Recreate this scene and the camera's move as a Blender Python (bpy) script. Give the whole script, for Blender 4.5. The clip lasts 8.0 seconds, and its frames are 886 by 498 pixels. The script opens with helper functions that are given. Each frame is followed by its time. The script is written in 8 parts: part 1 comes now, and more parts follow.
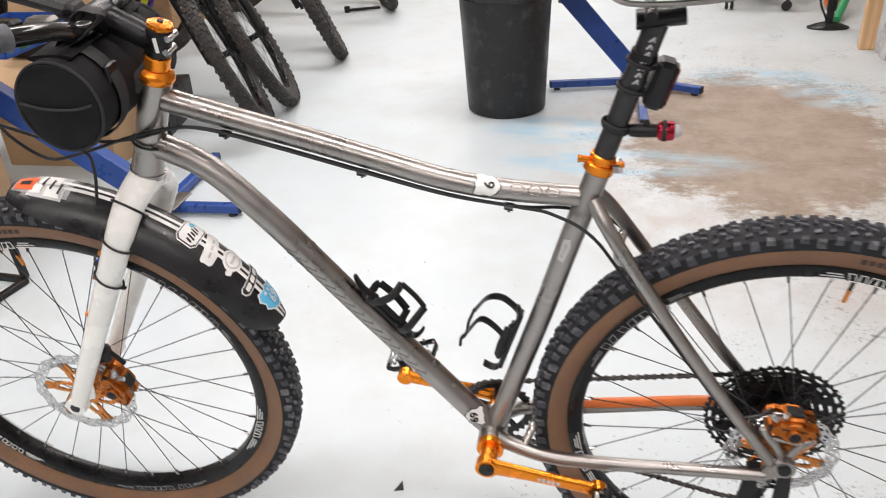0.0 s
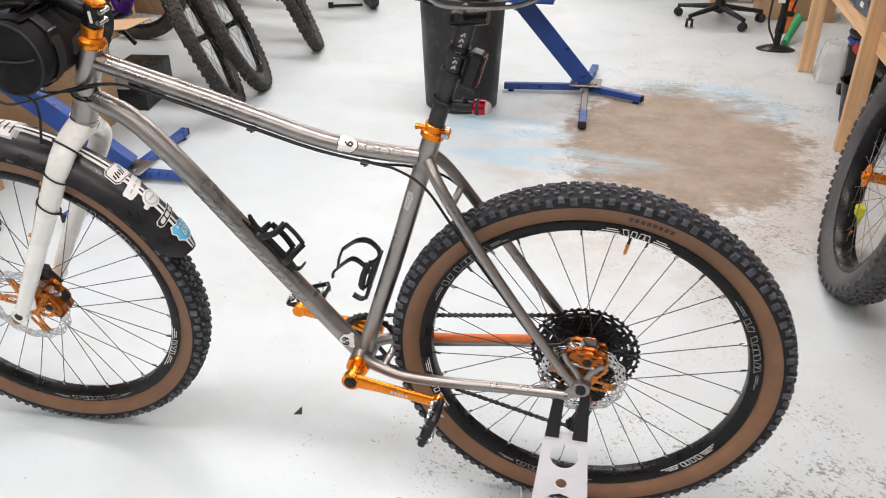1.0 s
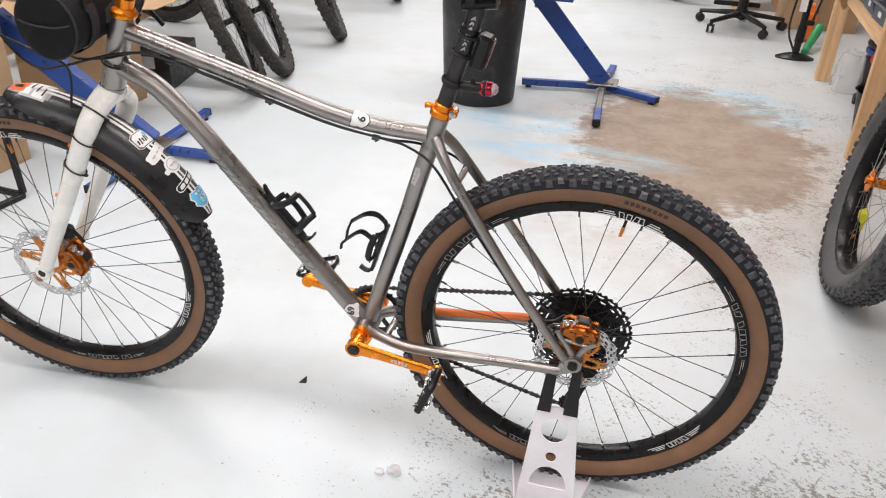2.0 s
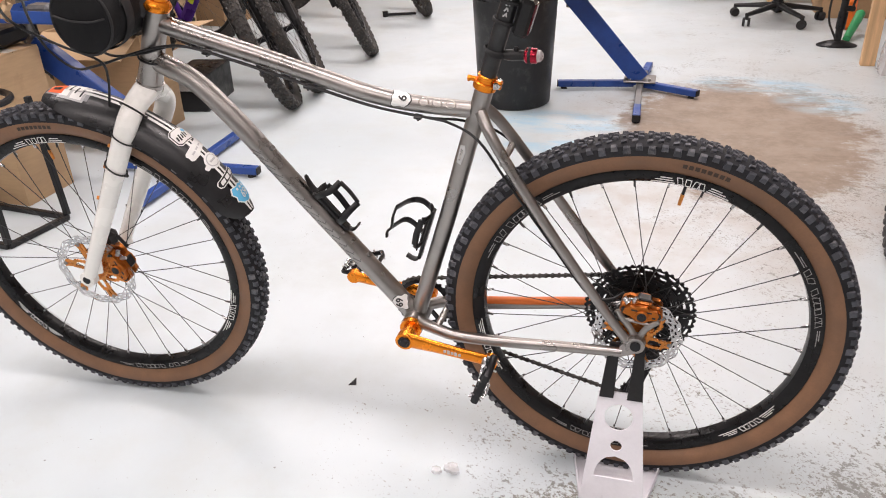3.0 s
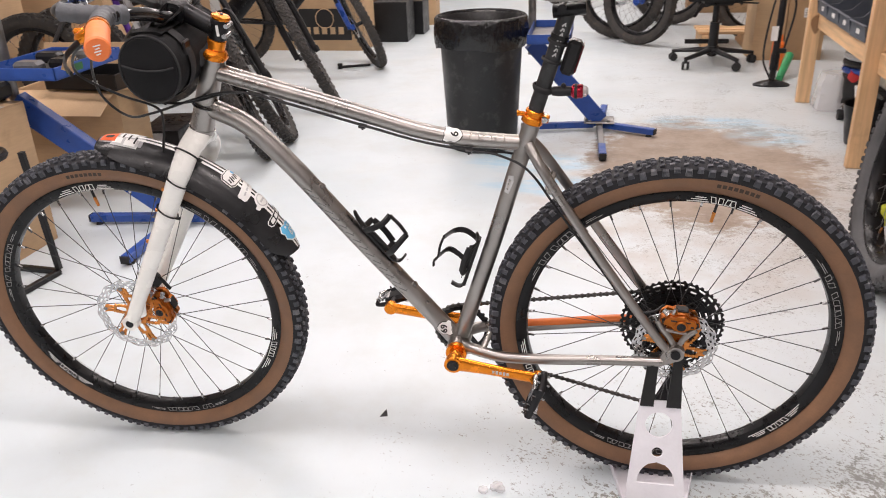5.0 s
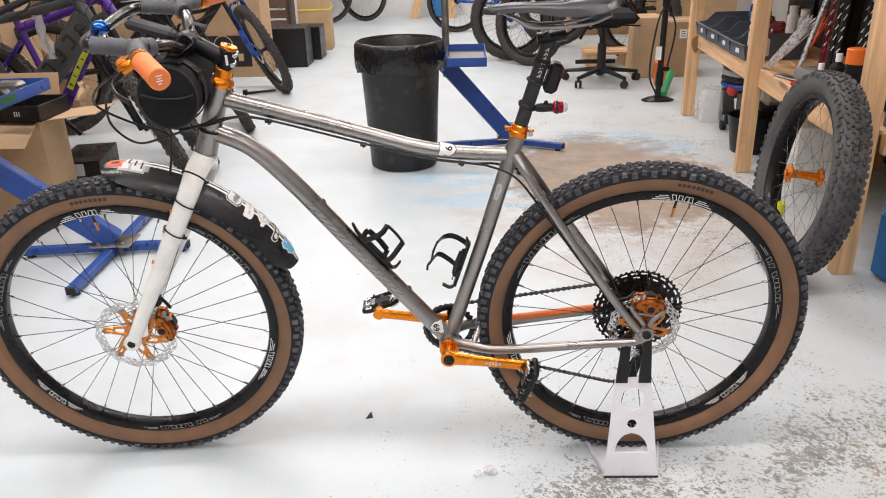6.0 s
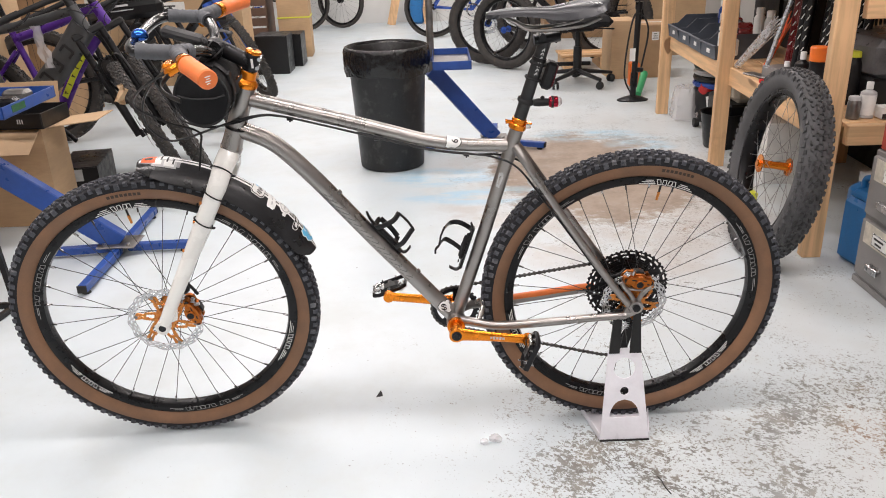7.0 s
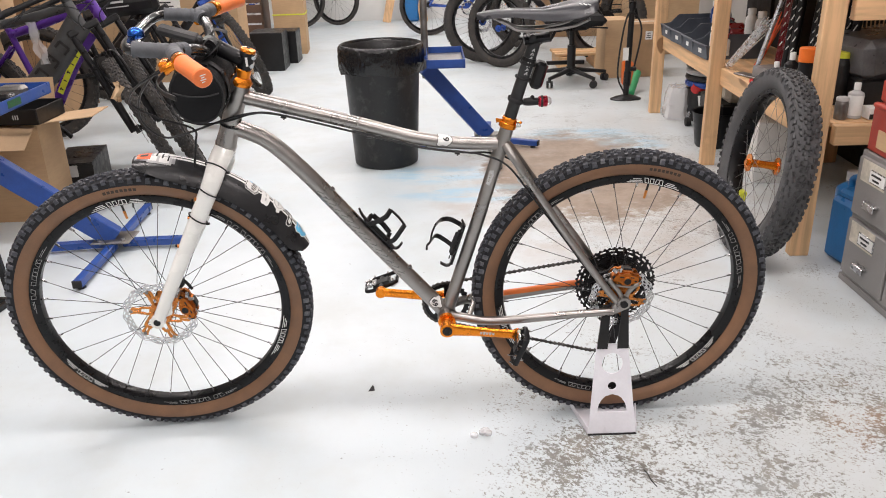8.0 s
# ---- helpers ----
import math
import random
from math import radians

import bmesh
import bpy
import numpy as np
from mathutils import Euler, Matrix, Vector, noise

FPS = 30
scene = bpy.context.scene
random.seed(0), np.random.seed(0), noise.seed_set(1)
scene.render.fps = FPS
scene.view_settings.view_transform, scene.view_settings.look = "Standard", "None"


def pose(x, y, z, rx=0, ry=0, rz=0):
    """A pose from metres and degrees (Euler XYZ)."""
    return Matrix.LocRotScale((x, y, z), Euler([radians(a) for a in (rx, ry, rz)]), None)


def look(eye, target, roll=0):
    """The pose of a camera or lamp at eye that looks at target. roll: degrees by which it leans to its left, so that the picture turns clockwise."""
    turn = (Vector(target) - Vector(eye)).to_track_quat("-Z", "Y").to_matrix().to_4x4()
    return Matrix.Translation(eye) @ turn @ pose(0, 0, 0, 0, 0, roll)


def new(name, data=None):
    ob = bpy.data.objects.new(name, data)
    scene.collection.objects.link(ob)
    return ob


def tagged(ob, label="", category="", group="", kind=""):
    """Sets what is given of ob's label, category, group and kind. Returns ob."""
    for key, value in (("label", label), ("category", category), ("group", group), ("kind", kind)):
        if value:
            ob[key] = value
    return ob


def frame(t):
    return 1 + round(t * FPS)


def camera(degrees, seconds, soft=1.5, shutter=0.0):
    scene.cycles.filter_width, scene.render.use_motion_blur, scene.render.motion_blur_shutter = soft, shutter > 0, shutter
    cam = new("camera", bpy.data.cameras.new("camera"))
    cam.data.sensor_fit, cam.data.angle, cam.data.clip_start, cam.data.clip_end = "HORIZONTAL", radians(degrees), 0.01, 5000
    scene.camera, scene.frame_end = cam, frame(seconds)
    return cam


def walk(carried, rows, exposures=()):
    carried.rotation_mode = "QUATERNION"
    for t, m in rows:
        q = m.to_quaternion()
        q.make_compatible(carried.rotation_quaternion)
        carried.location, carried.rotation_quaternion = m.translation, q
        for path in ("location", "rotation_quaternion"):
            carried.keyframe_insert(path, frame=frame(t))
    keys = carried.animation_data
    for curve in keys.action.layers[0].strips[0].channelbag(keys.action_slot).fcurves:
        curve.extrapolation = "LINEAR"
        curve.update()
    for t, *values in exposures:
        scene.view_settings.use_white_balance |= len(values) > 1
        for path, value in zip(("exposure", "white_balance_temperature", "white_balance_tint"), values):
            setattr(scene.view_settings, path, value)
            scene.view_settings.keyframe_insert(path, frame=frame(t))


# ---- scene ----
# camera and its way round the bicycle
cam = camera(58.56, 8.0, soft=1.0, shutter=0.3)
PATH = [
    (0.0, (-0.2818, -1.0027, 1.2398), (-0.6296, 0.5277, 0.3584), -3.46),
    (0.2, (-0.2289, -1.0666, 1.2488), (-0.5983, 0.6385, 0.271), -2.82),
    (0.5, (-0.14, -1.1458, 1.2693), (-0.469, 0.3899, 0.3898), -2.19),
    (0.8, (-0.0481, -1.2161, 1.2889), (-0.4191, 0.4907, 0.3147), -0.22),
    (1.0, (-0.003, -1.2413, 1.2888), (-0.3401, 0.2947, 0.413), 0.2),
    (1.2, (0.0276, -1.2639, 1.2925), (-0.3492, 0.4431, 0.3207), 0.52),
    (1.5, (0.0401, -1.2947, 1.2937), (-0.3063, 0.2409, 0.4208), 1.31),
    (1.8, (0.0418, -1.3041, 1.2911), (-0.3566, 0.3972, 0.318), 1.74),
    (2.0, (0.0362, -1.3128, 1.2835), (-0.3335, 0.2135, 0.404), 2.28),
    (2.2, (0.0264, -1.3161, 1.2757), (-0.3555, 0.2051, 0.3924), 2.48),
    (3.3, (0.0108, -1.2994, 1.1653), (-0.5181, 0.4072, 0.2665), -3.30),
    (3.5, (0.0086, -1.297, 1.1603), (-0.4658, 0.2461, 0.3644), -3.53),
    (3.8, (0.0104, -1.2994, 1.1732), (-0.5163, 0.4281, 0.3139), -3.66),
    (4.0, (0.013, -1.3042, 1.1696), (-0.4602, 0.2526, 0.4), -3.8),
    (4.3, (0.0006, -1.3328, 1.1813), (-0.5116, 0.4053, 0.3346), -3.86),
    (4.5, (-0.0298, -1.3638, 1.1926), (-0.4674, 0.2086, 0.4335), -3.68),
    (4.7, (-0.0817, -1.4012, 1.1964), (-0.4898, 0.1831, 0.4458), -3.3),
    (5.8, (-0.3829, -1.5961, 1.2231), (-0.4472, 0.0599, 0.5206), -0.62),
    (6.0, (-0.3923, -1.6366, 1.2353), (-0.4509, 0.0212, 0.5367), -1.64),
    (6.2, (-0.4153, -1.6812, 1.2413), (-0.4738, 0.1608, 0.4643), -2.67),
    (6.3, (-0.4272, -1.7025, 1.2417), (-0.4749, 0.1396, 0.4645), -2.75),
    (6.5, (-0.4467, -1.7455, 1.2487), (-0.466, -0.0857, 0.5524), -2.53),
    (6.8, (-0.4657, -1.7922, 1.2509), (-0.47, 0.0532, 0.4797), -2.18),
    (7.0, (-0.4639, -1.8044, 1.254), (-0.4667, -0.1414, 0.5652), -2.14),
    (7.3, (-0.4691, -1.8119, 1.2631), (-0.465, 0.0348, 0.495), -2.03),
    (7.5, (-0.4653, -1.8189, 1.2684), (-0.4578, -0.1577, 0.5754), -1.97),
    (7.7, (-0.4617, -1.8259, 1.2672), (-0.45, 0.0185, 0.4939), -1.80),
    (8.0, (-0.4548, -1.8343, 1.263), (-0.4462, -0.1735, 0.5688), -1.75),
]
EXPOSURE = [(0.0, 0.0, 6500, 10), (2.2, 0.0, 6500, 11), (3.4, 0.0, 6650, 15), (4.6, 0.0, 6650, 15), (6.0, 0.0, 6500, 11), (8.0, 0.0, 6500, 11)]
walk(cam, [(t, look(eye, target, roll)) for t, eye, target, roll in PATH], EXPOSURE)

# the room's light: rows of ceiling battens, and a dim grey world outside the closed room
ROOM = (-4.3, 2.4, -6.2, 9.4, 3.0)
world = bpy.data.worlds.new("world")
world.use_nodes = True
world.node_tree.nodes["Background"].inputs[0].default_value = (0.6, 0.65, 0.7, 1)
world.node_tree.nodes["Background"].inputs[1].default_value = 0.3
scene.world = world
BATTENS = [(x, y) for y in (-3.0, -0.45, 2.3, 4.9, 7.5) for x in (-1.95, 0.15)]
LAMP_W = 31.8
for x, y in BATTENS:
    lamp = bpy.data.lights.new("batten_lamp", "AREA")
    lamp.shape, lamp.size, lamp.size_y, lamp.energy, lamp.color = "RECTANGLE", 1.8, 0.3, LAMP_W, (1.0, 0.9, 0.876)
    new("batten_lamp", lamp).matrix_world = pose(x, y, ROOM[4] - 0.115)
# ---- materials ----
class Nodes:
    """A short way to wire shader nodes."""

    def __init__(self, name):
        self.mat = bpy.data.materials.new(name)
        self.mat.use_nodes = True
        self.tree = self.mat.node_tree
        self.shader = self.tree.nodes["Principled BSDF"]
        self.coord = self.tree.nodes.new("ShaderNodeTexCoord").outputs["Object"]

    def link(self, a, b):
        if isinstance(a, (int, float)):
            b.default_value = a
        elif isinstance(a, tuple):
            b.default_value = (*a, 1) if len(a) == 3 and len(b.default_value) == 4 else a
        else:
            self.tree.links.new(a, b)

    def turned(self, degrees):
        m = self.tree.nodes.new("ShaderNodeMapping")
        m.inputs["Rotation"].default_value = (0, 0, radians(degrees))
        self.link(self.coord, m.inputs[0])
        return m.outputs[0]

    def noise(self, scale, detail=4.0, rough=0.6, stretch=None, vec=None):
        n = self.tree.nodes.new("ShaderNodeTexNoise")
        n.inputs["Scale"].default_value, n.inputs["Detail"].default_value, n.inputs["Roughness"].default_value = scale, detail, rough
        v = vec or self.coord
        if stretch:
            m = self.tree.nodes.new("ShaderNodeMapping")
            m.inputs["Scale"].default_value = stretch
            self.link(v, m.inputs[0])
            v = m.outputs[0]
        self.link(v, n.inputs["Vector"])
        return n.outputs[0]

    def math(self, op, a, b=0.0, clamp=False):
        n = self.tree.nodes.new("ShaderNodeMath")
        n.operation, n.use_clamp = op, clamp
        self.link(a, n.inputs[0]), self.link(b, n.inputs[1])
        return n.outputs[0]

    def ramp(self, a, lo, hi, to0=0.0, to1=1.0):
        n = self.tree.nodes.new("ShaderNodeMapRange")
        n.interpolation_type = "SMOOTHSTEP"
        self.link(a, n.inputs[0])
        for k, v in zip((1, 2, 3, 4), (lo, hi, to0, to1)):
            n.inputs[k].default_value = v
        return n.outputs[0]

    def mix(self, f, a, b, blend="MIX"):
        n = self.tree.nodes.new("ShaderNodeMix")
        n.data_type, n.blend_type = "RGBA", blend
        self.link(f, n.inputs[0]), self.link(a, n.inputs[6]), self.link(b, n.inputs[7])
        return n.outputs[2]

    def xyz(self):
        n = self.tree.nodes.new("ShaderNodeSeparateXYZ")
        self.link(self.coord, n.inputs[0])
        return n.outputs

    def random(self):
        return self.tree.nodes.new("ShaderNodeObjectInfo").outputs["Random"]

    def bump(self, height, strength, distance=0.002):
        n = self.tree.nodes.new("ShaderNodeBump")
        n.inputs["Strength"].default_value, n.inputs["Distance"].default_value = strength, distance
        self.link(height, n.inputs["Height"])
        self.link(n.outputs[0], self.shader.inputs["Normal"])

    def done(self, color, rough, metal=0.0, **more):
        self.link(color, self.shader.inputs["Base Color"])
        self.link(rough, self.shader.inputs["Roughness"])
        self.shader.inputs["Metallic"].default_value = metal
        for k, v in more.items():
            self.link(v, self.shader.inputs[k])
        return self.mat


def dim(c, k):
    return tuple(min(1.0, v * k) for v in c)


def mat(name, col, rough=0.5, metal=0.0, var=0.15, scale=9.0, grain=160.0, bump=0.15, stretch=None, dirt=0.0, dirt_col=(0.12, 0.1, 0.08), spread=0.12, **more):
    """A worn surface: colour drift at two scales, uneven gloss, fine relief, and stains where dirt > 0."""
    n = Nodes(name)
    broad, fine = n.noise(scale, 3), n.noise(grain, 2, stretch=stretch)
    c = n.mix(n.ramp(broad, 0.3, 0.7), dim(col, 1 - var), dim(col, 1 + var * 0.6))
    c = n.mix(n.ramp(fine, 0.35, 0.7, 0.0, var), c, dim(col, 0.55))
    if dirt:
        c = n.mix(n.ramp(n.noise(scale * 2.3, 8, 0.7), 0.62 - 0.25 * dirt, 0.75, 0, min(1, dirt * 1.4)), c, dirt_col)
    n.bump(fine, bump)
    return n.done(c, n.ramp(broad, 0.25, 0.75, max(0.02, rough - spread), min(1, rough + spread)), metal, **more)


def floor_paint():
    """Pale grey-blue floor paint, chipped to the screed, with one bare brown patch and blue traces of an older coat."""
    n = Nodes("floor_paint")
    x, y, _ = n.xyz()
    broad, mid, fine = n.noise(0.8, 4), n.noise(5.0, 9, 0.68), n.noise(34.0, 8, 0.7)
    paint = n.mix(n.ramp(broad, 0.3, 0.7), (0.56, 0.632, 0.664), (0.644, 0.708, 0.738))
    paint = n.mix(n.ramp(n.noise(2.6, 6, 0.65), 0.42, 0.7, 0, 0.65), paint, (0.545, 0.59, 0.585))
    # paint mixed toward mid grey with rising x, broken up by noise
    tint = n.math("MULTIPLY", n.ramp(x, -0.45, 0.7), n.ramp(n.noise(1.7, 7, 0.68), 0.25, 0.7, 0.15, 0.6))
    paint = n.mix(tint, paint, (0.49, 0.5, 0.49))
    # the patch: an oval of worn-through floor with a ragged edge
    d = n.math("ADD", n.math("POWER", n.math("DIVIDE", n.math("SUBTRACT", x, 0.33), 0.56), 2.0), n.math("POWER", n.math("DIVIDE", n.math("SUBTRACT", y, 2.24), 0.82), 2.0))
    rag = n.math("ADD", d, n.math("MULTIPLY", n.math("SUBTRACT", mid, 0.5), 1.7))
    rag = n.math("ADD", rag, n.math("MULTIPLY", n.math("SUBTRACT", n.noise(17.0, 10, 0.74, stretch=(0.7, 1.2, 1)), 0.5), 1.6))
    bare = n.ramp(rag, 1.08, 0.62)
    low = n.math("ADD", n.math("POWER", n.math("DIVIDE", n.math("SUBTRACT", x, 0.3), 0.85), 2.0), n.math("POWER", n.math("DIVIDE", n.math("SUBTRACT", y, 1.95), 1.15), 2.0))
    wash = n.math("MULTIPLY", n.ramp(low, 1.25, 0.55), n.ramp(n.noise(3.3, 9, 0.7), 0.36, 0.64, 0.1, 0.72))
    # thin paint still smeared over the bare floor
    film = n.math("MULTIPLY", bare, n.ramp(n.noise(4.5, 9, 0.72, stretch=(0.8, 1.2, 1)), 0.52, 0.74, 0.0, 0.3))
    # traces of an older blue coat, in three drifts round the patch
    old = None
    for cx, cy, rx, ry in ((-0.2, 1.89, 0.46, 0.13), (0.42, 2.98, 0.34, 0.15), (-0.45, 2.22, 0.3, 0.16), (0.72, 2.75, 0.2, 0.2)):
        e = n.math("ADD", n.math("POWER", n.math("DIVIDE", n.math("SUBTRACT", x, cx), rx), 2.0), n.math("POWER", n.math("DIVIDE", n.math("SUBTRACT", y, cy), ry), 2.0))
        e = n.ramp(e, 1.6, 0.2)
        old = n.math("MAXIMUM", old, e) if old else e
    blue = n.math("MULTIPLY", old, n.ramp(n.noise(5.2, 8, 0.7, stretch=(0.7, 2.0, 1)), 0.38, 0.62, 0.05, 0.85))
    # chips: short slanting flakes, more of them toward the shelves and round the stand
    walked = n.math("ADD", n.ramp(x, -0.75, 0.3, 0.0, 0.085), n.ramp(d, 3.2, 1.0, 0.0, 0.06))
    near = n.math("ADD", n.math("POWER", n.math("ADD", x, 0.02), 2.0), n.math("POWER", n.math("ADD", y, 0.35), 2.0))
    walked = n.math("ADD", walked, n.ramp(near, 1.1, 0.02, 0.0, 0.05))
    clump = n.math("MULTIPLY", n.math("SUBTRACT", n.noise(3.8, 8, 0.72), 0.5), 0.6)
    dens = n.math("ADD", walked, clump)
    for cx, cy, rr, k in ((-0.12, -0.24, 0.24, 0.07), (-0.26, -0.16, 0.3, 0.04), (0.66, 0.03, 0.34, 0.085), (0.2, -0.5, 0.4, 0.05)):
        e = n.math("ADD", n.math("POWER", n.math("SUBTRACT", x, cx), 2.0), n.math("POWER", n.math("SUBTRACT", y, cy), 2.0))
        dens = n.math("ADD", dens, n.ramp(e, rr * rr, 0.0, 0.0, k))
    slant = n.turned(32)
    flake = n.ramp(n.math("ADD", n.noise(1.0, 9, 0.74, stretch=(46, 56, 46), vec=slant), dens), 0.705, 0.74)
    crumb = n.ramp(n.math("ADD", n.noise(1.0, 6, 0.68, stretch=(110, 128, 110), vec=slant), n.math("MULTIPLY", dens, 0.9)), 0.7, 0.735)
    chip = n.math("MAXIMUM", flake, crumb)
    rust = n.math("MULTIPLY", n.ramp(n.noise(2.3, 5, 0.6), 0.57, 0.68), n.ramp(x, 0.1, 0.7))
    speck = n.ramp(n.noise(55.0, 3, 0.5), 0.735, 0.76)
    screed = n.mix(n.ramp(mid, 0.35, 0.65), (0.25, 0.195, 0.152), (0.35, 0.285, 0.23))
    screed = n.mix(n.ramp(fine, 0.4, 0.7, 0, 0.5), screed, (0.36, 0.305, 0.25))
    c = n.mix(wash, paint, (0.44, 0.405, 0.37))
    c = n.mix(blue, c, (0.34, 0.56, 0.7))
    flaked = n.mix(n.ramp(mid, 0.4, 0.6), (0.13, 0.118, 0.1), (0.265, 0.246, 0.214))
    c = n.mix(n.math("MULTIPLY", chip, n.math("SUBTRACT", n.ramp(n.noise(2.4, 4), 0.36, 0.62, 0.55, 0.95), n.ramp(y, 0.2, 1.4, 0.0, 0.25))), c, n.mix(n.math("MULTIPLY", rust, 0.7), flaked, (0.27, 0.165, 0.1)))
    c = n.mix(n.math("MULTIPLY", speck, 0.75), c, (0.16, 0.16, 0.16))
    c = n.mix(bare, c, screed)
    c = n.mix(n.math("MULTIPLY", blue, n.math("MULTIPLY", bare, 0.75)), c, (0.36, 0.56, 0.68))
    c = n.mix(film, c, (0.5, 0.5, 0.475))
    worn = n.math("MAXIMUM", bare, chip)
    n.bump(n.math("SUBTRACT", n.math("MULTIPLY", fine, 0.12), worn), 0.35, 0.001)
    rough = n.math("ADD", n.ramp(mid, 0.3, 0.7, 0.3, 0.46), n.math("MULTIPLY", worn, 0.35))
    return n.done(c, rough, **{"Specular IOR Level": 0.4})


def timber(name, col, along):
    """Sawn softwood with grain along one axis, knots and grime."""
    n = Nodes(name)
    s = [26.0, 26.0, 26.0]
    s[along] = 1.6
    grain, broad = n.noise(1.0, 7, 0.65, stretch=tuple(s)), n.noise(5.0, 3)
    c = n.mix(n.ramp(grain, 0.32, 0.68), dim(col, 0.68), dim(col, 1.15))
    c = n.mix(n.ramp(n.noise(3.0, 8, 0.7), 0.55, 0.75, 0, 0.5), c, (0.2, 0.12, 0.06))
    c = n.mix(n.ramp(broad, 0.35, 0.7, 0, 0.35), c, dim(col, 0.8))
    k = [9.0, 9.0, 9.0]
    k[along] = 3.5
    c = n.mix(n.ramp(n.noise(1.0, 1, 0.4, stretch=tuple(k)), 0.73, 0.77, 0, 0.8), c, (0.14, 0.065, 0.025))
    c = n.mix(n.ramp(n.random(), 0, 1, 0, 0.25), c, dim(col, 0.75))
    n.bump(grain, 0.25)
    return n.done(c, n.ramp(grain, 0.3, 0.7, 0.5, 0.72))


FLOOR = floor_paint()
WALL = mat("white_wall_paint", (0.74, 0.74, 0.72), 0.7, var=0.08, scale=2.0, dirt=0.15, dirt_col=(0.45, 0.42, 0.38))
# for the unseen walls: grey chosen to cut bounce and darken metal reflections
WALL_GREY = mat("unseen_wall_grey", (0.5, 0.49, 0.47), 0.7, var=0.1, scale=2.0)
CEIL = mat("white_ceiling_paint", (0.78, 0.78, 0.77), 0.85, var=0.05, scale=1.5)
WOOD_X, WOOD_Y, WOOD_Z = (timber("softwood_" + a, (0.76, 0.485, 0.26), i) for i, a in enumerate("xyz"))
CARD = mat("cardboard", (0.56, 0.375, 0.215), 0.8, var=0.14, scale=3.0, grain=70, stretch=(0.2, 0.2, 1.6), dirt=0.15, dirt_col=(0.2, 0.12, 0.06))
CARD_IN = mat("cardboard_flap", (0.58, 0.40, 0.24), 0.8, var=0.12, scale=4.0)
CARD_DARK = mat("cardboard_brown", (0.42, 0.265, 0.145), 0.85, var=0.2, scale=4.0)
TI = mat("brushed_titanium", (0.355, 0.333, 0.317), 0.345, 1.0, var=0.08, scale=14, grain=420, bump=0.04, spread=0.1)
TI_RAW = mat("bare_weld_metal", (0.5, 0.47, 0.44), 0.3, 1.0, var=0.15, scale=40)
ORANGE = mat("orange_anodised_alloy", (0.84, 0.255, 0.02), 0.24, 0.85, var=0.12, scale=30, spread=0.07)
CALIPER = mat("amber_anodised_caliper", (0.42, 0.125, 0.02), 0.36, 0.9, var=0.15, scale=40)
COPPER = mat("orange_anodised_carrier", (0.62, 0.235, 0.06), 0.3, 0.9, var=0.15, scale=40)
ORANGE_RUB = mat("orange_silicone", (0.86, 0.21, 0.055), 0.55, 0.0, var=0.1, scale=30, grain=300)
ORANGE_GUARD = mat("orange_stay_guard", (0.88, 0.2, 0.03), 0.4, 0.0, var=0.08, scale=30)
# casing rubber, darker than the lugs: shade between the blocks is in its colour
TREAD = mat("dusty_shaded_rubber", (0.02, 0.0205, 0.024), 0.72, var=0.35, scale=22, grain=300, dirt=0.15, dirt_col=(0.07, 0.068, 0.07), **{"Specular IOR Level": 0.3})
def lugs(name, col, dust, share):
    """Scuffed rubber blocks: each a little paler or darker than the next, with dust on some."""
    n = Nodes(name)
    one = n.tree.nodes.new("ShaderNodeNewGeometry").outputs["Random Per Island"]
    broad, fine = n.noise(30.0, 6, 0.7), n.noise(300.0, 3)
    c = n.mix(one, dim(col, 0.6), dim(col, 1.35))
    c = n.mix(n.ramp(fine, 0.35, 0.7, 0.0, 0.3), c, dim(col, 0.5))
    c = n.mix(n.ramp(n.math("ADD", broad, n.math("MULTIPLY", one, 0.12)), 0.66 - share, 0.72, 0.0, 0.75), c, dust)
    n.bump(fine, 0.3)
    return n.done(c, n.ramp(broad, 0.3, 0.7, 0.5, 0.72))


LUG = lugs("scuffed_rubber_lug", (0.058, 0.061, 0.075), (0.18, 0.177, 0.185), 0.1)
TAN = mat("tan_sidewall", (0.225, 0.117, 0.063), 0.62, var=0.16, scale=12, grain=260, stretch=(1, 1, 1), dirt=0.12, dirt_col=(0.1, 0.055, 0.03))
RIM = mat("gloss_black_alloy", (0.008, 0.008, 0.009), 0.3, 0.0, var=0.3, scale=20, **{"Specular IOR Level": 0.25})
BLACK = mat("satin_black_plastic", (0.009, 0.009, 0.01), 0.4, var=0.3, scale=25, **{"Specular IOR Level": 0.38})
BLACK_MATT = mat("matt_black_rubber", (0.014, 0.014, 0.015), 0.7, var=0.3, scale=20)
BLACK_METAL = mat("black_anodised_metal", (0.02, 0.02, 0.022), 0.35, 0.6, var=0.25, scale=40)
CARBON = mat("worn_black_carbon", (0.025, 0.026, 0.028), 0.38, var=0.6, scale=45, grain=90, dirt=0.25, dirt_col=(0.12, 0.12, 0.12))
STEEL = mat("bright_steel", (0.56, 0.56, 0.57), 0.26, 1.0, var=0.15, scale=40)
STEEL_DULL = mat("dull_grey_steel", (0.28, 0.27, 0.26), 0.42, 0.9, var=0.25, scale=18)
CHAIN_MAT = mat("oily_chain_steel", (0.1, 0.095, 0.09), 0.36, 0.85, var=0.4, scale=60)
SPOKE = mat("black_spoke", (0.07, 0.07, 0.072), 0.4, 0.6, var=0.1)
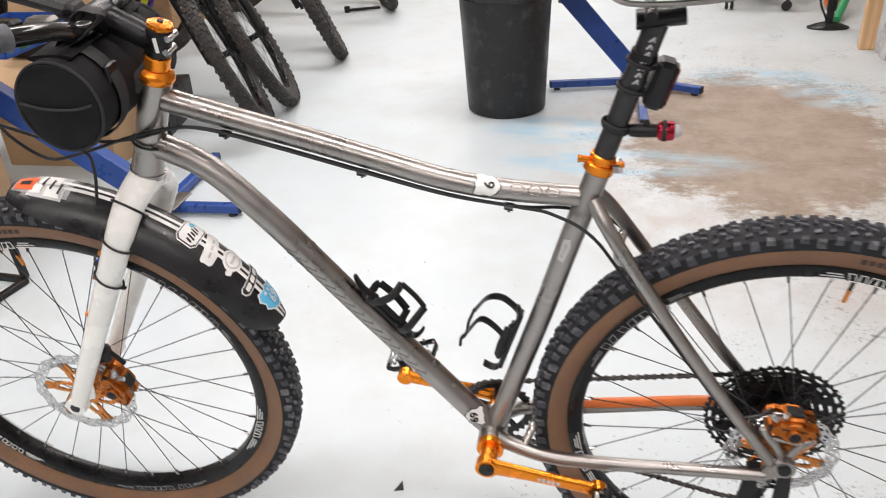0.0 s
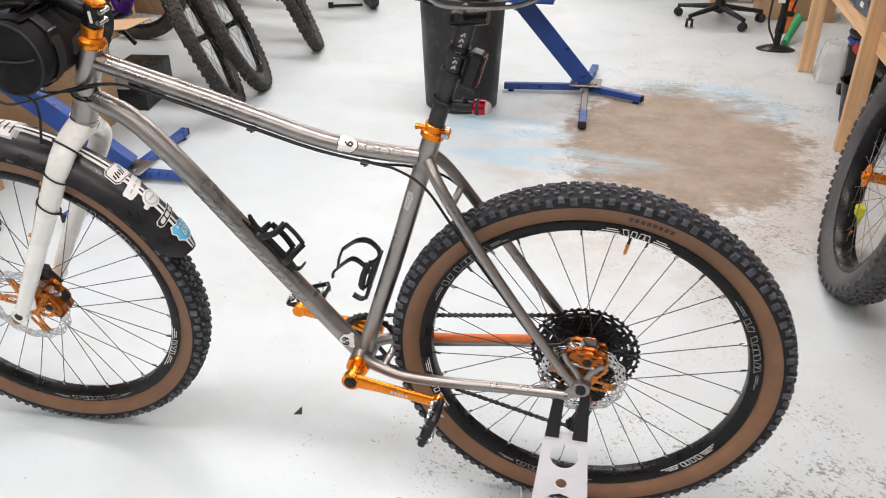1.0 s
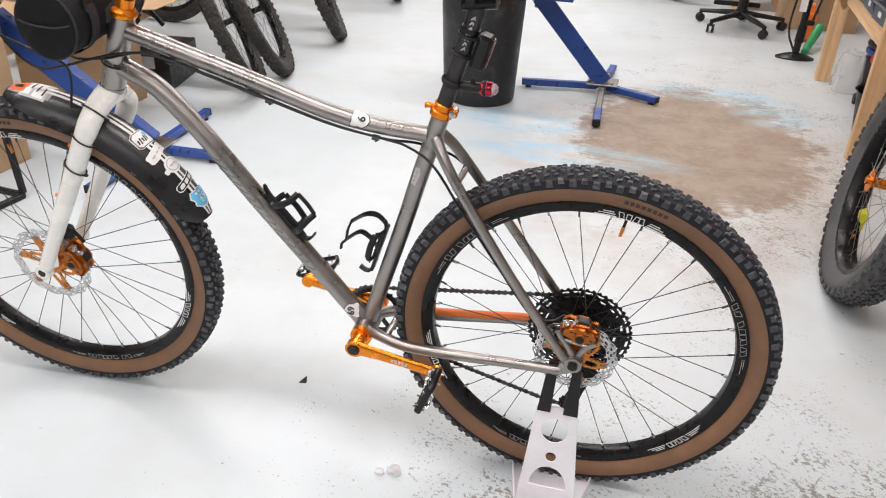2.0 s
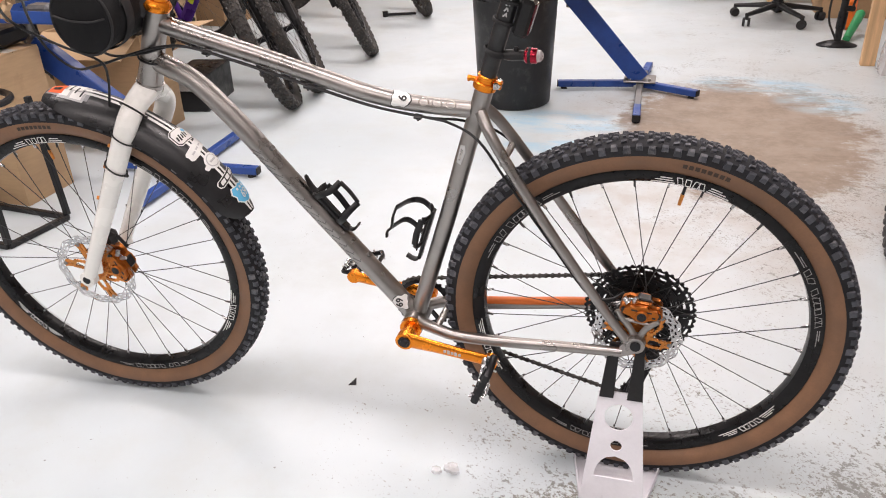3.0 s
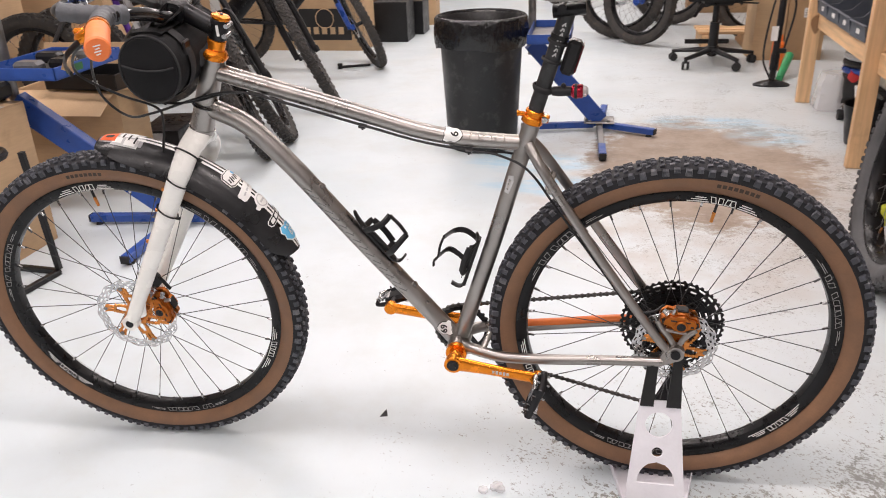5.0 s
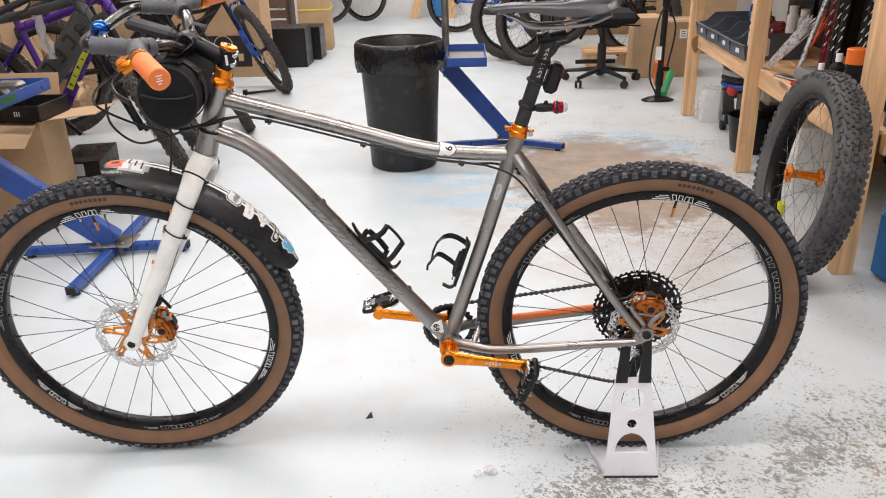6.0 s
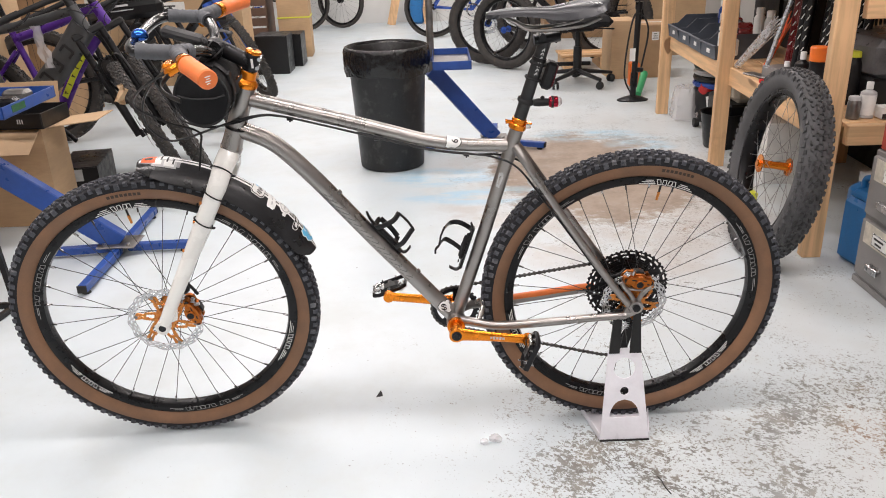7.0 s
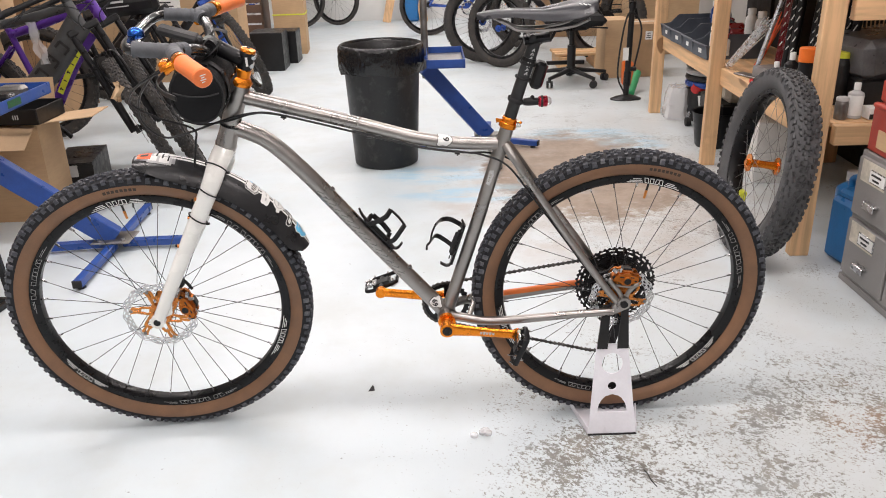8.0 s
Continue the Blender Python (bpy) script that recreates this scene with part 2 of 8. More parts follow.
WHITE_FORK = mat("cream_white_lacquer", (0.9, 0.89, 0.85), 0.28, var=0.04, scale=10, dirt=0.1, dirt_col=(0.5, 0.47, 0.4), **{"Coat Weight": 0.3})
FENDER = mat("black_flexible_plastic", (0.013, 0.013, 0.015), 0.33, var=0.4, scale=14, dirt=0.25, dirt_col=(0.09, 0.085, 0.08))
# film for the mudguard nose: the gloss sheen is put into its pale grey
FILM = mat("pale_sheen_film", (0.5, 0.5, 0.52), 0.16, var=0.5, scale=30, grain=90, bump=0.5, **{"Coat Weight": 0.6})
STICK_W = mat("white_sticker", (0.82, 0.82, 0.8), 0.4, var=0.05, scale=40)
STICK_B = mat("light_blue_sticker", (0.13, 0.52, 0.82), 0.4, var=0.08, scale=40)
STICK_O = mat("orange_red_sticker", (0.85, 0.14, 0.04), 0.4, var=0.08, scale=40)
BLACK_GLOSS = mat("black_gloss_paint", (0.012, 0.012, 0.013), 0.14, var=0.1, bump=0.02)
RIM_PRINT = mat("dim_grey_print", (0.36, 0.355, 0.35), 0.4, var=0.2, scale=40)
STICK_G = mat("grey_print", (0.52, 0.52, 0.52), 0.4, var=0.1, scale=40)
SIDE_PRINT = mat("dark_brown_print", (0.05, 0.032, 0.022), 0.6, var=0.2)
PRINT = mat("black_print", (0.015, 0.015, 0.016), 0.5, var=0.1)
YELLOW = mat("yellow_decal", (0.72, 0.74, 0.06), 0.4, var=0.06, scale=30)
FABRIC = mat("black_woven_nylon", (0.007, 0.0072, 0.0085), 0.75, var=0.35, scale=16, grain=620, bump=0.5, **{"Specular IOR Level": 0.3})
WEBBING = mat("black_webbing", (0.022, 0.022, 0.024), 0.75, var=0.2, scale=30, grain=500, bump=0.4)
TAPE = mat("grey_bar_tape", (0.085, 0.09, 0.1), 0.6, var=0.2, scale=30, grain=300, bump=0.3)
CHROME_BLUE = mat("polished_blue_metal", (0.03, 0.12, 0.5), 0.12, 1.0, var=0.1)
SADDLE = mat("black_saddle_leather", (0.02, 0.021, 0.026), 0.32, var=0.25, scale=18, grain=260, bump=0.25)
RED = mat("red_plastic", (0.5, 0.02, 0.03), 0.35, var=0.15, scale=20)
RED_METAL = mat("red_anodised_alloy", (0.42, 0.02, 0.045), 0.25, 0.8, var=0.15, scale=30)
CLEAR = mat("clear_plastic_lens", (0.85, 0.82, 0.82), 0.12, var=0.05, **{"Transmission Weight": 0.6})
STAND_W = mat("white_powder_coat", (0.82, 0.81, 0.86), 0.36, var=0.05, scale=12, dirt=0.08, dirt_col=(0.4, 0.4, 0.42))
BLUE = mat("blue_enamelled_steel", (0.018, 0.07, 0.31), 0.36, var=0.16, scale=14, dirt=0.16, dirt_col=(0.1, 0.11, 0.13))
BIN = mat("black_moulded_plastic", (0.008, 0.008, 0.009), 0.46, var=0.4, scale=7, grain=40, stretch=(3, 3, 0.3), dirt=0.5, dirt_col=(0.075, 0.073, 0.07))
def crinkled():
    """Thin black polythene, sharply creased."""
    n = Nodes("thin_black_polythene")
    n.bump(n.noise(26.0, 2, 0.5, stretch=(1, 1, 0.6)), 0.5, 0.01)
    return n.done((0.009, 0.009, 0.01), 0.18)


LINER = crinkled()
GREY_BIN = mat("grey_blue_plastic", (0.075, 0.088, 0.11), 0.5, var=0.15, scale=20)
GREY_CAB = mat("grey_painted_steel", (0.235, 0.225, 0.22), 0.42, var=0.08, scale=6, dirt=0.15, dirt_col=(0.12, 0.1, 0.09))
LABEL = mat("aged_paper_label", (0.6, 0.55, 0.46), 0.7, var=0.2, scale=25, dirt=0.3, dirt_col=(0.3, 0.26, 0.2))
PAPER = mat("white_paper_label", (0.8, 0.8, 0.78), 0.65, var=0.06, scale=30)
JUG = mat("blue_plastic_jug", (0.018, 0.16, 0.42), 0.36, var=0.12, scale=9)
ORANGE_PL = mat("orange_plastic", (0.86, 0.18, 0.02), 0.4, var=0.06, scale=30)
GREEN_PL = mat("green_plastic", (0.02, 0.3, 0.1), 0.4, var=0.1, scale=30)
PURPLE = mat("purple_lacquer", (0.09, 0.025, 0.26), 0.3, 0.2, var=0.15, scale=12)
FRAME_GREY = mat("graphite_frame_lacquer", (0.07, 0.072, 0.075), 0.36, 0.3, var=0.15, scale=10)
FRAME_BLUE = mat("blue_frame_lacquer", (0.03, 0.09, 0.4), 0.3, 0.3, var=0.2, scale=10)
MUD = mat("dusty_tyre", (0.045, 0.041, 0.038), 0.8, var=0.45, scale=14, grain=250, dirt=0.45, dirt_col=(0.12, 0.085, 0.06))
DARK_WOOD = mat("brown_stained_crate", (0.13, 0.075, 0.05), 0.65, var=0.25, scale=6)
BATTEN_GLOW = bpy.data.materials.new("batten_diffuser")
BATTEN_GLOW.use_nodes = True
BATTEN_GLOW.node_tree.nodes["Principled BSDF"].inputs["Emission Color"].default_value = (1, 0.98, 0.95, 1)
BATTEN_GLOW.node_tree.nodes["Principled BSDF"].inputs["Emission Strength"].default_value = 4.0


def clear_sheet():
    """Thin clear polythene: mostly lets light through, with a wrinkled gloss."""
    n = Nodes("clear_polythene")
    n.bump(n.noise(38.0, 3), 0.8, 0.004)
    n.shader.inputs["Alpha"].default_value = 0.38
    return n.done((0.85, 0.85, 0.86), 0.16)


POLY = clear_sheet()
DARK_RED = mat("dark_red_lacquer", (0.16, 0.012, 0.015), 0.3, var=0.15, scale=20)
RED_TOOL = mat("red_enamel", (0.38, 0.045, 0.03), 0.42, var=0.15, scale=9, dirt=0.2, dirt_col=(0.16, 0.05, 0.04))
RED_CAP = mat("bright_red_plastic", (0.62, 0.02, 0.02), 0.4, var=0.1, scale=30)
STEEL_BRIGHT = mat("bright_zinc_wire", (0.76, 0.79, 0.83), 0.3, 0.8, var=0.12, scale=60)
SMOKE = mat("smoky_grey_plastic", (0.11, 0.11, 0.115), 0.35, var=0.3, scale=12)
GREEN_LABEL = mat("green_and_black_label", (0.02, 0.12, 0.03), 0.5, var=0.6, scale=90)
FAT_LUG = lugs("grey_dusty_lug", (0.05, 0.05, 0.053), (0.12, 0.12, 0.12), 0.08)
PARKED_LUG = lugs("dark_dusty_lug", (0.03, 0.029, 0.029), (0.11, 0.095, 0.08), 0.12)
FAT_TYRE = mat("grey_dusty_tyre", (0.085, 0.085, 0.088), 0.72, var=0.3, scale=12, grain=250, dirt=0.3, dirt_col=(0.16, 0.155, 0.15))
ETCH = mat("dark_etched_titanium", (0.17, 0.16, 0.152), 0.42, 1.0, var=0.15, scale=60)
LENS_DARK = mat("dark_red_lens", (0.09, 0.008, 0.012), 0.25, var=0.1, scale=40)
# ---- building blocks ----
IDENT = Matrix()


class Geo:
    """Vertices and faces, gathered before they become one mesh."""

    def __init__(self, m=None):
        self.v, self.f, self.m = [], [], m or IDENT

    def add(self, verts, faces, m=None):
        k = len(self.v)
        m = self.m @ m if m else self.m
        self.v += [m @ Vector(p) for p in verts]
        self.f += [tuple(k + i for i in f) for f in faces]
        return self

    def tube(self, pts, r, n=10, side=None, closed=False, caps=True, m=None):
        """A swept tube. r: a radius, a list of them, or of (across, along side) pairs."""
        pts = [Vector(p) for p in pts]
        k = len(pts)
        rad = list(r) if isinstance(r, list) else [r] * k
        tan = [((pts[(i + 1) % k] if closed else pts[min(i + 1, k - 1)]) - (pts[i - 1] if closed or i else pts[0])).normalized() for i in range(k)]
        ref = Vector(side) if side else (Vector((0, 0, 1)) if abs(tan[0].z) < 0.9 else Vector((1, 0, 0)))
        verts, faces = [], []
        for i in range(k):
            b = (ref - tan[i] * ref.dot(tan[i])).normalized()
            a = b.cross(tan[i])
            if not side:
                ref = b
            ra, rb = rad[i] if isinstance(rad[i], tuple) else (rad[i], rad[i])
            verts += [pts[i] + a * ra * math.cos(t) + b * rb * math.sin(t) for t in (2 * math.pi * j / n for j in range(n))]
        for i in range(k if closed else k - 1):
            p, q = i * n, ((i + 1) % k) * n
            faces += [(p + j, p + (j + 1) % n, q + (j + 1) % n, q + j) for j in range(n)]
        if caps and not closed:
            faces += [tuple(range(n - 1, -1, -1)), tuple((k - 1) * n + j for j in range(n))]
        return self.add(verts, faces, m)

    def lathe(self, prof, n=32, axis="y", arc=(0.0, 2 * math.pi), loop=False, m=None):
        """Turns a profile of (radius, height) round an axis; loop closes the profile."""
        full = abs(arc[1] - arc[0]) > 6.28
        rows = n if full else n + 1
        verts, faces, k = [], [], len(prof)
        for i in range(rows):
            t = arc[0] + (arc[1] - arc[0]) * i / n
            c, s = math.cos(t), math.sin(t)
            verts += [(r * c, h, r * s) if axis == "y" else (r * c, r * s, h) for r, h in prof]
        for i in range(n):
            p, q = i * k, ((i + 1) % rows) * k
            faces += [(p + j, q + j, q + (j + 1) % k, p + (j + 1) % k) for j in range(k if loop else k - 1)]
        return self.add(verts, faces, m)

    def box(self, c, s, ch=0.002, m=None):
        """A box with chamfered edges: centre, size, chamfer."""
        h = [v / 2 for v in s]
        ch = min(ch, 0.45 * min(s))
        verts, faces, at = [], [], {}
        signs = [(x, y, z) for x in (-1, 1) for y in (-1, 1) for z in (-1, 1)]
        for sg in signs:
            for a in range(3):
                at[sg, a] = len(verts)
                verts.append(tuple(c[i] + sg[i] * (h[i] if i == a else h[i] - ch) for i in range(3)))
        for a in range(3):
            b, d = (a + 1) % 3, (a + 2) % 3
            for s1 in (-1, 1):
                ring = []
                for u, w in ((-1, -1), (1, -1), (1, 1), (-1, 1)):
                    sg = [0, 0, 0]
                    sg[a], sg[b], sg[d] = s1, u, w
                    ring.append(at[tuple(sg), a])
                faces.append(tuple(ring if s1 > 0 else ring[::-1]))
            for u in (-1, 1):
                for w in (-1, 1):
                    lo, hi = [0, 0, 0], [0, 0, 0]
                    lo[a], hi[a] = -1, 1
                    lo[b] = hi[b] = u
                    lo[d] = hi[d] = w
                    lo, hi = tuple(lo), tuple(hi)
                    q = (at[lo, b], at[hi, b], at[hi, d], at[lo, d])
                    faces.append(q if u * w > 0 else q[::-1])
        for sg in signs:
            t = tuple(at[sg, a] for a in range(3))
            faces.append(t if sg[0] * sg[1] * sg[2] > 0 else t[::-1])
        return self.add(verts, faces, m)

    def bar(self, p, q, w, h, up=(0, 0, 1), ch=0.002):
        """A square-section bar from p to q, w wide and h deep along up."""
        p, q = Vector(p), Vector(q)
        x = (q - p).normalized()
        z = (Vector(up) - x * x.dot(Vector(up))).normalized()
        y = z.cross(x)
        m = Matrix((x, y, z)).transposed().to_4x4()
        m.translation = (p + q) / 2
        return self.box((0, 0, 0), ((q - p).length, w, h), ch, m)

    def plate(self, outline, h, m=None):
        """A flat outline in x, z with thickness h along y, centred on y = 0."""
        k = len(outline)
        verts = [(x, -h / 2, z) for x, z in outline] + [(x, h / 2, z) for x, z in outline]
        faces = [tuple(range(k)), tuple(range(2 * k - 1, k - 1, -1))]
        faces += [((j + 1) % k, j, j + k, (j + 1) % k + k) for j in range(k)]
        return self.add(verts, faces, m)

    def ball(self, c, r, n=14, sq=(1, 1, 1), m=None):
        verts, faces, k = [], [], n // 2
        for i in range(k + 1):
            a = math.pi * i / k
            verts += [(c[0] + sq[0] * r * math.sin(a) * math.cos(2 * math.pi * j / n), c[1] + sq[1] * r * math.sin(a) * math.sin(2 * math.pi * j / n), c[2] + sq[2] * r * math.cos(a)) for j in range(n)]
        for i in range(k):
            faces += [(i * n + j, (i + 1) * n + j, (i + 1) * n + (j + 1) % n, i * n + (j + 1) % n) for j in range(n)]
        return self.add(verts, faces, m)

    def mesh(self, name, material, angle=38):
        me = bpy.data.meshes.new(name)
        me.from_pydata([tuple(p) for p in self.v], [], self.f)
        me.materials.append(material)
        me.polygons.foreach_set("use_smooth", [True] * len(me.polygons))
        me.set_sharp_from_angle(angle=radians(angle))
        me.validate()
        me.update()
        return me


def thing(name, at, label, category, group="", kind=""):
    """An empty at a thing's base, which carries its parts."""
    ob = new(name)
    ob.empty_display_size = 0.05
    ob.matrix_world = at if isinstance(at, Matrix) else Matrix.Translation(at)
    return tagged(ob, label, category, group, kind)


def part(name, geo, material, parent=None, label="", angle=38):
    """One mesh object under a thing or a part, its vertices given in world places."""
    ob = new(name, geo if isinstance(geo, bpy.types.Mesh) else geo.mesh(name, material, angle))
    if parent:
        ob.parent = parent
        ob.matrix_parent_inverse = world_of(parent).inverted()
    return tagged(ob, label)


def world_of(ob):
    m = ob.matrix_parent_inverse @ ob.matrix_basis
    return world_of(ob.parent) @ m if ob.parent else ob.matrix_basis.copy()


def solid(name, geo, material, label, category, group="", kind="", angle=38):
    """A thing of a single mesh."""
    return tagged(part(name, geo, material, None, "", angle), label, category, group, kind)


def spline(pts, k=6):
    """A smooth curve through points."""
    p = [Vector(q) for q in pts]
    p = [2 * p[0] - p[1]] + p + [2 * p[-1] - p[-2]]
    out = []
    for i in range(1, len(p) - 2):
        for j in range(k):
            t = j / k
            out.append(0.5 * (2 * p[i] + (p[i + 1] - p[i - 1]) * t + (2 * p[i - 1] - 5 * p[i] + 4 * p[i + 1] - p[i + 2]) * t * t + (3 * p[i] - p[i - 1] - 3 * p[i + 1] + p[i + 2]) * t**3))
    return out + [p[-2]]


def letters(text, size, m, material, parent, name="lettering", label="", bold=0.0):
    """Flat lettering as a mesh, centred, reading along local x with local z as its face normal."""
    cu = bpy.data.curves.new("glyphs", "FONT")
    cu.body, cu.size, cu.align_x, cu.align_y, cu.extrude, cu.offset = text, size, "CENTER", "CENTER", 0.0003, bold
    tmp = bpy.data.objects.new("glyphs", cu)
    me = bpy.data.meshes.new_from_object(tmp)
    bpy.data.objects.remove(tmp)
    me.transform(m)
    me.materials.clear()
    me.materials.append(material)
    return part(name, me, material, parent, label)


# ---- the room ----
x0, x1, y0, y1, top = ROOM
T = 0.15
tagged(part("floor", Geo().box(((x0 + x1) / 2, (y0 + y1) / 2, -0.06), (x1 - x0 + 2 * T, y1 - y0 + 2 * T, 0.12), 0.0), FLOOR), "pale grey painted concrete floor, chipped and worn to a bare brown patch", "floor", "", "structure")
# only the north wall shows; the others are unseen and shape the light
for nm, c, s in (
    ("wall_west", (x0 - T / 2, (y0 + y1) / 2, top / 2), (T, y1 - y0 + 2 * T, top)),
    ("wall_east", (x1 + T / 2, (y0 + y1) / 2, top / 2), (T, y1 - y0 + 2 * T, top)),
    ("wall_north", ((x0 + x1) / 2, y1 + T / 2, top / 2), (x1 - x0, T, top)),
    ("wall_south", ((x0 + x1) / 2, y0 - T / 2, top / 2), (x1 - x0, T, top)),
):
    tagged(part(nm, Geo().box(c, s, 0.0), WALL if nm == "wall_north" else WALL_GREY), "unseen wall closing the room, grey to darken bounce and reflections" if nm != "wall_north" else "white painted workshop wall, scuffed", "wall", "", "structure")
tagged(part("ceiling", Geo().box(((x0 + x1) / 2, (y0 + y1) / 2, top + 0.06), (x1 - x0 + 2 * T, y1 - y0 + 2 * T, 0.12), 0.0), CEIL), "plain white ceiling", "ceiling", "", "structure")
for x, y in BATTENS:
    lamp = thing("ceiling_light", (x, y, top), "white ceiling batten with a glowing diffuser", "ceiling light", "ceiling battens")
    part("housing", Geo().box((x, y, top - 0.03), (1.86, 0.34, 0.06), 0.006), CEIL, lamp)
    part("diffuser", Geo().box((x, y, top - 0.08), (1.8, 0.3, 0.04), 0.01), BATTEN_GLOW, lamp, "glowing white diffuser")
# ---- wheels ----
def arc_quad(g, r0, r1, a0, a1, y, k=3, lift=0.0005):
    """A thin curved plate on a wheel's side, between two radii and two angles (degrees)."""
    verts, faces = [], []
    for i in range(k + 1):
        a = radians(a0 + (a1 - a0) * i / k)
        for r in (r0, r1):
            verts += [(r * math.cos(a), y, r * math.sin(a)), (r * math.cos(a), y + math.copysign(lift, y), r * math.sin(a))]
    for i in range(k):
        p = 4 * i
        faces += [(p + 1, p + 3, p + 7, p + 5), (p, p + 4, p + 6, p + 2), (p, p + 1, p + 5, p + 4), (p + 2, p + 6, p + 7, p + 3)]
    return g.add(verts, faces)


def knob(g, ang, r, y, tilt, sx, sy, h, skew=0.0, top=0.74, root=0.0, side=1):
    """One tread block: a tapered lump on the tyre at an angle, tilted over toward the side; root draws its outer foot down the casing."""
    c, s = math.cos(ang), math.sin(ang)
    ct, st = math.cos(tilt), math.sin(tilt)
    up = Vector((c * ct, st, s * ct))
    along = Vector((-s, 0, c))
    across = up.cross(along)
    if across.y * side < 0:
        across = -across
    along = along + across * skew
    o = Vector((r * c, y, r * s))
    v = [o + along * (u * sx) + across * (w * sy + (root if w > 0 else 0)) - up * (0.002 + (root * 0.35 if w > 0 else 0)) for u, w in ((-1, -1), (1, -1), (1, 1), (-1, 1))]
    v += [o + along * (u * sx * top) + across * (w * sy * top) + up * h for u, w in ((-1, -1), (1, -1), (1, 1), (-1, 1))]
    f = [(4, 5, 6, 7), (0, 1, 5, 4), (1, 2, 6, 5), (2, 3, 7, 6), (3, 0, 4, 7)]
    g.add(v, [q[::-1] for q in f] if (v[5] - v[4]).cross(v[7] - v[4]).dot(up) < 0 else f)


def tread(g, R, half, n, size, rng):
    """Rows of knobs over a tyre of outer radius R and half width: paired centre blocks, inner blocks, and stepped shoulder blocks."""
    step = 2 * math.pi / n
    for i in range(n):
        a = i * step
        odd = i % 2
        for s in (-1, 1):
            h = size * 0.75
            jit = 0.1 * (rng.random() - 0.5)
            knob(g, a + (0.1 if odd else -0.1) * step, R - h, s * half * (0.19 if odd else 0.24), s * 0.1, size * (1.0 + jit), size * 0.6, h, s * 0.25, side=s)
            knob(g, a + (0.5 + (0.08 if odd else -0.08)) * step, R - h - 0.055 * half, s * half * (0.53 if odd else 0.6), s * 0.4, size * (1.05 + jit), size * 0.58, h, -s * 0.25, side=s)
            knob(g, a + (0.5 if odd else 0.42) * step, R - h * 0.8, s * half * 0.08, s * 0.05, size * 0.55, size * 0.36, h * 0.8, side=s)
            if odd:
                knob(g, a + 0.2 * step, R - h - 0.2 * half, s * half * 0.86, s * 0.72, size * 1.1, size * 0.66, h * 1.05, root=size * 0.7, side=s)
            else:
                knob(g, a + 0.2 * step, R - h - 0.27 * half, s * half * 0.93, s * 0.85, size * 1.2, size * 0.62, h * 1.05, root=size * 1.25, side=s)


def pierced(g, radii, n, y, h, keep, wave=None, twist=0.0):
    """A flat ring cut from sheet: cells of a polar grid, kept or left open, all joined."""
    k, verts, faces = len(radii), [], []
    for i in range(n):
        for j, r in enumerate(radii):
            a = 2 * math.pi * i / n + twist * j
            rr = r + (wave(a, j) if wave else 0.0)
            verts += [(rr * math.cos(a), y - h / 2, rr * math.sin(a)), (rr * math.cos(a), y + h / 2, rr * math.sin(a))]
    at = lambda i, j, b: ((i % n) * k + j) * 2 + b
    on = lambda i, j: 0 <= j < k - 1 and keep(i % n, j)
    for i in range(n):
        for j in range(k - 1):
            if not on(i, j):
                continue
            faces += [(at(i, j, 0), at(i, j + 1, 0), at(i + 1, j + 1, 0), at(i + 1, j, 0)), (at(i, j, 1), at(i + 1, j, 1), at(i + 1, j + 1, 1), at(i, j + 1, 1))]
            for di, dj, p, q in ((-1, 0, (i, j), (i, j + 1)), (1, 0, (i + 1, j + 1), (i + 1, j)), (0, -1, (i + 1, j), (i, j)), (0, 1, (i, j + 1), (i + 1, j + 1))):
                if not on(i + di, j + dj):
                    faces.append((at(*q, 0), at(*p, 0), at(*p, 1), at(*q, 1)))
    used = sorted({v for f in faces for v in f})
    new_at = {v: q for q, v in enumerate(used)}
    return g.add([verts[v] for v in used], [tuple(new_at[v] for v in f) for f in faces])


def toothed(r, teeth, inner, h, depth=0.0042, y=0.0, m=None, g=None):
    """A sprocket: a ring with teeth, of thickness h, in the wheel's plane."""
    g = g or Geo(m)
    verts, faces, n = [], [], teeth * 4
    for i in range(n):
        a = 2 * math.pi * i / n
        ro = r + (depth if i % 4 in (1, 2) else 0) * (1 if i % 4 == 1 else 0.85)
        for rr, hh in ((ro, -h / 2), (ro, h / 2), (inner, h / 2), (inner, -h / 2)):
            verts.append((rr * math.cos(a), y + hh, rr * math.sin(a)))
    for i in range(n):
        p, q = 4 * i, 4 * ((i + 1) % n)
        faces += [(p + j, q + j, q + (j + 1) % 4, p + (j + 1) % 4) for j in range(4)]
    return g.add(verts, faces, None)


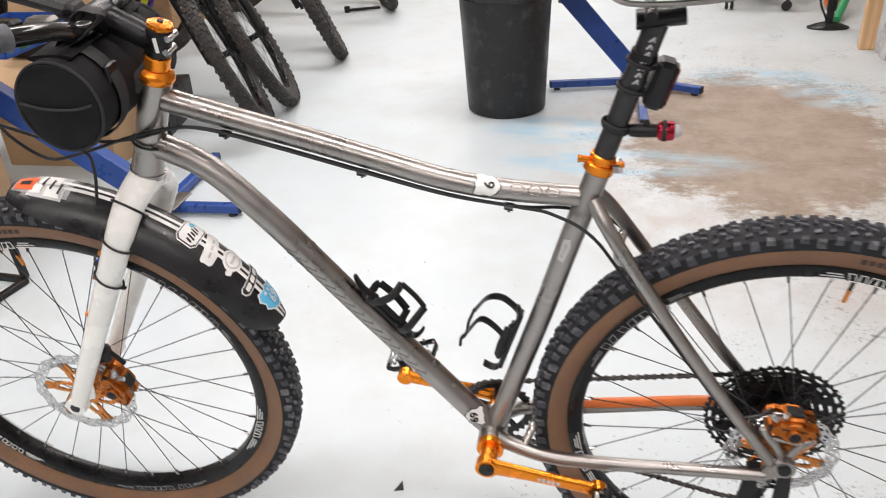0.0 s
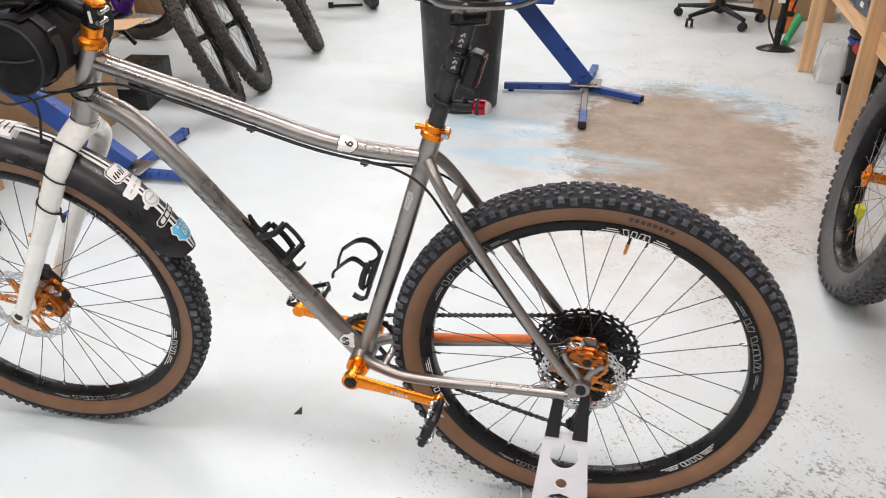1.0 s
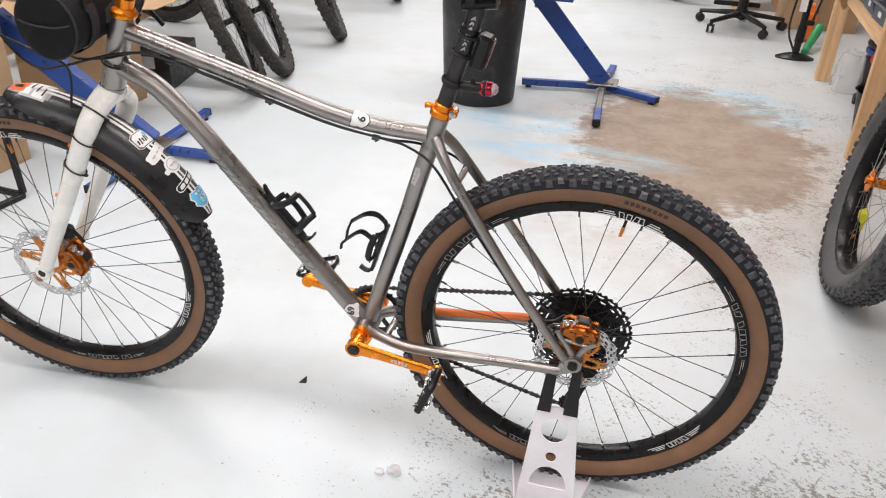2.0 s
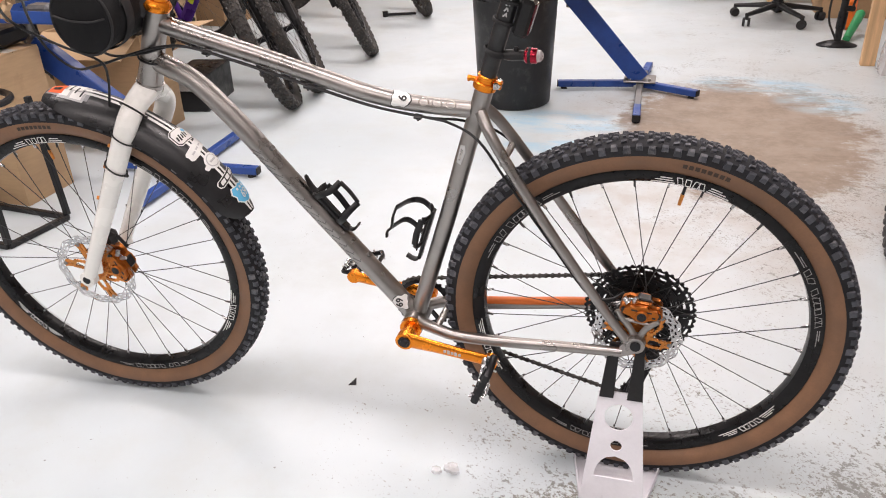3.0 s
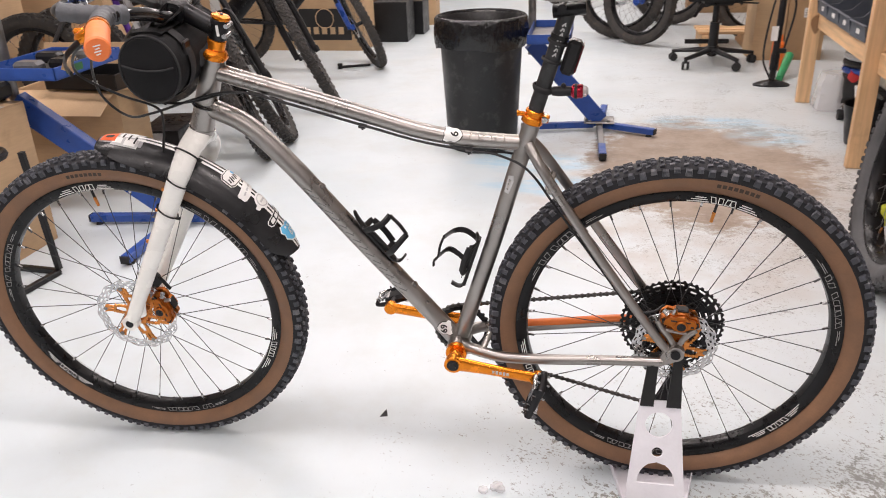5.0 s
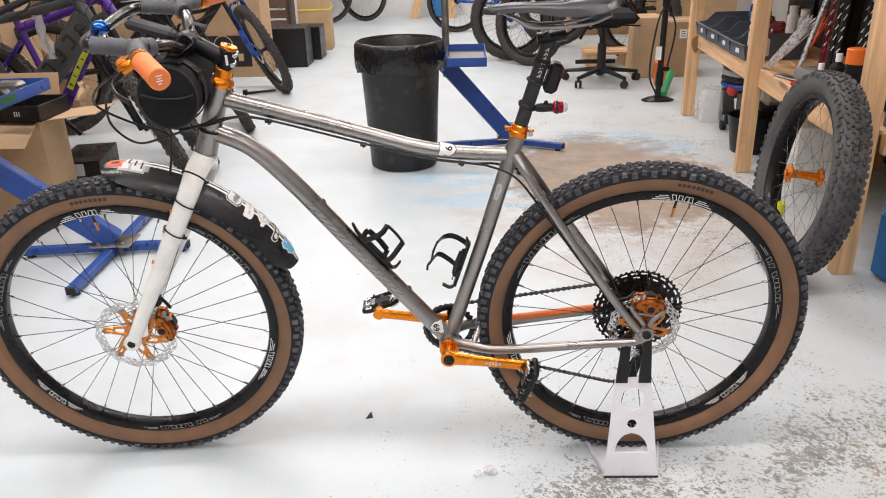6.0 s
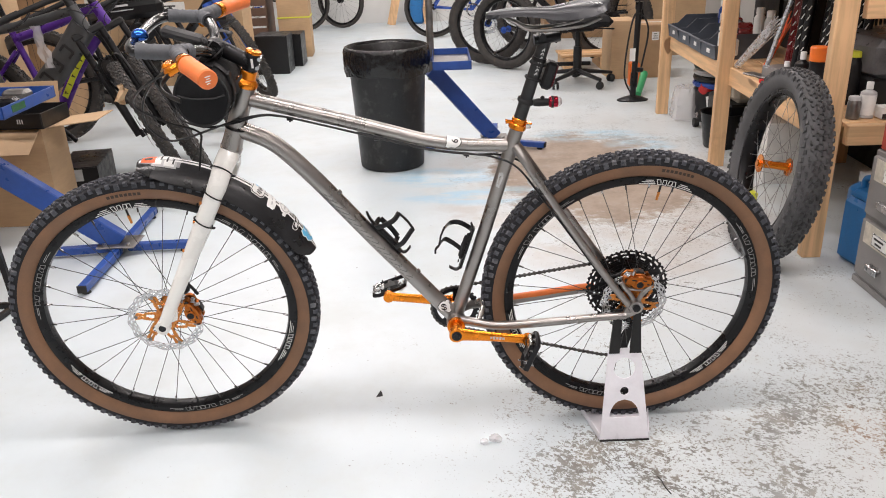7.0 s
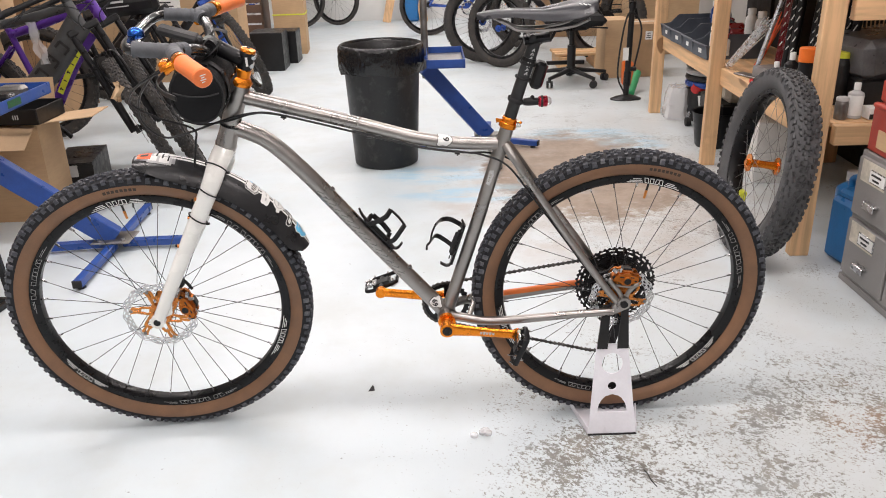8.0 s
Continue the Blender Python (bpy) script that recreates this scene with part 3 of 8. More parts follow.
def rotor(parent, m, r, y):
    """A disc brake rotor: a scalloped steel band pierced by rows of slots, on a six-armed orange carrier."""
    radii = [r - 0.0195, r - 0.0178, r - 0.014, r - 0.0115, r - 0.0078, r - 0.0052, r - 0.0018, r]
    scallop = lambda a, j: 0.0019 * math.cos(a * 14) if j > 1 else 0.0012 * math.cos(a * 14)
    band = lambda i, j: not (j in (1, 5) and i % 6 in (1, 2, 3) or j == 3 and i % 6 in (4, 5, 0))
    disc = part("brake_rotor", pierced(Geo(m), radii, 168, y, 0.0018, band, scallop), STEEL, parent, "pierced steel disc brake rotor")
    radii = [0.019, 0.0245, 0.029, 0.035, 0.041, 0.047, 0.053, r - 0.0235, r - 0.018]
    legs = {0: range(20), 1: (0, 1, 2, 3, 4, 5, 14, 15, 16, 17, 18), 2: (2, 3, 4, 5, 14, 15, 16), 3: (4, 5, 6, 13, 14, 15), 4: (5, 6, 7, 12, 13, 14), 5: (6, 7, 8, 9, 10, 11, 12, 13), 6: (8, 9, 11, 12), 7: (8, 9, 10, 11, 12)}
    arm = lambda i, j: i % 20 in legs[j]
    part("carrier", pierced(Geo(m), radii, 120, y, 0.0034, arm, None, 0.035), COPPER, parent, "orange anodised rotor carrier")
    for i in range(6):
        a = 2 * math.pi * (i * 20 + 10.5) / 120 + 0.035 * 8
        c = Vector((math.cos(a), 0, math.sin(a))) * (r - 0.0195)
        part("rivet", Geo(m).tube([c + Vector((0, y - 0.0028, 0)), c + Vector((0, y + 0.0028, 0))], 0.0046, 10), STEEL_DULL, parent)
    return disc


def bike_wheel(parent, name, label, m, R=0.3752, half=0.0295, sidewall=TAN, rubber=TREAD, rim_r=0.318, n_knobs=112, knob_size=0.0052, seed=1, decals=None, valve=76.0, spokes=32, hub_mat=COPPER, hub_half=0.032, spoke_mat=SPOKE, flange=0.026, phase=0.5, lug=None):
    """A spoked wheel in its own plane (axle along y): rim, tyre, knobs, spokes, hub and valve."""
    rng = random.Random(seed)
    bulge = rim_r + 0.42 * (R - rim_r)
    rw = min(half * 0.62, 0.04)
    g = Geo(m).lathe([(rim_r, -rw * 0.94), (rim_r - 0.003, -rw), (rim_r - 0.015, -rw * 0.97), (rim_r - 0.0225, -rw * 0.62), (rim_r - 0.0248, 0), (rim_r - 0.0225, rw * 0.62), (rim_r - 0.015, rw * 0.97), (rim_r - 0.003, rw), (rim_r, rw * 0.94)], 96, loop=True)
    wheel = part(name, g, RIM, parent, label)
    wall_top = rim_r + 0.54 * (R - rim_r)
    side = [(rim_r - 0.001, half * 0.5), (rim_r + 0.007, half * 0.76), (bulge - 0.009, half * 0.95), (bulge, half), (wall_top, half * 0.99)]
    kh = knob_size * 0.7
    crown = [(wall_top, half * 0.99), (R - kh - 0.22 * half, half * 0.9), (R - kh - 0.09 * half, half * 0.66), (R - kh - 0.03 * half, half * 0.3), (R - kh, 0)]
    tyre = Geo(m).lathe([(r, -h) for r, h in crown] + [(r, h) for r, h in crown[-2::-1]], 96)
    tyre = part("tyre", tyre, rubber, wheel, "black rubber tyre")
    for s in (-1, 1):
        part("sidewall", Geo(m).lathe([(r, s * h) for r, h in side], 96), sidewall, wheel, "tyre sidewall")
    g = Geo(m)
    tread(g, R, half, n_knobs, knob_size, rng)
    tagged(part("tread", g, lug or rubber, wheel, "knobbly tread blocks", 20), kind="stuff")
    # spokes: four shapes, shared
    shapes = []
    for s in (-1, 1):
        for d in (-1, 1):
            b = radians(d * 68)
            g = Geo().tube([(flange * math.cos(b), s * (hub_half - 0.002 * (d + 1)), flange * math.sin(b)), (rim_r - 0.024, s * 0.002, 0)], 0.00092, 5)
            g.tube([(rim_r - 0.037, s * 0.004, 0), (rim_r - 0.024, s * 0.001, 0)], 0.0021, 6)
            shapes.append(g.mesh("spoke", spoke_mat))
    nipple = Geo().tube([(rim_r - 0.034, 0, 0), (rim_r - 0.0235, 0, 0)], [0.0021, 0.0026], 6).mesh("nipple", STEEL)
    for i in range(spokes):
        ob = new("spoke", shapes[(i % 2) * 2 + (i // 2) % 2])
        ob.parent = wheel
        ob.matrix_parent_inverse = world_of(wheel).inverted()
        ob.matrix_basis = m @ pose(0, 0, 0, 0, -(i + phase) * 360 / spokes, 0)
        if decals:
            tip = new("nipple", nipple)
            tip.parent = wheel
            tip.matrix_parent_inverse = ob.matrix_parent_inverse.copy()
            tip.matrix_basis = ob.matrix_basis.copy()
    g = Geo(m).lathe([(0.0, -hub_half - 0.012), (0.012, -hub_half - 0.012), (0.013, -hub_half - 0.003), (flange + 0.004, -hub_half - 0.002), (flange + 0.004, -hub_half + 0.002), (0.016, -hub_half + 0.006), (0.0135, 0), (0.016, hub_half - 0.006), (flange + 0.004, hub_half - 0.002), (flange + 0.004, hub_half + 0.002), (0.013, hub_half + 0.003), (0.012, hub_half + 0.012), (0, hub_half + 0.012)], 28)
    part("hub", g, hub_mat, wheel, "orange anodised hub")
    a = radians(valve)
    c = Vector((math.cos(a), 0, math.sin(a)))
    v = part("valve", Geo(m).tube([c * (rim_r - 0.024), c * (rim_r - 0.045)], 0.0028, 8), BLACK_METAL, wheel)
    part("valve_cap", Geo(m).tube([c * (rim_r - 0.043), c * (rim_r - 0.064)], [0.0036, 0.003], 8), COPPER, wheel, "anodised valve cap")
    if decals:
        for s in (-1, 1):
            y = s * (rw + 0.0004)
            for k in range(3):
                a0, white, grey = decals[0] + 120 * k, Geo(m), Geo(m)

                def cell(g, lo, hi, b, w, lean, t=0.0008, f=0.17):
                    """One slanted outlined block on the rim, b to b + w degrees."""
                    arc_quad(g, rim_r - hi, rim_r - hi + t, b, b + w, y, 1)
                    arc_quad(g, rim_r - lo - t, rim_r - lo, b + lean, b + w + lean, y, 1)
                    for e in (b, b + w - f):
                        verts = []
                        for rr, aa in ((rim_r - hi, e), (rim_r - lo, e + lean)):
                            for da in (0, f):
                                verts += [(rr * math.cos(radians(aa + da)), y, rr * math.sin(radians(aa + da))), (rr * math.cos(radians(aa + da)), y + math.copysign(0.0005, y), rr * math.sin(radians(aa + da)))]
                        g.add(verts, [(1, 3, 7, 5), (0, 4, 6, 2), (0, 1, 5, 4), (2, 6, 7, 3)])

                # winged mark: three swept bars on each side of four outlined blocks
                for j, w in enumerate((7.4, 5.6, 3.6)):
                    for d in (-1, 1):
                        e = a0 + d * (5.0 + 0.5 * j)
                        arc_quad(white, rim_r - 0.0178 + j * 0.004, rim_r - 0.0162 + j * 0.004, min(e, e + d * w), max(e, e + d * w), y)
                for j in range(4):
                    cell(white, 0.0055, 0.0185, a0 - 4.4 + j * 2.2, 1.8, (0.5, -0.5, 0.1, 0.7)[j], 0.0013, 0.26)
                a0 = decals[1] + 120 * k
                for j in range(9):
                    if j != 6:
                        cell(grey, 0.0058, 0.0172, a0 - 11.5 + j * 2.55, 2.15, (0.9, -0.9, 0.5, 0.0, -0.5, 0.7, 0, -0.6, 0.6)[j])
                for d in (-1, 1):
                    for j, w in enumerate((6.5, 4.2)):
                        e = a0 + d * 12.6
                        arc_quad(grey, rim_r - 0.0128 + j * 0.0034, rim_r - 0.0116 + j * 0.0034, min(e, e + d * w), max(e, e + d * w), y, 3)
                part("rim_mark", white, STICK_W, wheel, "white winged rim decal")
                part("rim_print", grey, RIM_PRINT, wheel, "outlined grey rim decal")
            g = Geo(m)
            for j in range(8):
                b = valve - 10.0 + j * 1.7
                arc_quad(g, bulge - 0.0065, bulge + 0.0005, b, b + 1.2, s * (half + 0.0003), 2)
            part("sidewall_print", g, SIDE_PRINT, wheel, "dark moulded bars on the sidewall")
    return wheel
# ---- the titanium bicycle ----
ZR = 0.3723
M_B = pose(0, 0, ZR, 4.02, 0, 0)
M_F = pose(-1.1592, -0.019, 0.3755, 7.4, 0, 4.1)
bicycle = thing("bicycle", (-0.45, 0.02, 0), "brushed titanium mountain bike with orange anodised parts and tan-wall tyres", "bicycle")


def fr(name, pts, r, label="", material=TI, n=24, smooth=True, side=None):
    pts = spline(pts, 5) if smooth and len(pts) > 2 else pts
    if isinstance(r, tuple) and smooth:
        k = len(pts)
        r = [r[0] + (r[1] - r[0]) * i / (k - 1) for i in range(k)]
    return part(name, Geo(M_B).tube(pts, r, n, side), material, bicycle, label)


HT_T, HT_B = Vector((-0.891, 0, 0.562)), Vector((-0.944, 0, 0.421))
BB = Vector((-0.441, 0, -0.058))
g = Geo(M_B).tube([HT_T, HT_T * 0.9 + HT_B * 0.1, HT_T * 0.75 + HT_B * 0.25, HT_T * 0.2 + HT_B * 0.8, HT_B], [0.0235, 0.0228, 0.0215, 0.0225, 0.0245], 20)
part("head_tube", g, TI, bicycle, "brushed titanium head tube")
top_tube = fr("top_tube", [(-0.884, 0, 0.531), (-0.80, 0, 0.507), (-0.69, 0, 0.4765), (-0.583, 0, 0.445), (-0.50, 0, 0.421), (-0.42, 0, 0.407), (-0.310, 0, 0.400)], (0.0172, 0.0148), "curved titanium top tube")
down_tube = fr("down_tube", [(-0.918, 0, 0.462), (-0.845, 0, 0.425), (-0.77, 0, 0.347), (-0.70, 0, 0.26), (-0.655, 0, 0.203), (-0.575, 0, 0.105), (-0.51, 0, 0.026), (-0.448, 0, -0.05)], 0.0195, "curved titanium down tube")
seat_tube = fr("seat_tube", [(-0.2865, 0, 0.442), (-0.3235, 0, 0.322), (-0.358, 0, 0.205), (-0.4, 0, 0.072), (-0.44, 0, -0.055)], 0.0163, "titanium seat tube")
part("bottom_bracket_shell", Geo(M_B).tube([(-0.441, -0.037, -0.058), (-0.441, 0.037, -0.058)], 0.0235, 20), TI, bicycle)
for s in (-1, 1):
    stay = fr("chainstay", [(-0.432, s * 0.026, -0.05), (-0.395, s * 0.045, -0.0475), (-0.335, s * 0.056, -0.0525), (-0.24, s * 0.064, -0.0445), (-0.13, s * 0.07, -0.033), (-0.022, s * 0.073, -0.026)], (0.0125, 0.0095), "curved titanium chainstay")
    fr("seatstay", [(-0.292, s * 0.014, 0.402), (-0.268, s * 0.036, 0.366), (-0.222, s * 0.05, 0.296), (-0.15, s * 0.06, 0.188), (-0.06, s * 0.068, 0.06), (-0.008, s * 0.073, -0.008)], (0.0105, 0.0085), "slim titanium seatstay")
    d = Geo(M_B @ pose(0, s * 0.073, 0)).plate([(-0.026, -0.034), (-0.006, -0.026), (0.014, -0.014), (0.018, 0.004), (0.008, 0.018), (-0.012, 0.014), (-0.028, -0.012)], 0.0085)
    d.tube([(0, -0.011, 0), (0, 0.011, 0)], 0.0165, 20)
    part("dropout", d, TI, bicycle, "titanium dropout")
    part("axle_end", Geo(M_B).tube([(0, s * 0.078, 0), (0, s * 0.0875, 0)], 0.0095, 16), BLACK_METAL, bicycle, "black axle end")
part("stay_bridge", Geo(M_B).tube(spline([(-0.246, -0.043, 0.332), (-0.25, -0.034, 0.318), (-0.256, 0, 0.309), (-0.25, 0.034, 0.318), (-0.246, 0.043, 0.332)], 5), 0.0065, 10), TI_RAW, bicycle, "curved bridge between the seatstays")
part("stay_bridge", Geo(M_B).tube(spline([(-0.385, -0.045, -0.044), (-0.372, -0.02, -0.02), (-0.37, 0, -0.014), (-0.372, 0.02, -0.02), (-0.385, 0.045, -0.044)], 5), 0.007, 10), TI_RAW, bicycle)
part("chainstay_guard", Geo(M_B).tube(spline([(-0.345, 0.0575, -0.044), (-0.24, 0.064, -0.036), (-0.13, 0.07, -0.0245), (-0.075, 0.072, -0.02)], 5), [(0.0075, 0.0105)] * 16, 12, (0, 1, 0)), ORANGE_GUARD, bicycle, "orange strip along the chainstay")

# headset, stem and steering column, which follow the steered front end
STEER = Matrix.Translation(HT_B) @ Matrix.Rotation(radians(4.4), 4, (HT_T - HT_B).normalized()) @ Matrix.Translation(-HT_B)
M_S = M_B @ STEER
UP = (HT_T - HT_B).normalized()
P = lambda d: HT_T + UP * d
g = Geo(M_B).tube([P(-0.002), P(0.004), P(0.008), P(0.0135), P(0.017)], [0.0235, 0.0265, 0.0262, 0.0225, 0.0195], 24)
part("headset_cup", g, ORANGE, bicycle, "orange anodised headset cup")
part("headset_cup", Geo(M_B).tube([HT_B + UP * 0.001, HT_B - UP * 0.009], [0.026, 0.0245], 24), TI, bicycle)
part("headset_spacer", Geo(M_S).tube([P(0.0172), P(0.0182), P(0.0345), P(0.0355)], [0.0172, 0.018, 0.018, 0.0172], 26), ORANGE, bicycle, "tall orange headset spacer")
BAR_C = Vector((-0.947, 0, 0.647))
g = Geo(M_S).tube([P(0.037), P(0.040), P(0.072), P(0.075)], [0.0165, 0.018, 0.018, 0.0165], 20)
g.tube([P(0.057) + Vector((-0.008, 0, 0)), BAR_C + Vector((0.016, 0, 0))], [0.0165, 0.0175], 14)
g.tube([BAR_C + Vector((0, -0.021, 0)), BAR_C + Vector((0, 0.021, 0))], 0.0215, 18)
stem = part("stem", g, BLACK_METAL, bicycle, "black handlebar stem")
g = Geo(M_S)
for d in (0.046, 0.066):
    g.tube([P(d) + Vector((0.016, -0.014, -0.003)), P(d) + Vector((0.016, 0.014, -0.003))], 0.0045, 10)
part("pinch_bolts", g, STEEL, stem, "bright steel pinch bolts")
part("stem_print", Geo(M_S).box(tuple(P(0.056) + Vector((0.004, -0.0183, 0))), (0.005, 0.0008, 0.02), 0), STICK_W, stem)
g = Geo(M_S).tube([P(0.075), P(0.078), P(0.082), P(0.084)], [0.0165, 0.0178, 0.0165, 0.008], 22)
part("top_cap", g, ORANGE, stem, "orange top cap with a bolt")
part("cap_bolt", Geo(M_S).tube([P(0.083), P(0.0855)], 0.004, 8), BLACK_METAL, stem)

# the handlebar: a cross bar, a forward loop with grey tape on its sides, swept-back orange grips
M_H = M_S @ Matrix.Translation(HT_B) @ Matrix.Rotation(radians(3.6), 4, UP) @ Matrix.Translation(BAR_C - HT_B) @ Matrix.Rotation(radians(-2.5), 4, "X") @ Matrix.Translation(-BAR_C)
g = Geo(M_H)
for s in (-1, 1):
    g.tube(spline([BAR_C, BAR_C + Vector((0, s * 0.05, 0.003)), (-0.956, s * 0.11, 0.668), (-0.972, s * 0.17, 0.68), (-0.984, s * 0.195, 0.684)], 6), 0.0118, 14)
    g.tube(spline([(-0.98, s * 0.195, 0.684), (-0.976, s * 0.235, 0.684), (-0.955, s * 0.293, 0.682), (-0.908, s * 0.402, 0.681)], 5), 0.0112, 12)
loop = [(-0.984, 0.191, 0.684), (-1.025, 0.189, 0.688), (-1.06, 0.184, 0.69), (-1.077, 0.168, 0.69), (-1.087, 0.125, 0.689), (-1.09, 0.06, 0.688), (-1.09, 0.0, 0.688)]
g.tube(spline([(x, -y, z) for x, y, z in loop] + loop[-2::-1], 5), 0.0112, 14)
handlebar = part("handlebar", g, BLACK_GLOSS, bicycle, "glossy black swept handlebar with a forward loop")
for s in (-1, 1):
    a, b = Vector((-0.955, s * 0.293, 0.682)), Vector((-0.906, s * 0.406, 0.681))
    d = (b - a).normalized()
    g = Geo(M_H).tube([a, a + d * 0.004, a + d * 0.012, b - d * 0.012, b - d * 0.003, b], [0.0155, 0.0178, 0.0172, 0.0172, 0.0178, 0.0155], 22)
    part("grip", g, ORANGE_RUB, handlebar, "orange silicone grip")
    mark = Geo(M_H)
    e = b + d * 0.0004
    u = Vector((0, 0, 1)) - d * d.z
    u.normalize()
    w = d.cross(u)
    for k in range(4):
        mark.bar(e + u * (0.006 - 0.004 * k) - w * (0.005 - 0.002 * (k % 2)), e + u * (0.0045 - 0.004 * k) + w * (0.005 - 0.002 * (k % 2)), 0.0016, 0.0006, d, 0)
    part("grip_mark", mark, STICK_W, handlebar, "white mark on the grip end")
    # brake lever with its orange clamp and reservoir, and a black blade
    c = a - d * 0.012
    part("lever_clamp", Geo(M_H).tube([c - d * 0.008, c - d * 0.007, c + d * 0.007, c + d * 0.008], [0.0155, 0.018, 0.018, 0.0155], 18), ORANGE, handlebar, "orange anodised lever clamp")
    f = Vector((-1, 0, 0))
    g = Geo(M_H).tube(spline([c + f * 0.012 + Vector((0, 0, -0.002)), c + f * 0.03 + Vector((0, 0, -0.012)), c + f * 0.036 + Vector((0, -s * 0.03, -0.016)), c + f * 0.036 + Vector((0, -s * 0.055, -0.02))], 4), [0.009] * 4 + [0.0105] * 4 + [0.0085] * 5, 12)
    g.box(tuple(c + f * 0.034 + Vector((0, -s * 0.022, -0.004))), (0.02, 0.04, 0.012), 0.004)
    lever = part("brake_lever", g, ORANGE, handlebar, "orange anodised brake lever body")
    g = Geo(M_H).tube(spline([c + f * 0.034 + Vector((0.002, s * 0.004, -0.016)), c + f * 0.044 + Vector((0, s * 0.03, -0.03)), c + f * 0.038 + Vector((0.01, s * 0.07, -0.036)), c + f * 0.02 + Vector((0.02, s * 0.11, -0.038))], 4), [(0.0025, 0.005)] * 13, 10, (0, 0, 1))
    part("lever_blade", g, BLACK, handlebar, "black lever blade")
    pts = spline([(-0.985, s * 0.191, 0.684), (-1.0, s * 0.1905, 0.6855), (-1.03, s * 0.189, 0.6885), (-1.062, s * 0.186, 0.692)], 8)
    part("bar_tape", Geo(M_H).tube(pts, [0.0148 + 0.0013 * (i % 4 == 0) for i in range(len(pts))], 16), TAPE, handlebar, "wound grey bar tape")
    part("bar_tape", Geo(M_H).tube(spline([(-0.97, s * 0.163, 0.679), (-0.984, s * 0.19, 0.684), (-0.98, s * 0.222, 0.684), (-0.966, s * 0.266, 0.683)], 6), [0.0148 + 0.0018 * (i % 3 == 0) for i in range(19)], 16), TAPE, handlebar)
bell = part("bell", Geo(M_H @ pose(-1.076, -0.078, 0.697)).lathe([(0.0165, -0.003), (0.0172, 0.0), (0.0168, 0.006), (0.014, 0.012), (0.008, 0.0162), (0.0, 0.0175)], 24, "z").lathe([(0.0165, -0.003), (0.012, -0.006), (0, -0.007)], 24, "z"), CHROME_BLUE, handlebar, "polished blue bell")
part("bell_base", Geo(M_H).tube([(-1.083, -0.078, 0.686), (-1.077, -0.078, 0.692)], [0.0135, 0.011], 16), STEEL, bell, "bright bell clamp")
part("accessory_mount", Geo(M_H).bar((-1.045, -0.012, 0.697), (-0.962, -0.012, 0.668), 0.05, 0.017, (0, 0, 1), 0.006).bar((-0.985, -0.012, 0.67), (-0.955, -0.012, 0.66), 0.034, 0.024, (0, 0, 1), 0.006), BLACK_MATT, handlebar, "black accessory mount inside the bar loop")

# seat post, clamp, saddle
POST_D = Vector((0.0585, 0, 0.19)).normalized()
pp = lambda d: Vector((-0.2868, 0, 0.445)) + POST_D * d
part("seat_post", Geo(M_B).tube([pp(-0.02), pp(0.20)], 0.0143, 18), CARBON, bicycle, "scuffed black seat post")
g = Geo(M_B)
for k in range(7):
    c = pp(0.128 + k * 0.009)
    g.bar(c + Vector((-0.003, -0.0146, -0.002)), c + Vector((0.002 if k % 2 else 0.004, -0.0146, 0.003)), 0.0006, 0.0024, (0, 0, 1), 0)
    g.bar(c + Vector((0.003, -0.0144, -0.003)), c + Vector((0.003, -0.0144, 0.002)), 0.0006, 0.0018, (1, 0, 0), 0)
part("post_print", g, STICK_G, bicycle, "white printed bars on the seat post")
g = Geo(M_B).tube([pp(-0.006), pp(-0.004), pp(0.006), pp(0.008)], [0.0185, 0.0205, 0.0205, 0.0185], 24)
g.tube([pp(0.012), pp(0.0135), pp(0.0185), pp(0.02)], [0.0155, 0.0172, 0.0172, 0.0155], 24)
g.tube([pp(0.005), pp(0.014)], 0.0165, 20)
for d in (0.0, 0.008):
    g.bar(pp(d) + Vector((0.014, -0.007, 0)), pp(d) + Vector((0.03, -0.007, 0)), 0.012, 0.006, (0, 0, 1), 0.002)
clamp = part("seat_clamp", g, ORANGE, bicycle, "orange anodised seat clamp")
c = pp(0.004)
part("clamp_bolt", Geo(M_B).tube([c + Vector((0.023, -0.015, 0)), c + Vector((0.023, 0.012, 0))], [0.0048, 0.0048], 12).tube([c + Vector((0.017, -0.012, 0)), c + Vector((0.024, -0.012, 0))], 0.006, 8), STEEL, clamp, "bright clamp bolt")
part("clamp_tail", Geo(M_B).tube(spline([pp(0.012) + Vector((-0.018, -0.002, 0)), pp(0.012) + Vector((-0.026, -0.004, 0.002)), pp(0.012) + Vector((-0.031, -0.004, 0.002))], 3), [0.005, 0.0048, 0.0046, 0.0046, 0.005, 0.0055, 0.006], 10), ORANGE, clamp)
part("reflector_mount", Geo(M_B).tube([pp(0.155), pp(0.163)], 0.0165, 18), BLACK, bicycle)
hd = pp(0.205)
g = Geo(M_B).tube([hd + Vector((-0.026, 0, -0.002)), hd + Vector((0.03, 0, 0.004))], [(0.011, 0.02), (0.011, 0.02)], 14, (0, 1, 0))
g.tube([hd + Vector((-0.01, -0.028, 0.008)), hd + Vector((-0.01, 0.028, 0.008))], 0.0075, 12)
part("post_head", g, BLACK_METAL, bicycle, "black seat post head")
RAIL_Z = 0.664
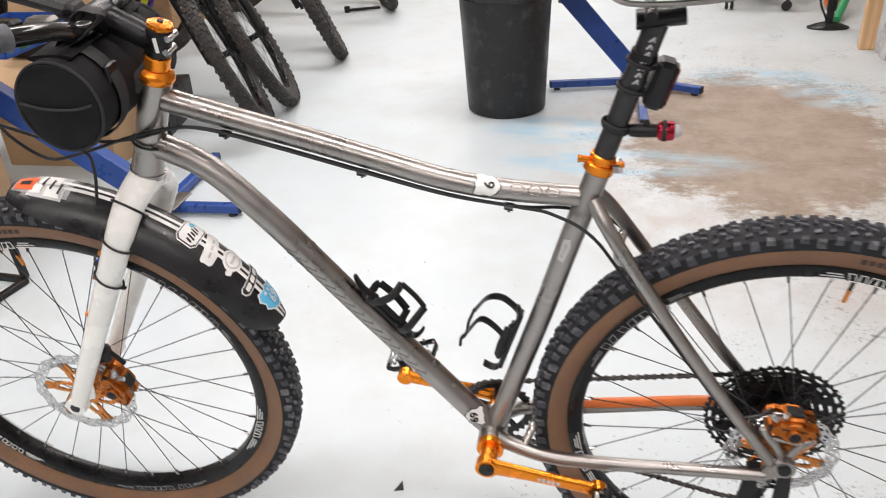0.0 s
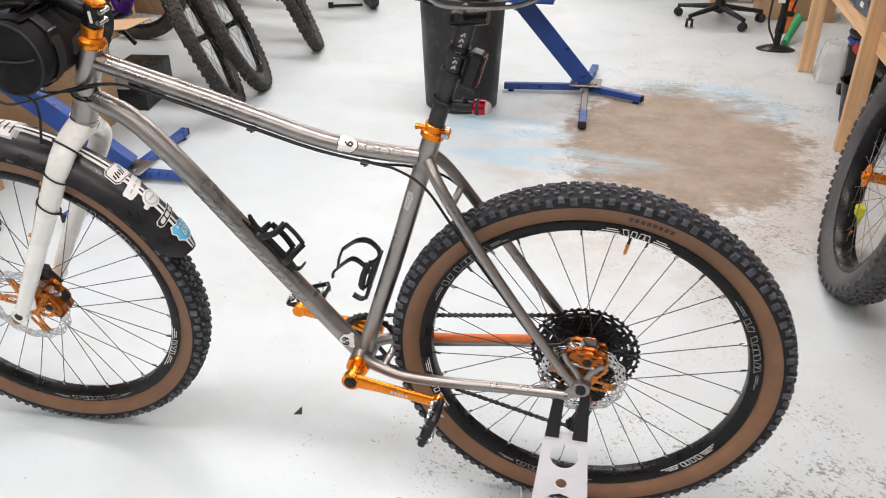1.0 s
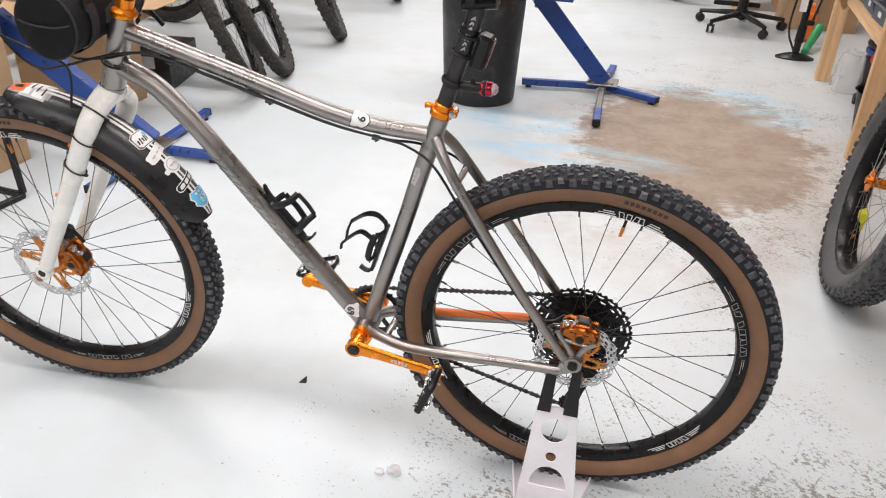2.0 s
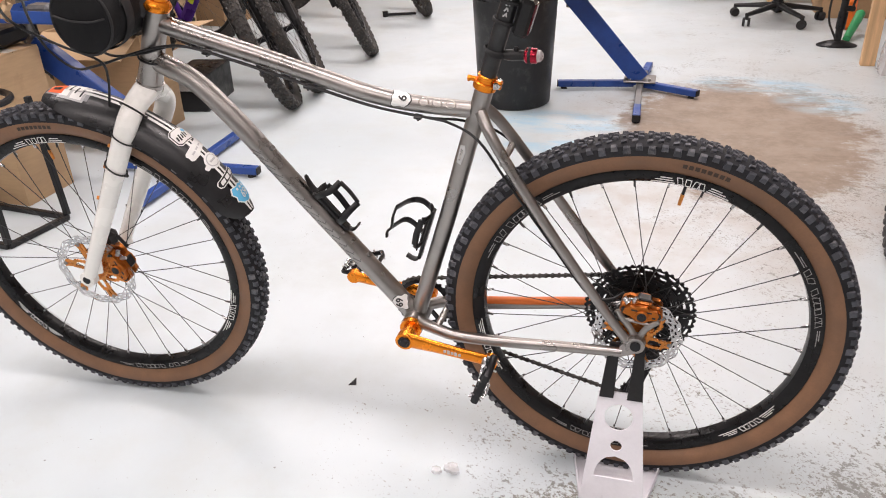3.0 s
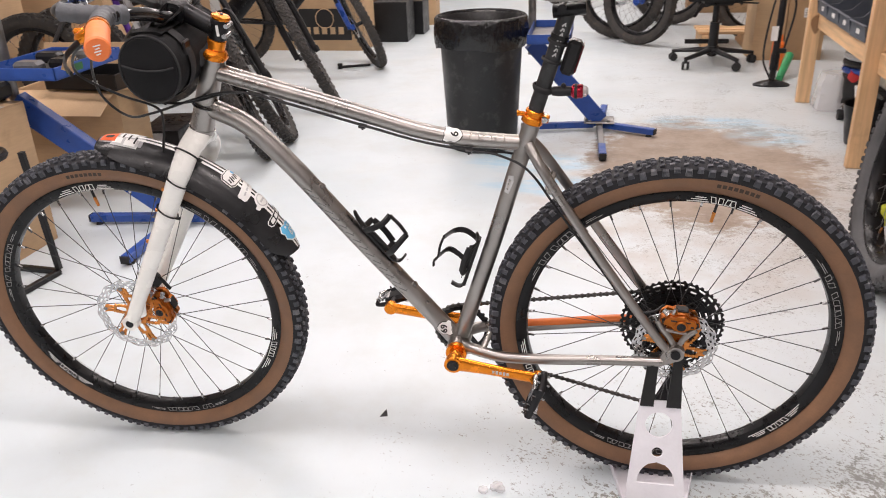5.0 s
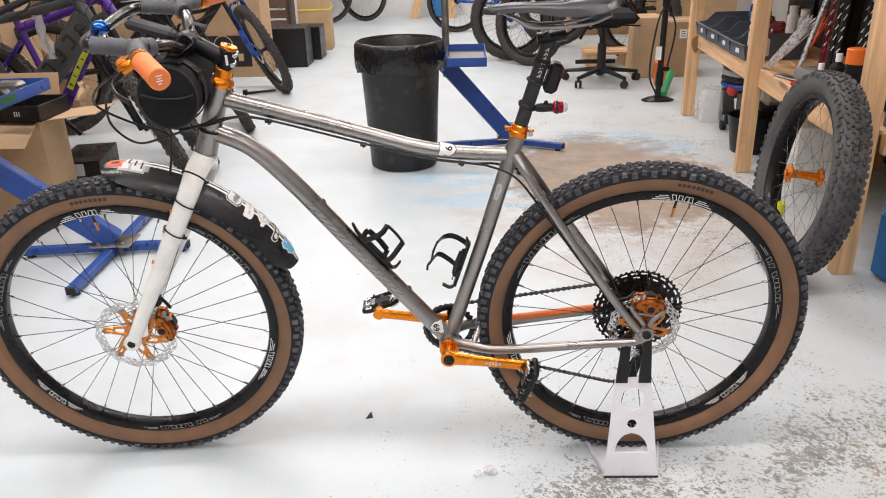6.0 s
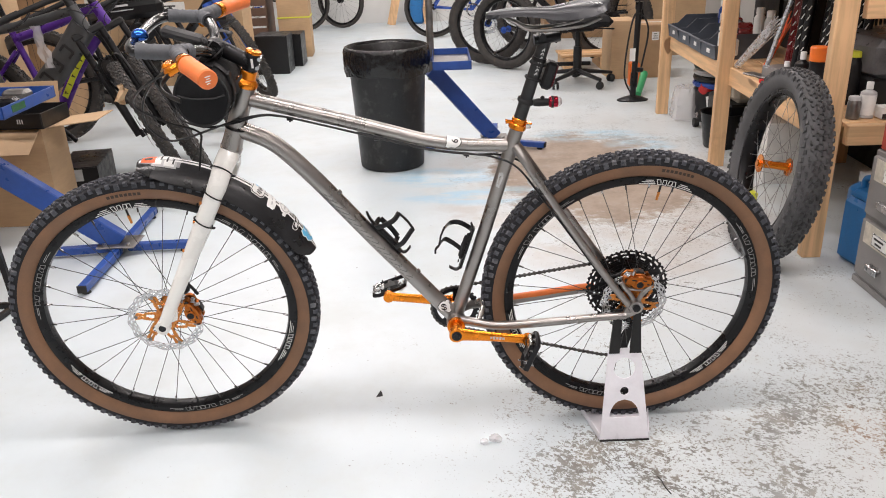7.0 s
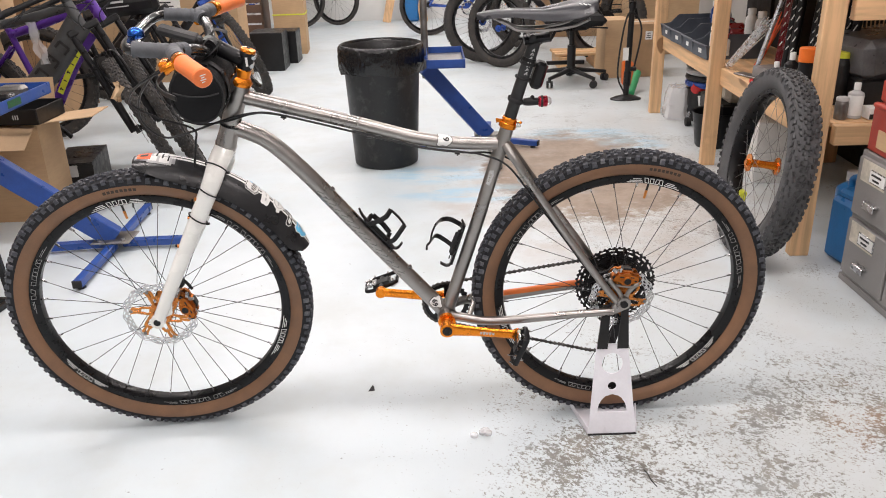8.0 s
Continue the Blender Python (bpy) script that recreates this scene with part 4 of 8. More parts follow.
for s in (-1, 1):
    g = Geo(M_B)
    g.tube(spline([(-0.318, s * 0.006, 0.69), (-0.29, s * 0.014, 0.676), (-0.262, s * 0.022, RAIL_Z), (-0.2, s * 0.022, RAIL_Z), (-0.15, s * 0.03, 0.672), (-0.118, s * 0.05, 0.69)], 4), 0.0036, 8)
    part("saddle_rail", g, STEEL_DULL, bicycle, "steel saddle rail")
secs = []
for i in range(19):
    t = i / 18
    x = -0.356 + 0.256 * t
    wd = 0.018 + 0.009 * min(1, t * 5) + 0.045 * max(0.0, min(1, (t - 0.38) / 0.5)) ** 1.6 - (0.02 * ((t - 0.93) / 0.07) ** 2 if t > 0.93 else 0)
    if i == 0:
        wd = 0.01
    zt = 0.7005 + 0.012 * math.sin(min(1, t * 3) * math.pi / 2) - 0.006 * math.sin(t * math.pi) + 0.016 * max(0, t - 0.55) / 0.45
    dp = 0.013 + 0.013 * max(0.0, min(1, (t - 0.3) / 0.4)) - 0.008 * max(0.0, (t - 0.8) / 0.2) if i else 0.008
    row = []
    for j in range(15):
        a = -1 + 2 * j / 14
        y = wd * math.copysign(abs(a) ** 0.85, a)
        z = zt - dp * abs(a) ** 4.2 - (0.006 * max(0, 1 - abs(a) * 4) if 0.3 < t < 0.9 else 0)
        row.append((x, y, z))
    for j in range(14, -1, -1):
        a = -1 + 2 * j / 14
        row.append((x, wd * 0.9 * a, min(zt - dp * 0.75, zt - 0.009 - 0.4 * dp * abs(a) ** 3)))
    secs.append(row)
g, n = Geo(M_B), 30
g.add([p for r in secs for p in r], [(i * n + j, (i + 1) * n + j, (i + 1) * n + (j + 1) % n, i * n + (j + 1) % n) for i in range(18) for j in range(n)] + [tuple(range(n)), tuple(18 * n + j for j in range(n - 1, -1, -1))])
saddle = part("saddle", g, SADDLE, bicycle, "black padded saddle with printed tail", 60)
g = Geo(M_B)
for k in range(3):
    g.bar((-0.142 + k * 0.008, -0.05 - 0.004 * k, 0.7225), (-0.137 + k * 0.008, -0.058 - 0.004 * k, 0.721), 0.003, 0.0012, (0, -0.2, 1), 0)
part("saddle_print", g, STICK_G, saddle)

# fork and front wheel
crown = STEER @ (HT_B - UP * 0.012)
wf = M_B.inverted() @ M_F
fork_parts = Geo(M_B)
fork = None
for s in (-1, 1):
    end = wf @ Vector((0, s * 0.072, 0))
    knee = crown + Vector((-0.026, s * 0.068, -0.062))
    pts = spline([crown + Vector((0.0, s * 0.008, 0.0)), crown + Vector((-0.012, s * 0.042, -0.024)), knee, knee.lerp(end, 0.3), knee.lerp(end, 0.65), end + (knee - end) * 0.02], 5)
    rr = [(0.0243 - 0.0095 * (i / 25) ** 1.3, 0.0195 - 0.007 * (i / 25)) for i in range(26)]
    g = Geo(M_B).tube(pts, rr, 18, (0, 1, 0))
    if s < 0:
        g.tube([crown + UP * 0.012, crown - UP * 0.002, crown - UP * 0.016, crown - UP * 0.024], [(0.0235, 0.0245), (0.0235, 0.026), (0.021, 0.026), (0.014, 0.02)], 20, (0, 1, 0))
        fork = part("fork", g, WHITE_FORK, bicycle, "cream white rigid fork with black zip ties")
    else:
        part("fork_leg", g, WHITE_FORK, fork, "far leg of the white fork")
    part("fork_end", Geo(M_B).tube([end + Vector((0, -0.009, 0)), end + Vector((0, 0.009, 0))], 0.0175, 20), WHITE_FORK, fork)
    part("axle_end", Geo(M_B).tube([end + Vector((0, s * 0.0075, 0)), end + Vector((0, s * 0.0105, 0))], 0.0088, 16), BLACK_METAL, fork, "black axle end")
    if s < 0:
        for f0 in (0.27, 0.46, 0.56):
            j = int(f0 * 25)
            c, a = pts[j], rr[j]
            tn = (pts[j + 1] - pts[j - 1]).normalized()
            ac = Vector((0, 1, 0)).cross(tn).normalized()
            ac = ac if ac.x > 0 else -ac
            bc = tn.cross(ac).normalized()
            ring = [c + ac * math.cos(t) * (a[0] + 0.0012) + bc * math.sin(t) * (a[1] + 0.0012) + Vector((0, 0, -0.004 * math.cos(t))) for t in (2 * math.pi * q / 22 for q in range(22))]
            part("zip_tie", Geo(M_B).tube(ring, 0.0019, 6, closed=True).box(tuple(ring[0] + Vector((0.003, -0.003, 0))), (0.009, 0.006, 0.005), 0.001), BLACK, fork, "black zip tie")
        for f0 in (0.48, 0.585, 0.68):
            j = int(f0 * 25)
            c, a = pts[j], rr[j]
            part("boss_bolt", Geo(M_B).tube([c + Vector((-a[0] * 0.9, -0.004, 0.004)), c + Vector((-a[0] - 0.0025, -0.005, 0.005))], 0.0042, 10), COPPER, fork, "orange boss bolt")
        g = Geo(M_B)
        c = end + Vector((0.035, 0.004, 0.045))
        g.bar(end + Vector((0.012, 0.004, 0.012)), end + Vector((0.034, 0.006, 0.02)), 0.007, 0.012)
        g.bar(end + Vector((0.03, 0.006, 0.016)), end + Vector((0.04, 0.006, 0.085)), 0.006, 0.012, (1, 0, 0))
        part("caliper_mount", g, WHITE_FORK, fork)
front_wheel = bike_wheel(bicycle, "front_wheel", "black rimmed front wheel with a tan-wall tyre", M_F, seed=3, decals=(-21.0, 39.0), valve=99.0, phase=0.32, lug=LUG)
rotor(front_wheel, M_F, 0.0905, -0.044)


def caliper(m):
    """A two-piston brake caliper: a shouldered body split by the rotor slot, bored piston boss, ears, hose banjo and bolts."""
    out = [(-0.036, -0.006), (-0.034, 0.006), (-0.024, 0.013), (-0.014, 0.012), (-0.006, 0.017), (0.010, 0.018), (0.018, 0.012), (0.03, 0.012), (0.037, 0.004), (0.034, -0.007), (0.02, -0.012), (0.014, -0.019), (-0.008, -0.019), (-0.016, -0.011)]
    g = Geo(m)
    for y, k in ((-0.0135, 1.0), (-0.0215, 0.86), (0.0125, 1.0)):
        g.plate([(x * k, z * k) for x, z in out], 0.009, pose(0, y, 0))
    g.box((0.002, 0, 0.0125), (0.03, 0.034, 0.009), 0.003)
    g.tube([(0.003, -0.02, -0.004), (0.003, -0.0285, -0.004), (0.003, -0.03, -0.004)], [0.0125, 0.0118, 0.0104], 20)
    for x in (-0.03, 0.031):
        g.tube([(x, -0.022, 0.001), (x, -0.006, 0.001)], 0.0075, 12)
    body = part("brake_caliper", g, CALIPER, bicycle, "orange anodised disc brake caliper")
    part("piston_bore", Geo(m).lathe([(0.0, -0.0302), (0.0062, -0.0302), (0.0066, -0.0306), (0.0084, -0.0306), (0.0086, -0.0302)], 20, m=pose(0.003, 0, -0.004)), BLACK_METAL, body, "black piston bore")
    part("piston_slot", Geo(m).tube([(0.003, -0.0302, -0.004), (0.003, -0.0312, -0.004)], 0.0034, 6), BLACK_METAL, body)
    # dark plates laid on the face, their colour standing in for shaded hollows
    for x, z, w, d in ((-0.012, 0.005, 0.012, 0.004), (0.014, 0.006, 0.01, 0.0038), (0.024, -0.003, 0.007, 0.0045)):
        part("caliper_recess", Geo(m).box((x, -0.0256, z), (w, 0.0012, d), 0.0005), BLACK_METAL, body)
    part("caliper_bridge", Geo(m).box((0.002, 0.001, 0.0185), (0.024, 0.02, 0.006), 0.002), BLACK, body, "black pad retainer")
    for x in (-0.03, 0.031):
        part("caliper_bolt", Geo(m).tube([(x, -0.022, 0.001), (x, -0.0255, 0.001)], 0.0052, 10), BLACK_METAL, body)
    part("bleed_screw", Geo(m).tube([(-0.014, -0.012, 0.012), (-0.012, -0.012, 0.024)], [0.0048, 0.004], 8), STEEL, body, "bright bleed screw")
    part("hose_banjo", Geo(m).tube([(-0.024, -0.016, 0.012), (-0.034, -0.012, 0.018)], [0.0058, 0.0045], 10), STEEL, body, "bright hose banjo")
    return body


caliper(M_F @ pose(0.0715, -0.04, 0.028, 0, 72, 0))
part("speed_sensor", Geo(M_F).box((0.055, -0.03, 0.085), (0.03, 0.028, 0.036), 0.009).tube([(0.06, -0.03, 0.1), (0.075, -0.03, 0.08), (0.085, -0.028, 0.06)], 0.004, 8), BLACK, bicycle)

# front mudguard with stripes and stickers
def guard_point(a, u, lift=0.0):
    """Angle round the wheel, position -1 to 1 across, lift off the surface."""
    k = (a - 22) / 67
    r = 0.411 + 0.004 * k - 0.004 * max(0.0, (k - 0.55) / 0.45) ** 2
    w = 0.05
    if k > 0.7:
        w *= 1 - 0.45 * ((k - 0.7) / 0.3) ** 4
    if k < 0.1:
        w *= 1 - 0.5 * ((0.1 - k) / 0.1) ** 2
    b = u * 1.05
    y = w * math.sin(b) / math.sin(1.05)
    r = r - w * (0.68 + 0.12 * min(1.0, k * 2) - 0.42 * max(0.0, (k - 0.75) / 0.25) ** 2) * (1 - math.cos(b)) / (1 - math.cos(1.05)) + lift - 0.006 * max(0.0, (k - 0.85) / 0.15) ** 2
    t = radians(a)
    return Vector((r * math.cos(t), y * (1 + lift / max(w, 0.01)), r * math.sin(t)))


g = Geo(M_F)
na, nu = 40, 12
for side, lift in ((0, 0.0011), (1, -0.0011)):
    verts = [guard_point(22 + 67 * i / na, -1 + 2 * j / nu, lift) for i in range(na + 1) for j in range(nu + 1)]
    quads = [(i * (nu + 1) + j, (i + 1) * (nu + 1) + j, (i + 1) * (nu + 1) + j + 1, i * (nu + 1) + j + 1) for i in range(na) for j in range(nu)]
    g.add(verts, [q[::-1] for q in quads] if side else quads)
mud = part("mudguard", g, FENDER, bicycle, "black plastic front mudguard with white stripes and stickers")


def guard_patch(name, a0, a1, u0, u1, material, lift, label=""):
    k, w = max(5, int((a1 - a0) / 1.5)), 4
    g = Geo(M_F)
    verts = [guard_point(a0 + (a1 - a0) * i / k, u0 + (u1 - u0) * j / w, lift) for i in range(k + 1) for j in range(w + 1)]
    g.add(verts, [(i * (w + 1) + j, (i + 1) * (w + 1) + j, (i + 1) * (w + 1) + j + 1, i * (w + 1) + j + 1) for i in range(k) for j in range(w)])
    return part(name, g, material, mud, label)


def guard_shape(name, a, u, outline, turn, material, lift, label=""):
    """A flat sticker of any outline laid on the guard: metres across and along it, about one of its points."""
    c, s = math.cos(radians(turn)), math.sin(radians(turn))
    put = lambda p, q: guard_point(a + math.degrees((p * s + q * c) / 0.41), u + (p * c - q * s) / 0.05, lift)
    line = []
    for (p, q), (v, w) in zip(outline, outline[1:] + outline[:1]):
        m = max(1, int(math.hypot(v - p, w - q) / 0.004))
        line += [(p + (v - p) * j / m, q + (w - q) * j / m) for j in range(m)]
    cx, cy, k, rings = sum(p for p, _ in line) / len(line), sum(q for _, q in line) / len(line), len(line), 6
    verts = [put(cx, cy)] + [put(cx + (p - cx) * i / rings, cy + (q - cy) * i / rings) for i in range(1, rings + 1) for p, q in line]
    faces = [(0, 1 + j, 1 + (j + 1) % k) for j in range(k)]
    faces += [(1 + i * k + j, 1 + (i + 1) * k + j, 1 + (i + 1) * k + (j + 1) % k, 1 + i * k + (j + 1) % k) for i in range(rings - 1) for j in range(k)]
    return part(name, Geo(M_F).add(verts, faces), material, mud, label)


def block(w, h, cut=0.0, x=0.0, y=0.0, lean=0.0):
    """An outline of a rectangle with cut corners, about a point, slanted by lean."""
    p = [(w / 2 - cut, -h / 2), (w / 2, -h / 2 + cut), (w / 2, h / 2 - cut), (w / 2 - cut, h / 2), (-w / 2 + cut, h / 2), (-w / 2, h / 2 - cut), (-w / 2, -h / 2 + cut), (-w / 2 + cut, -h / 2)]
    p = p if cut else [(w / 2, -h / 2), (w / 2, h / 2), (-w / 2, h / 2), (-w / 2, -h / 2)]
    return [(x + a + lean * b, y + b) for a, b in p]


def disc_line(r, n=18):
    return [(r * math.cos(6.28319 * q / n), r * math.sin(6.28319 * q / n)) for q in range(n)]


for u in (-0.16, 0.02):
    guard_patch("stripe", 22.6, 78, u, u + 0.1, STICK_W, 0.0022, "white stripe")
# rounded square sticker with plain dark bars and a blue dot
at = (50.2, 0.05)
guard_shape("sticker", *at, block(0.043, 0.036, 0.006), -4, STICK_W, 0.003, "white rounded sticker with a black line and plain bars")
guard_shape("sticker_line", *at, block(0.04, 0.033, 0.005), -4, PRINT, 0.0034)
guard_shape("sticker_face", *at, block(0.037, 0.03, 0.005), -4, STICK_W, 0.0038)
for k in range(5):
    guard_shape("sticker_print", *at, block(0.003, 0.009 + 0.004 * (k % 2), 0, -0.014 + 0.005 * k, -0.003, 0.2), -4, PRINT, 0.0042)
guard_shape("sticker_print", *at, block(0.011, 0.008, 0.003, 0.01, 0.006), -4, STICK_B, 0.0042)
# a torn white label
at = (45.2, 0.0)
guard_shape("sticker", *at, block(0.05, 0.021, 0.003), 14, STICK_W, 0.0031, "torn white label")
guard_shape("sticker", 44.0, -0.3, block(0.02, 0.014, 0.003), 2, STICK_W, 0.0033)
for k in range(3):
    guard_shape("sticker_print", *at, block(0.008, 0.0035, 0, -0.014 + 0.011 * k, -0.001), 14, STICK_G, 0.0036)
# a round emblem on a slanting bar
at = (39.9, 0.03)
guard_shape("sticker", *at, block(0.046, 0.01, 0.002), 16, STICK_W, 0.0031, "white round emblem on a bar")
guard_shape("sticker", *at, disc_line(0.0172), 0, STICK_W, 0.0034)
guard_shape("sticker_line", *at, disc_line(0.0134), 0, STICK_G, 0.0038)
guard_shape("sticker_face", *at, disc_line(0.0114), 0, STICK_W, 0.0042)
guard_shape("sticker_print", *at, block(0.016, 0.004), 0, STICK_G, 0.0045)
# black bar with plain white blocks
at = (34.2, 0.1)
guard_shape("sticker", *at, block(0.062, 0.0165, 0.004), 10, STICK_W, 0.0032, "black slanted sticker with plain white blocks")
guard_shape("sticker_face", *at, block(0.059, 0.0135, 0.004), 10, PRINT, 0.0036)
for k in range(4):
    guard_shape("sticker_print", *at, block(0.0105, 0.008, 0.0015, -0.0195 + 0.013 * k, 0.0, 0.3), 10, STICK_W, 0.004)
# blue road shield
at = (28.3, 0.1)
line = [(-0.0165, 0.0155), (-0.006, 0.0135), (0, 0.0165), (0.006, 0.0135), (0.0165, 0.0155), (0.0205, 0.006), (0.0165, -0.002), (0.0185, -0.009), (0.011, -0.017), (0, -0.0205), (-0.011, -0.017), (-0.0185, -0.009), (-0.0165, -0.002), (-0.0205, 0.006)]
guard_shape("sticker", *at, [(p * 1.2, q * 1.2) for p, q in line], -2, STICK_W, 0.0032, "light blue road-shield sticker")
guard_shape("sticker_face", *at, [(p * 1.08, q * 1.08) for p, q in line], -2, STICK_B, 0.0036, "light blue shield face")
for k in range(3):
    guard_shape("sticker_print", *at, block(0.005, 0.005, 0.001, -0.009 + 0.009 * k, 0.0095), -2, STICK_W, 0.004)
# pale patch that paints the sheen over the guard's nose
guard_patch("sheen_film", 75.5, 88.3, -0.42, 0.66, FILM, 0.0019, "glossy film on the nose, its whitish sheen put into the colour")
guard_patch("sticker", 76.5, 84.2, -0.5, 0.4, STICK_G, 0.0024, "white and grey sticker")
for k, (a0, a1, u0, u1) in enumerate(((77.2, 80.4, -0.44, -0.14), (78.2, 82.6, -0.08, 0.3), (81.2, 83.8, -0.4, -0.1))):
    guard_patch("sticker", a0, a1, u0, u1, STICK_W, 0.0028)
for k in range(3):
    guard_patch("sticker_print", 77.4 + 1.9 * k, 77.9 + 1.9 * k, -0.34 + 0.1 * k, -0.02 + 0.12 * k, PRINT, 0.0032)
guard_patch("sticker", 83.2, 87.6, -0.34, 0.2, STICK_O, 0.003, "orange-red sticker")
guard_patch("sticker_print", 84.2, 86.6, -0.16, 0.02, PRINT, 0.0034)
o, a1, u1 = guard_point(27.6, 0.1, 0.0042), guard_point(26.6, 0.1, 0.0042), guard_point(27.6, 0.18, 0.0042)
ax = (u1 - o).normalized()
ay = (o - a1).normalized()
nm = Matrix((ax, ay, ax.cross(ay))).transposed().to_4x4()
nm.translation = o
letters("69", 0.025, M_F @ nm, STICK_W, mud, "sticker_number", "white number on blue")

# rear wheel and drive
rear_wheel = bike_wheel(bicycle, "rear_wheel", "black rimmed rear wheel with a tan-wall tyre", M_B, seed=5, decals=(-42.0, 19.0), valve=79.0, lug=LUG)
rotor(rear_wheel, M_B, 0.0805, -0.05)
caliper(M_B @ pose(0.0035, -0.047, 0.064, 0, 8, 0))
g = Geo(M_B).tube(spline([(-0.004, -0.07, 0.012), (-0.014, -0.068, 0.03), (-0.03, -0.066, 0.05), (-0.036, -0.064, 0.062)], 4), [(0.0065, 0.005)] * 13, 10, (0, 1, 0))
g.tube(spline([(0.006, -0.07, 0.012), (0.014, -0.068, 0.028), (0.026, -0.066, 0.04), (0.036, -0.064, 0.047)], 4), [(0.0062, 0.005)] * 13, 10, (0, 1, 0))
g.bar((-0.03, -0.066, 0.047), (0.026, -0.066, 0.038), 0.007, 0.007)
part("caliper_mount", g, TI, bicycle, "forked titanium brake mount")
teeth = [51, 45, 39, 33, 28, 24, 21, 18, 16, 14, 12]
for i, t in enumerate(teeth):
    r = t * 0.00202
    y = 0.026 + i * 0.0036
    g = Geo(M_B)
    low = teeth[min(i + 1, 10)] * 0.00202 + 0.002
    tooth = lambda a, j, t=t: 0.0036 if j == 6 and (a * t / 6.28319 % 1.0) < 0.5 else 0.0
    if i < 5:
        cut = lambda q, j: j != 1 and j != 3 or (j == 1 and q % 14 < 5) or (j == 3 and q % 8 < 3)
        pierced(g, [low - 0.02, low - 0.016, low - 0.004, low, r - 0.0055, r - 0.0035, r - 0.002], t * 4, y, 0.002, cut, tooth, 0.02)
    else:
        pierced(g, [0.01 + (r - 0.012) * q / 6 for q in range(7)], t * 4, y, 0.002, lambda q, j: True, tooth)
    part("sprocket", g, BLACK_METAL, rear_wheel, "black cassette sprocket" if i == 0 else "")
part("cassette_core", Geo(M_B).lathe([(0.0, 0.024), (0.034, 0.024), (0.03, 0.04), (0.018, 0.066), (0, 0.066)], 28), BLACK_METAL, rear_wheel)
g = toothed(0.0595, 30, 0.048, 0.0025, y=0.049, m=M_B @ pose(-0.441, 0, -0.058))
for q in range(5):
    a = 2 * math.pi * q / 5 + 0.3
    g.bar((0.012 * math.cos(a), 0.05, 0.012 * math.sin(a)), (0.051 * math.cos(a), 0.05, 0.051 * math.sin(a)), 0.012, 0.004, (0, 1, 0))
part("chainring", g, BLACK_METAL, bicycle, "black chainring")


def crank_arm(m, s):
    """Pivot at the origin, arm along +x, outer face along -y."""
    g = Geo(m)
    g.tube([(0, -0.008, 0), (0, 0.008, 0)], 0.0185, 22)
    rows = [(0.0, 0.0182), (0.02, 0.0165), (0.06, 0.0138), (0.11, 0.0125), (0.155, 0.0128), (0.176, 0.0135)]
    g.tube([(x, 0.0 - 0.014 * (x / 0.176) ** 1.3, 0) for x, _ in rows], [(z, 0.0075) for _, z in rows], 16, (0, 1, 0))
    g.tube([(0.176, -0.0225, 0), (0.176, -0.006, 0)], 0.0142, 18)
    arm = part("crank_arm", g, ORANGE, bicycle, "orange anodised crank arm")
    part("crank_bolt", Geo(m).tube([(0, -0.0075, 0), (0, -0.0105, 0)], 0.0125, 18).tube([(0, -0.0104, 0), (0, -0.0125, 0)], [0.008, 0.007], 8), BLACK_METAL, arm, "black crank bolt")
    g = Geo(m)
    for k in range(5):
        x = 0.085 + k * 0.0075
        g.box((x, -0.0075 - 0.0068 - 0.014 * ((x / 0.176) ** 1.3) + 0.0062, 0.001), (0.0052, 0.0012, 0.008 if k % 2 else 0.006), 0)
    part("crank_print", g, STICK_G, arm, "pale printed bars")
    return arm


crank_arm(M_B @ pose(-0.441, -0.082, -0.058) @ pose(0, 0, 0, 0, 4.2, 0), -1)
crank_arm(M_B @ pose(-0.441, 0.082, -0.058) @ pose(0, 0, 0, 0, 0, 180) @ pose(0, 0, 0, 0, -4.2, 0), 1)
part("bottom_bracket_cup", Geo(M_B).tube([(-0.441, -0.036, -0.058), (-0.441, -0.048, -0.058)], 0.0225, 22).tube([(-0.441, -0.047, -0.058), (-0.441, -0.074, -0.058)], 0.015, 18), ORANGE, bicycle, "orange bottom bracket cup")
part("bottom_bracket_cup", Geo(M_B).tube([(-0.441, 0.036, -0.058), (-0.441, 0.046, -0.058)], 0.0225, 22), ORANGE, bicycle)


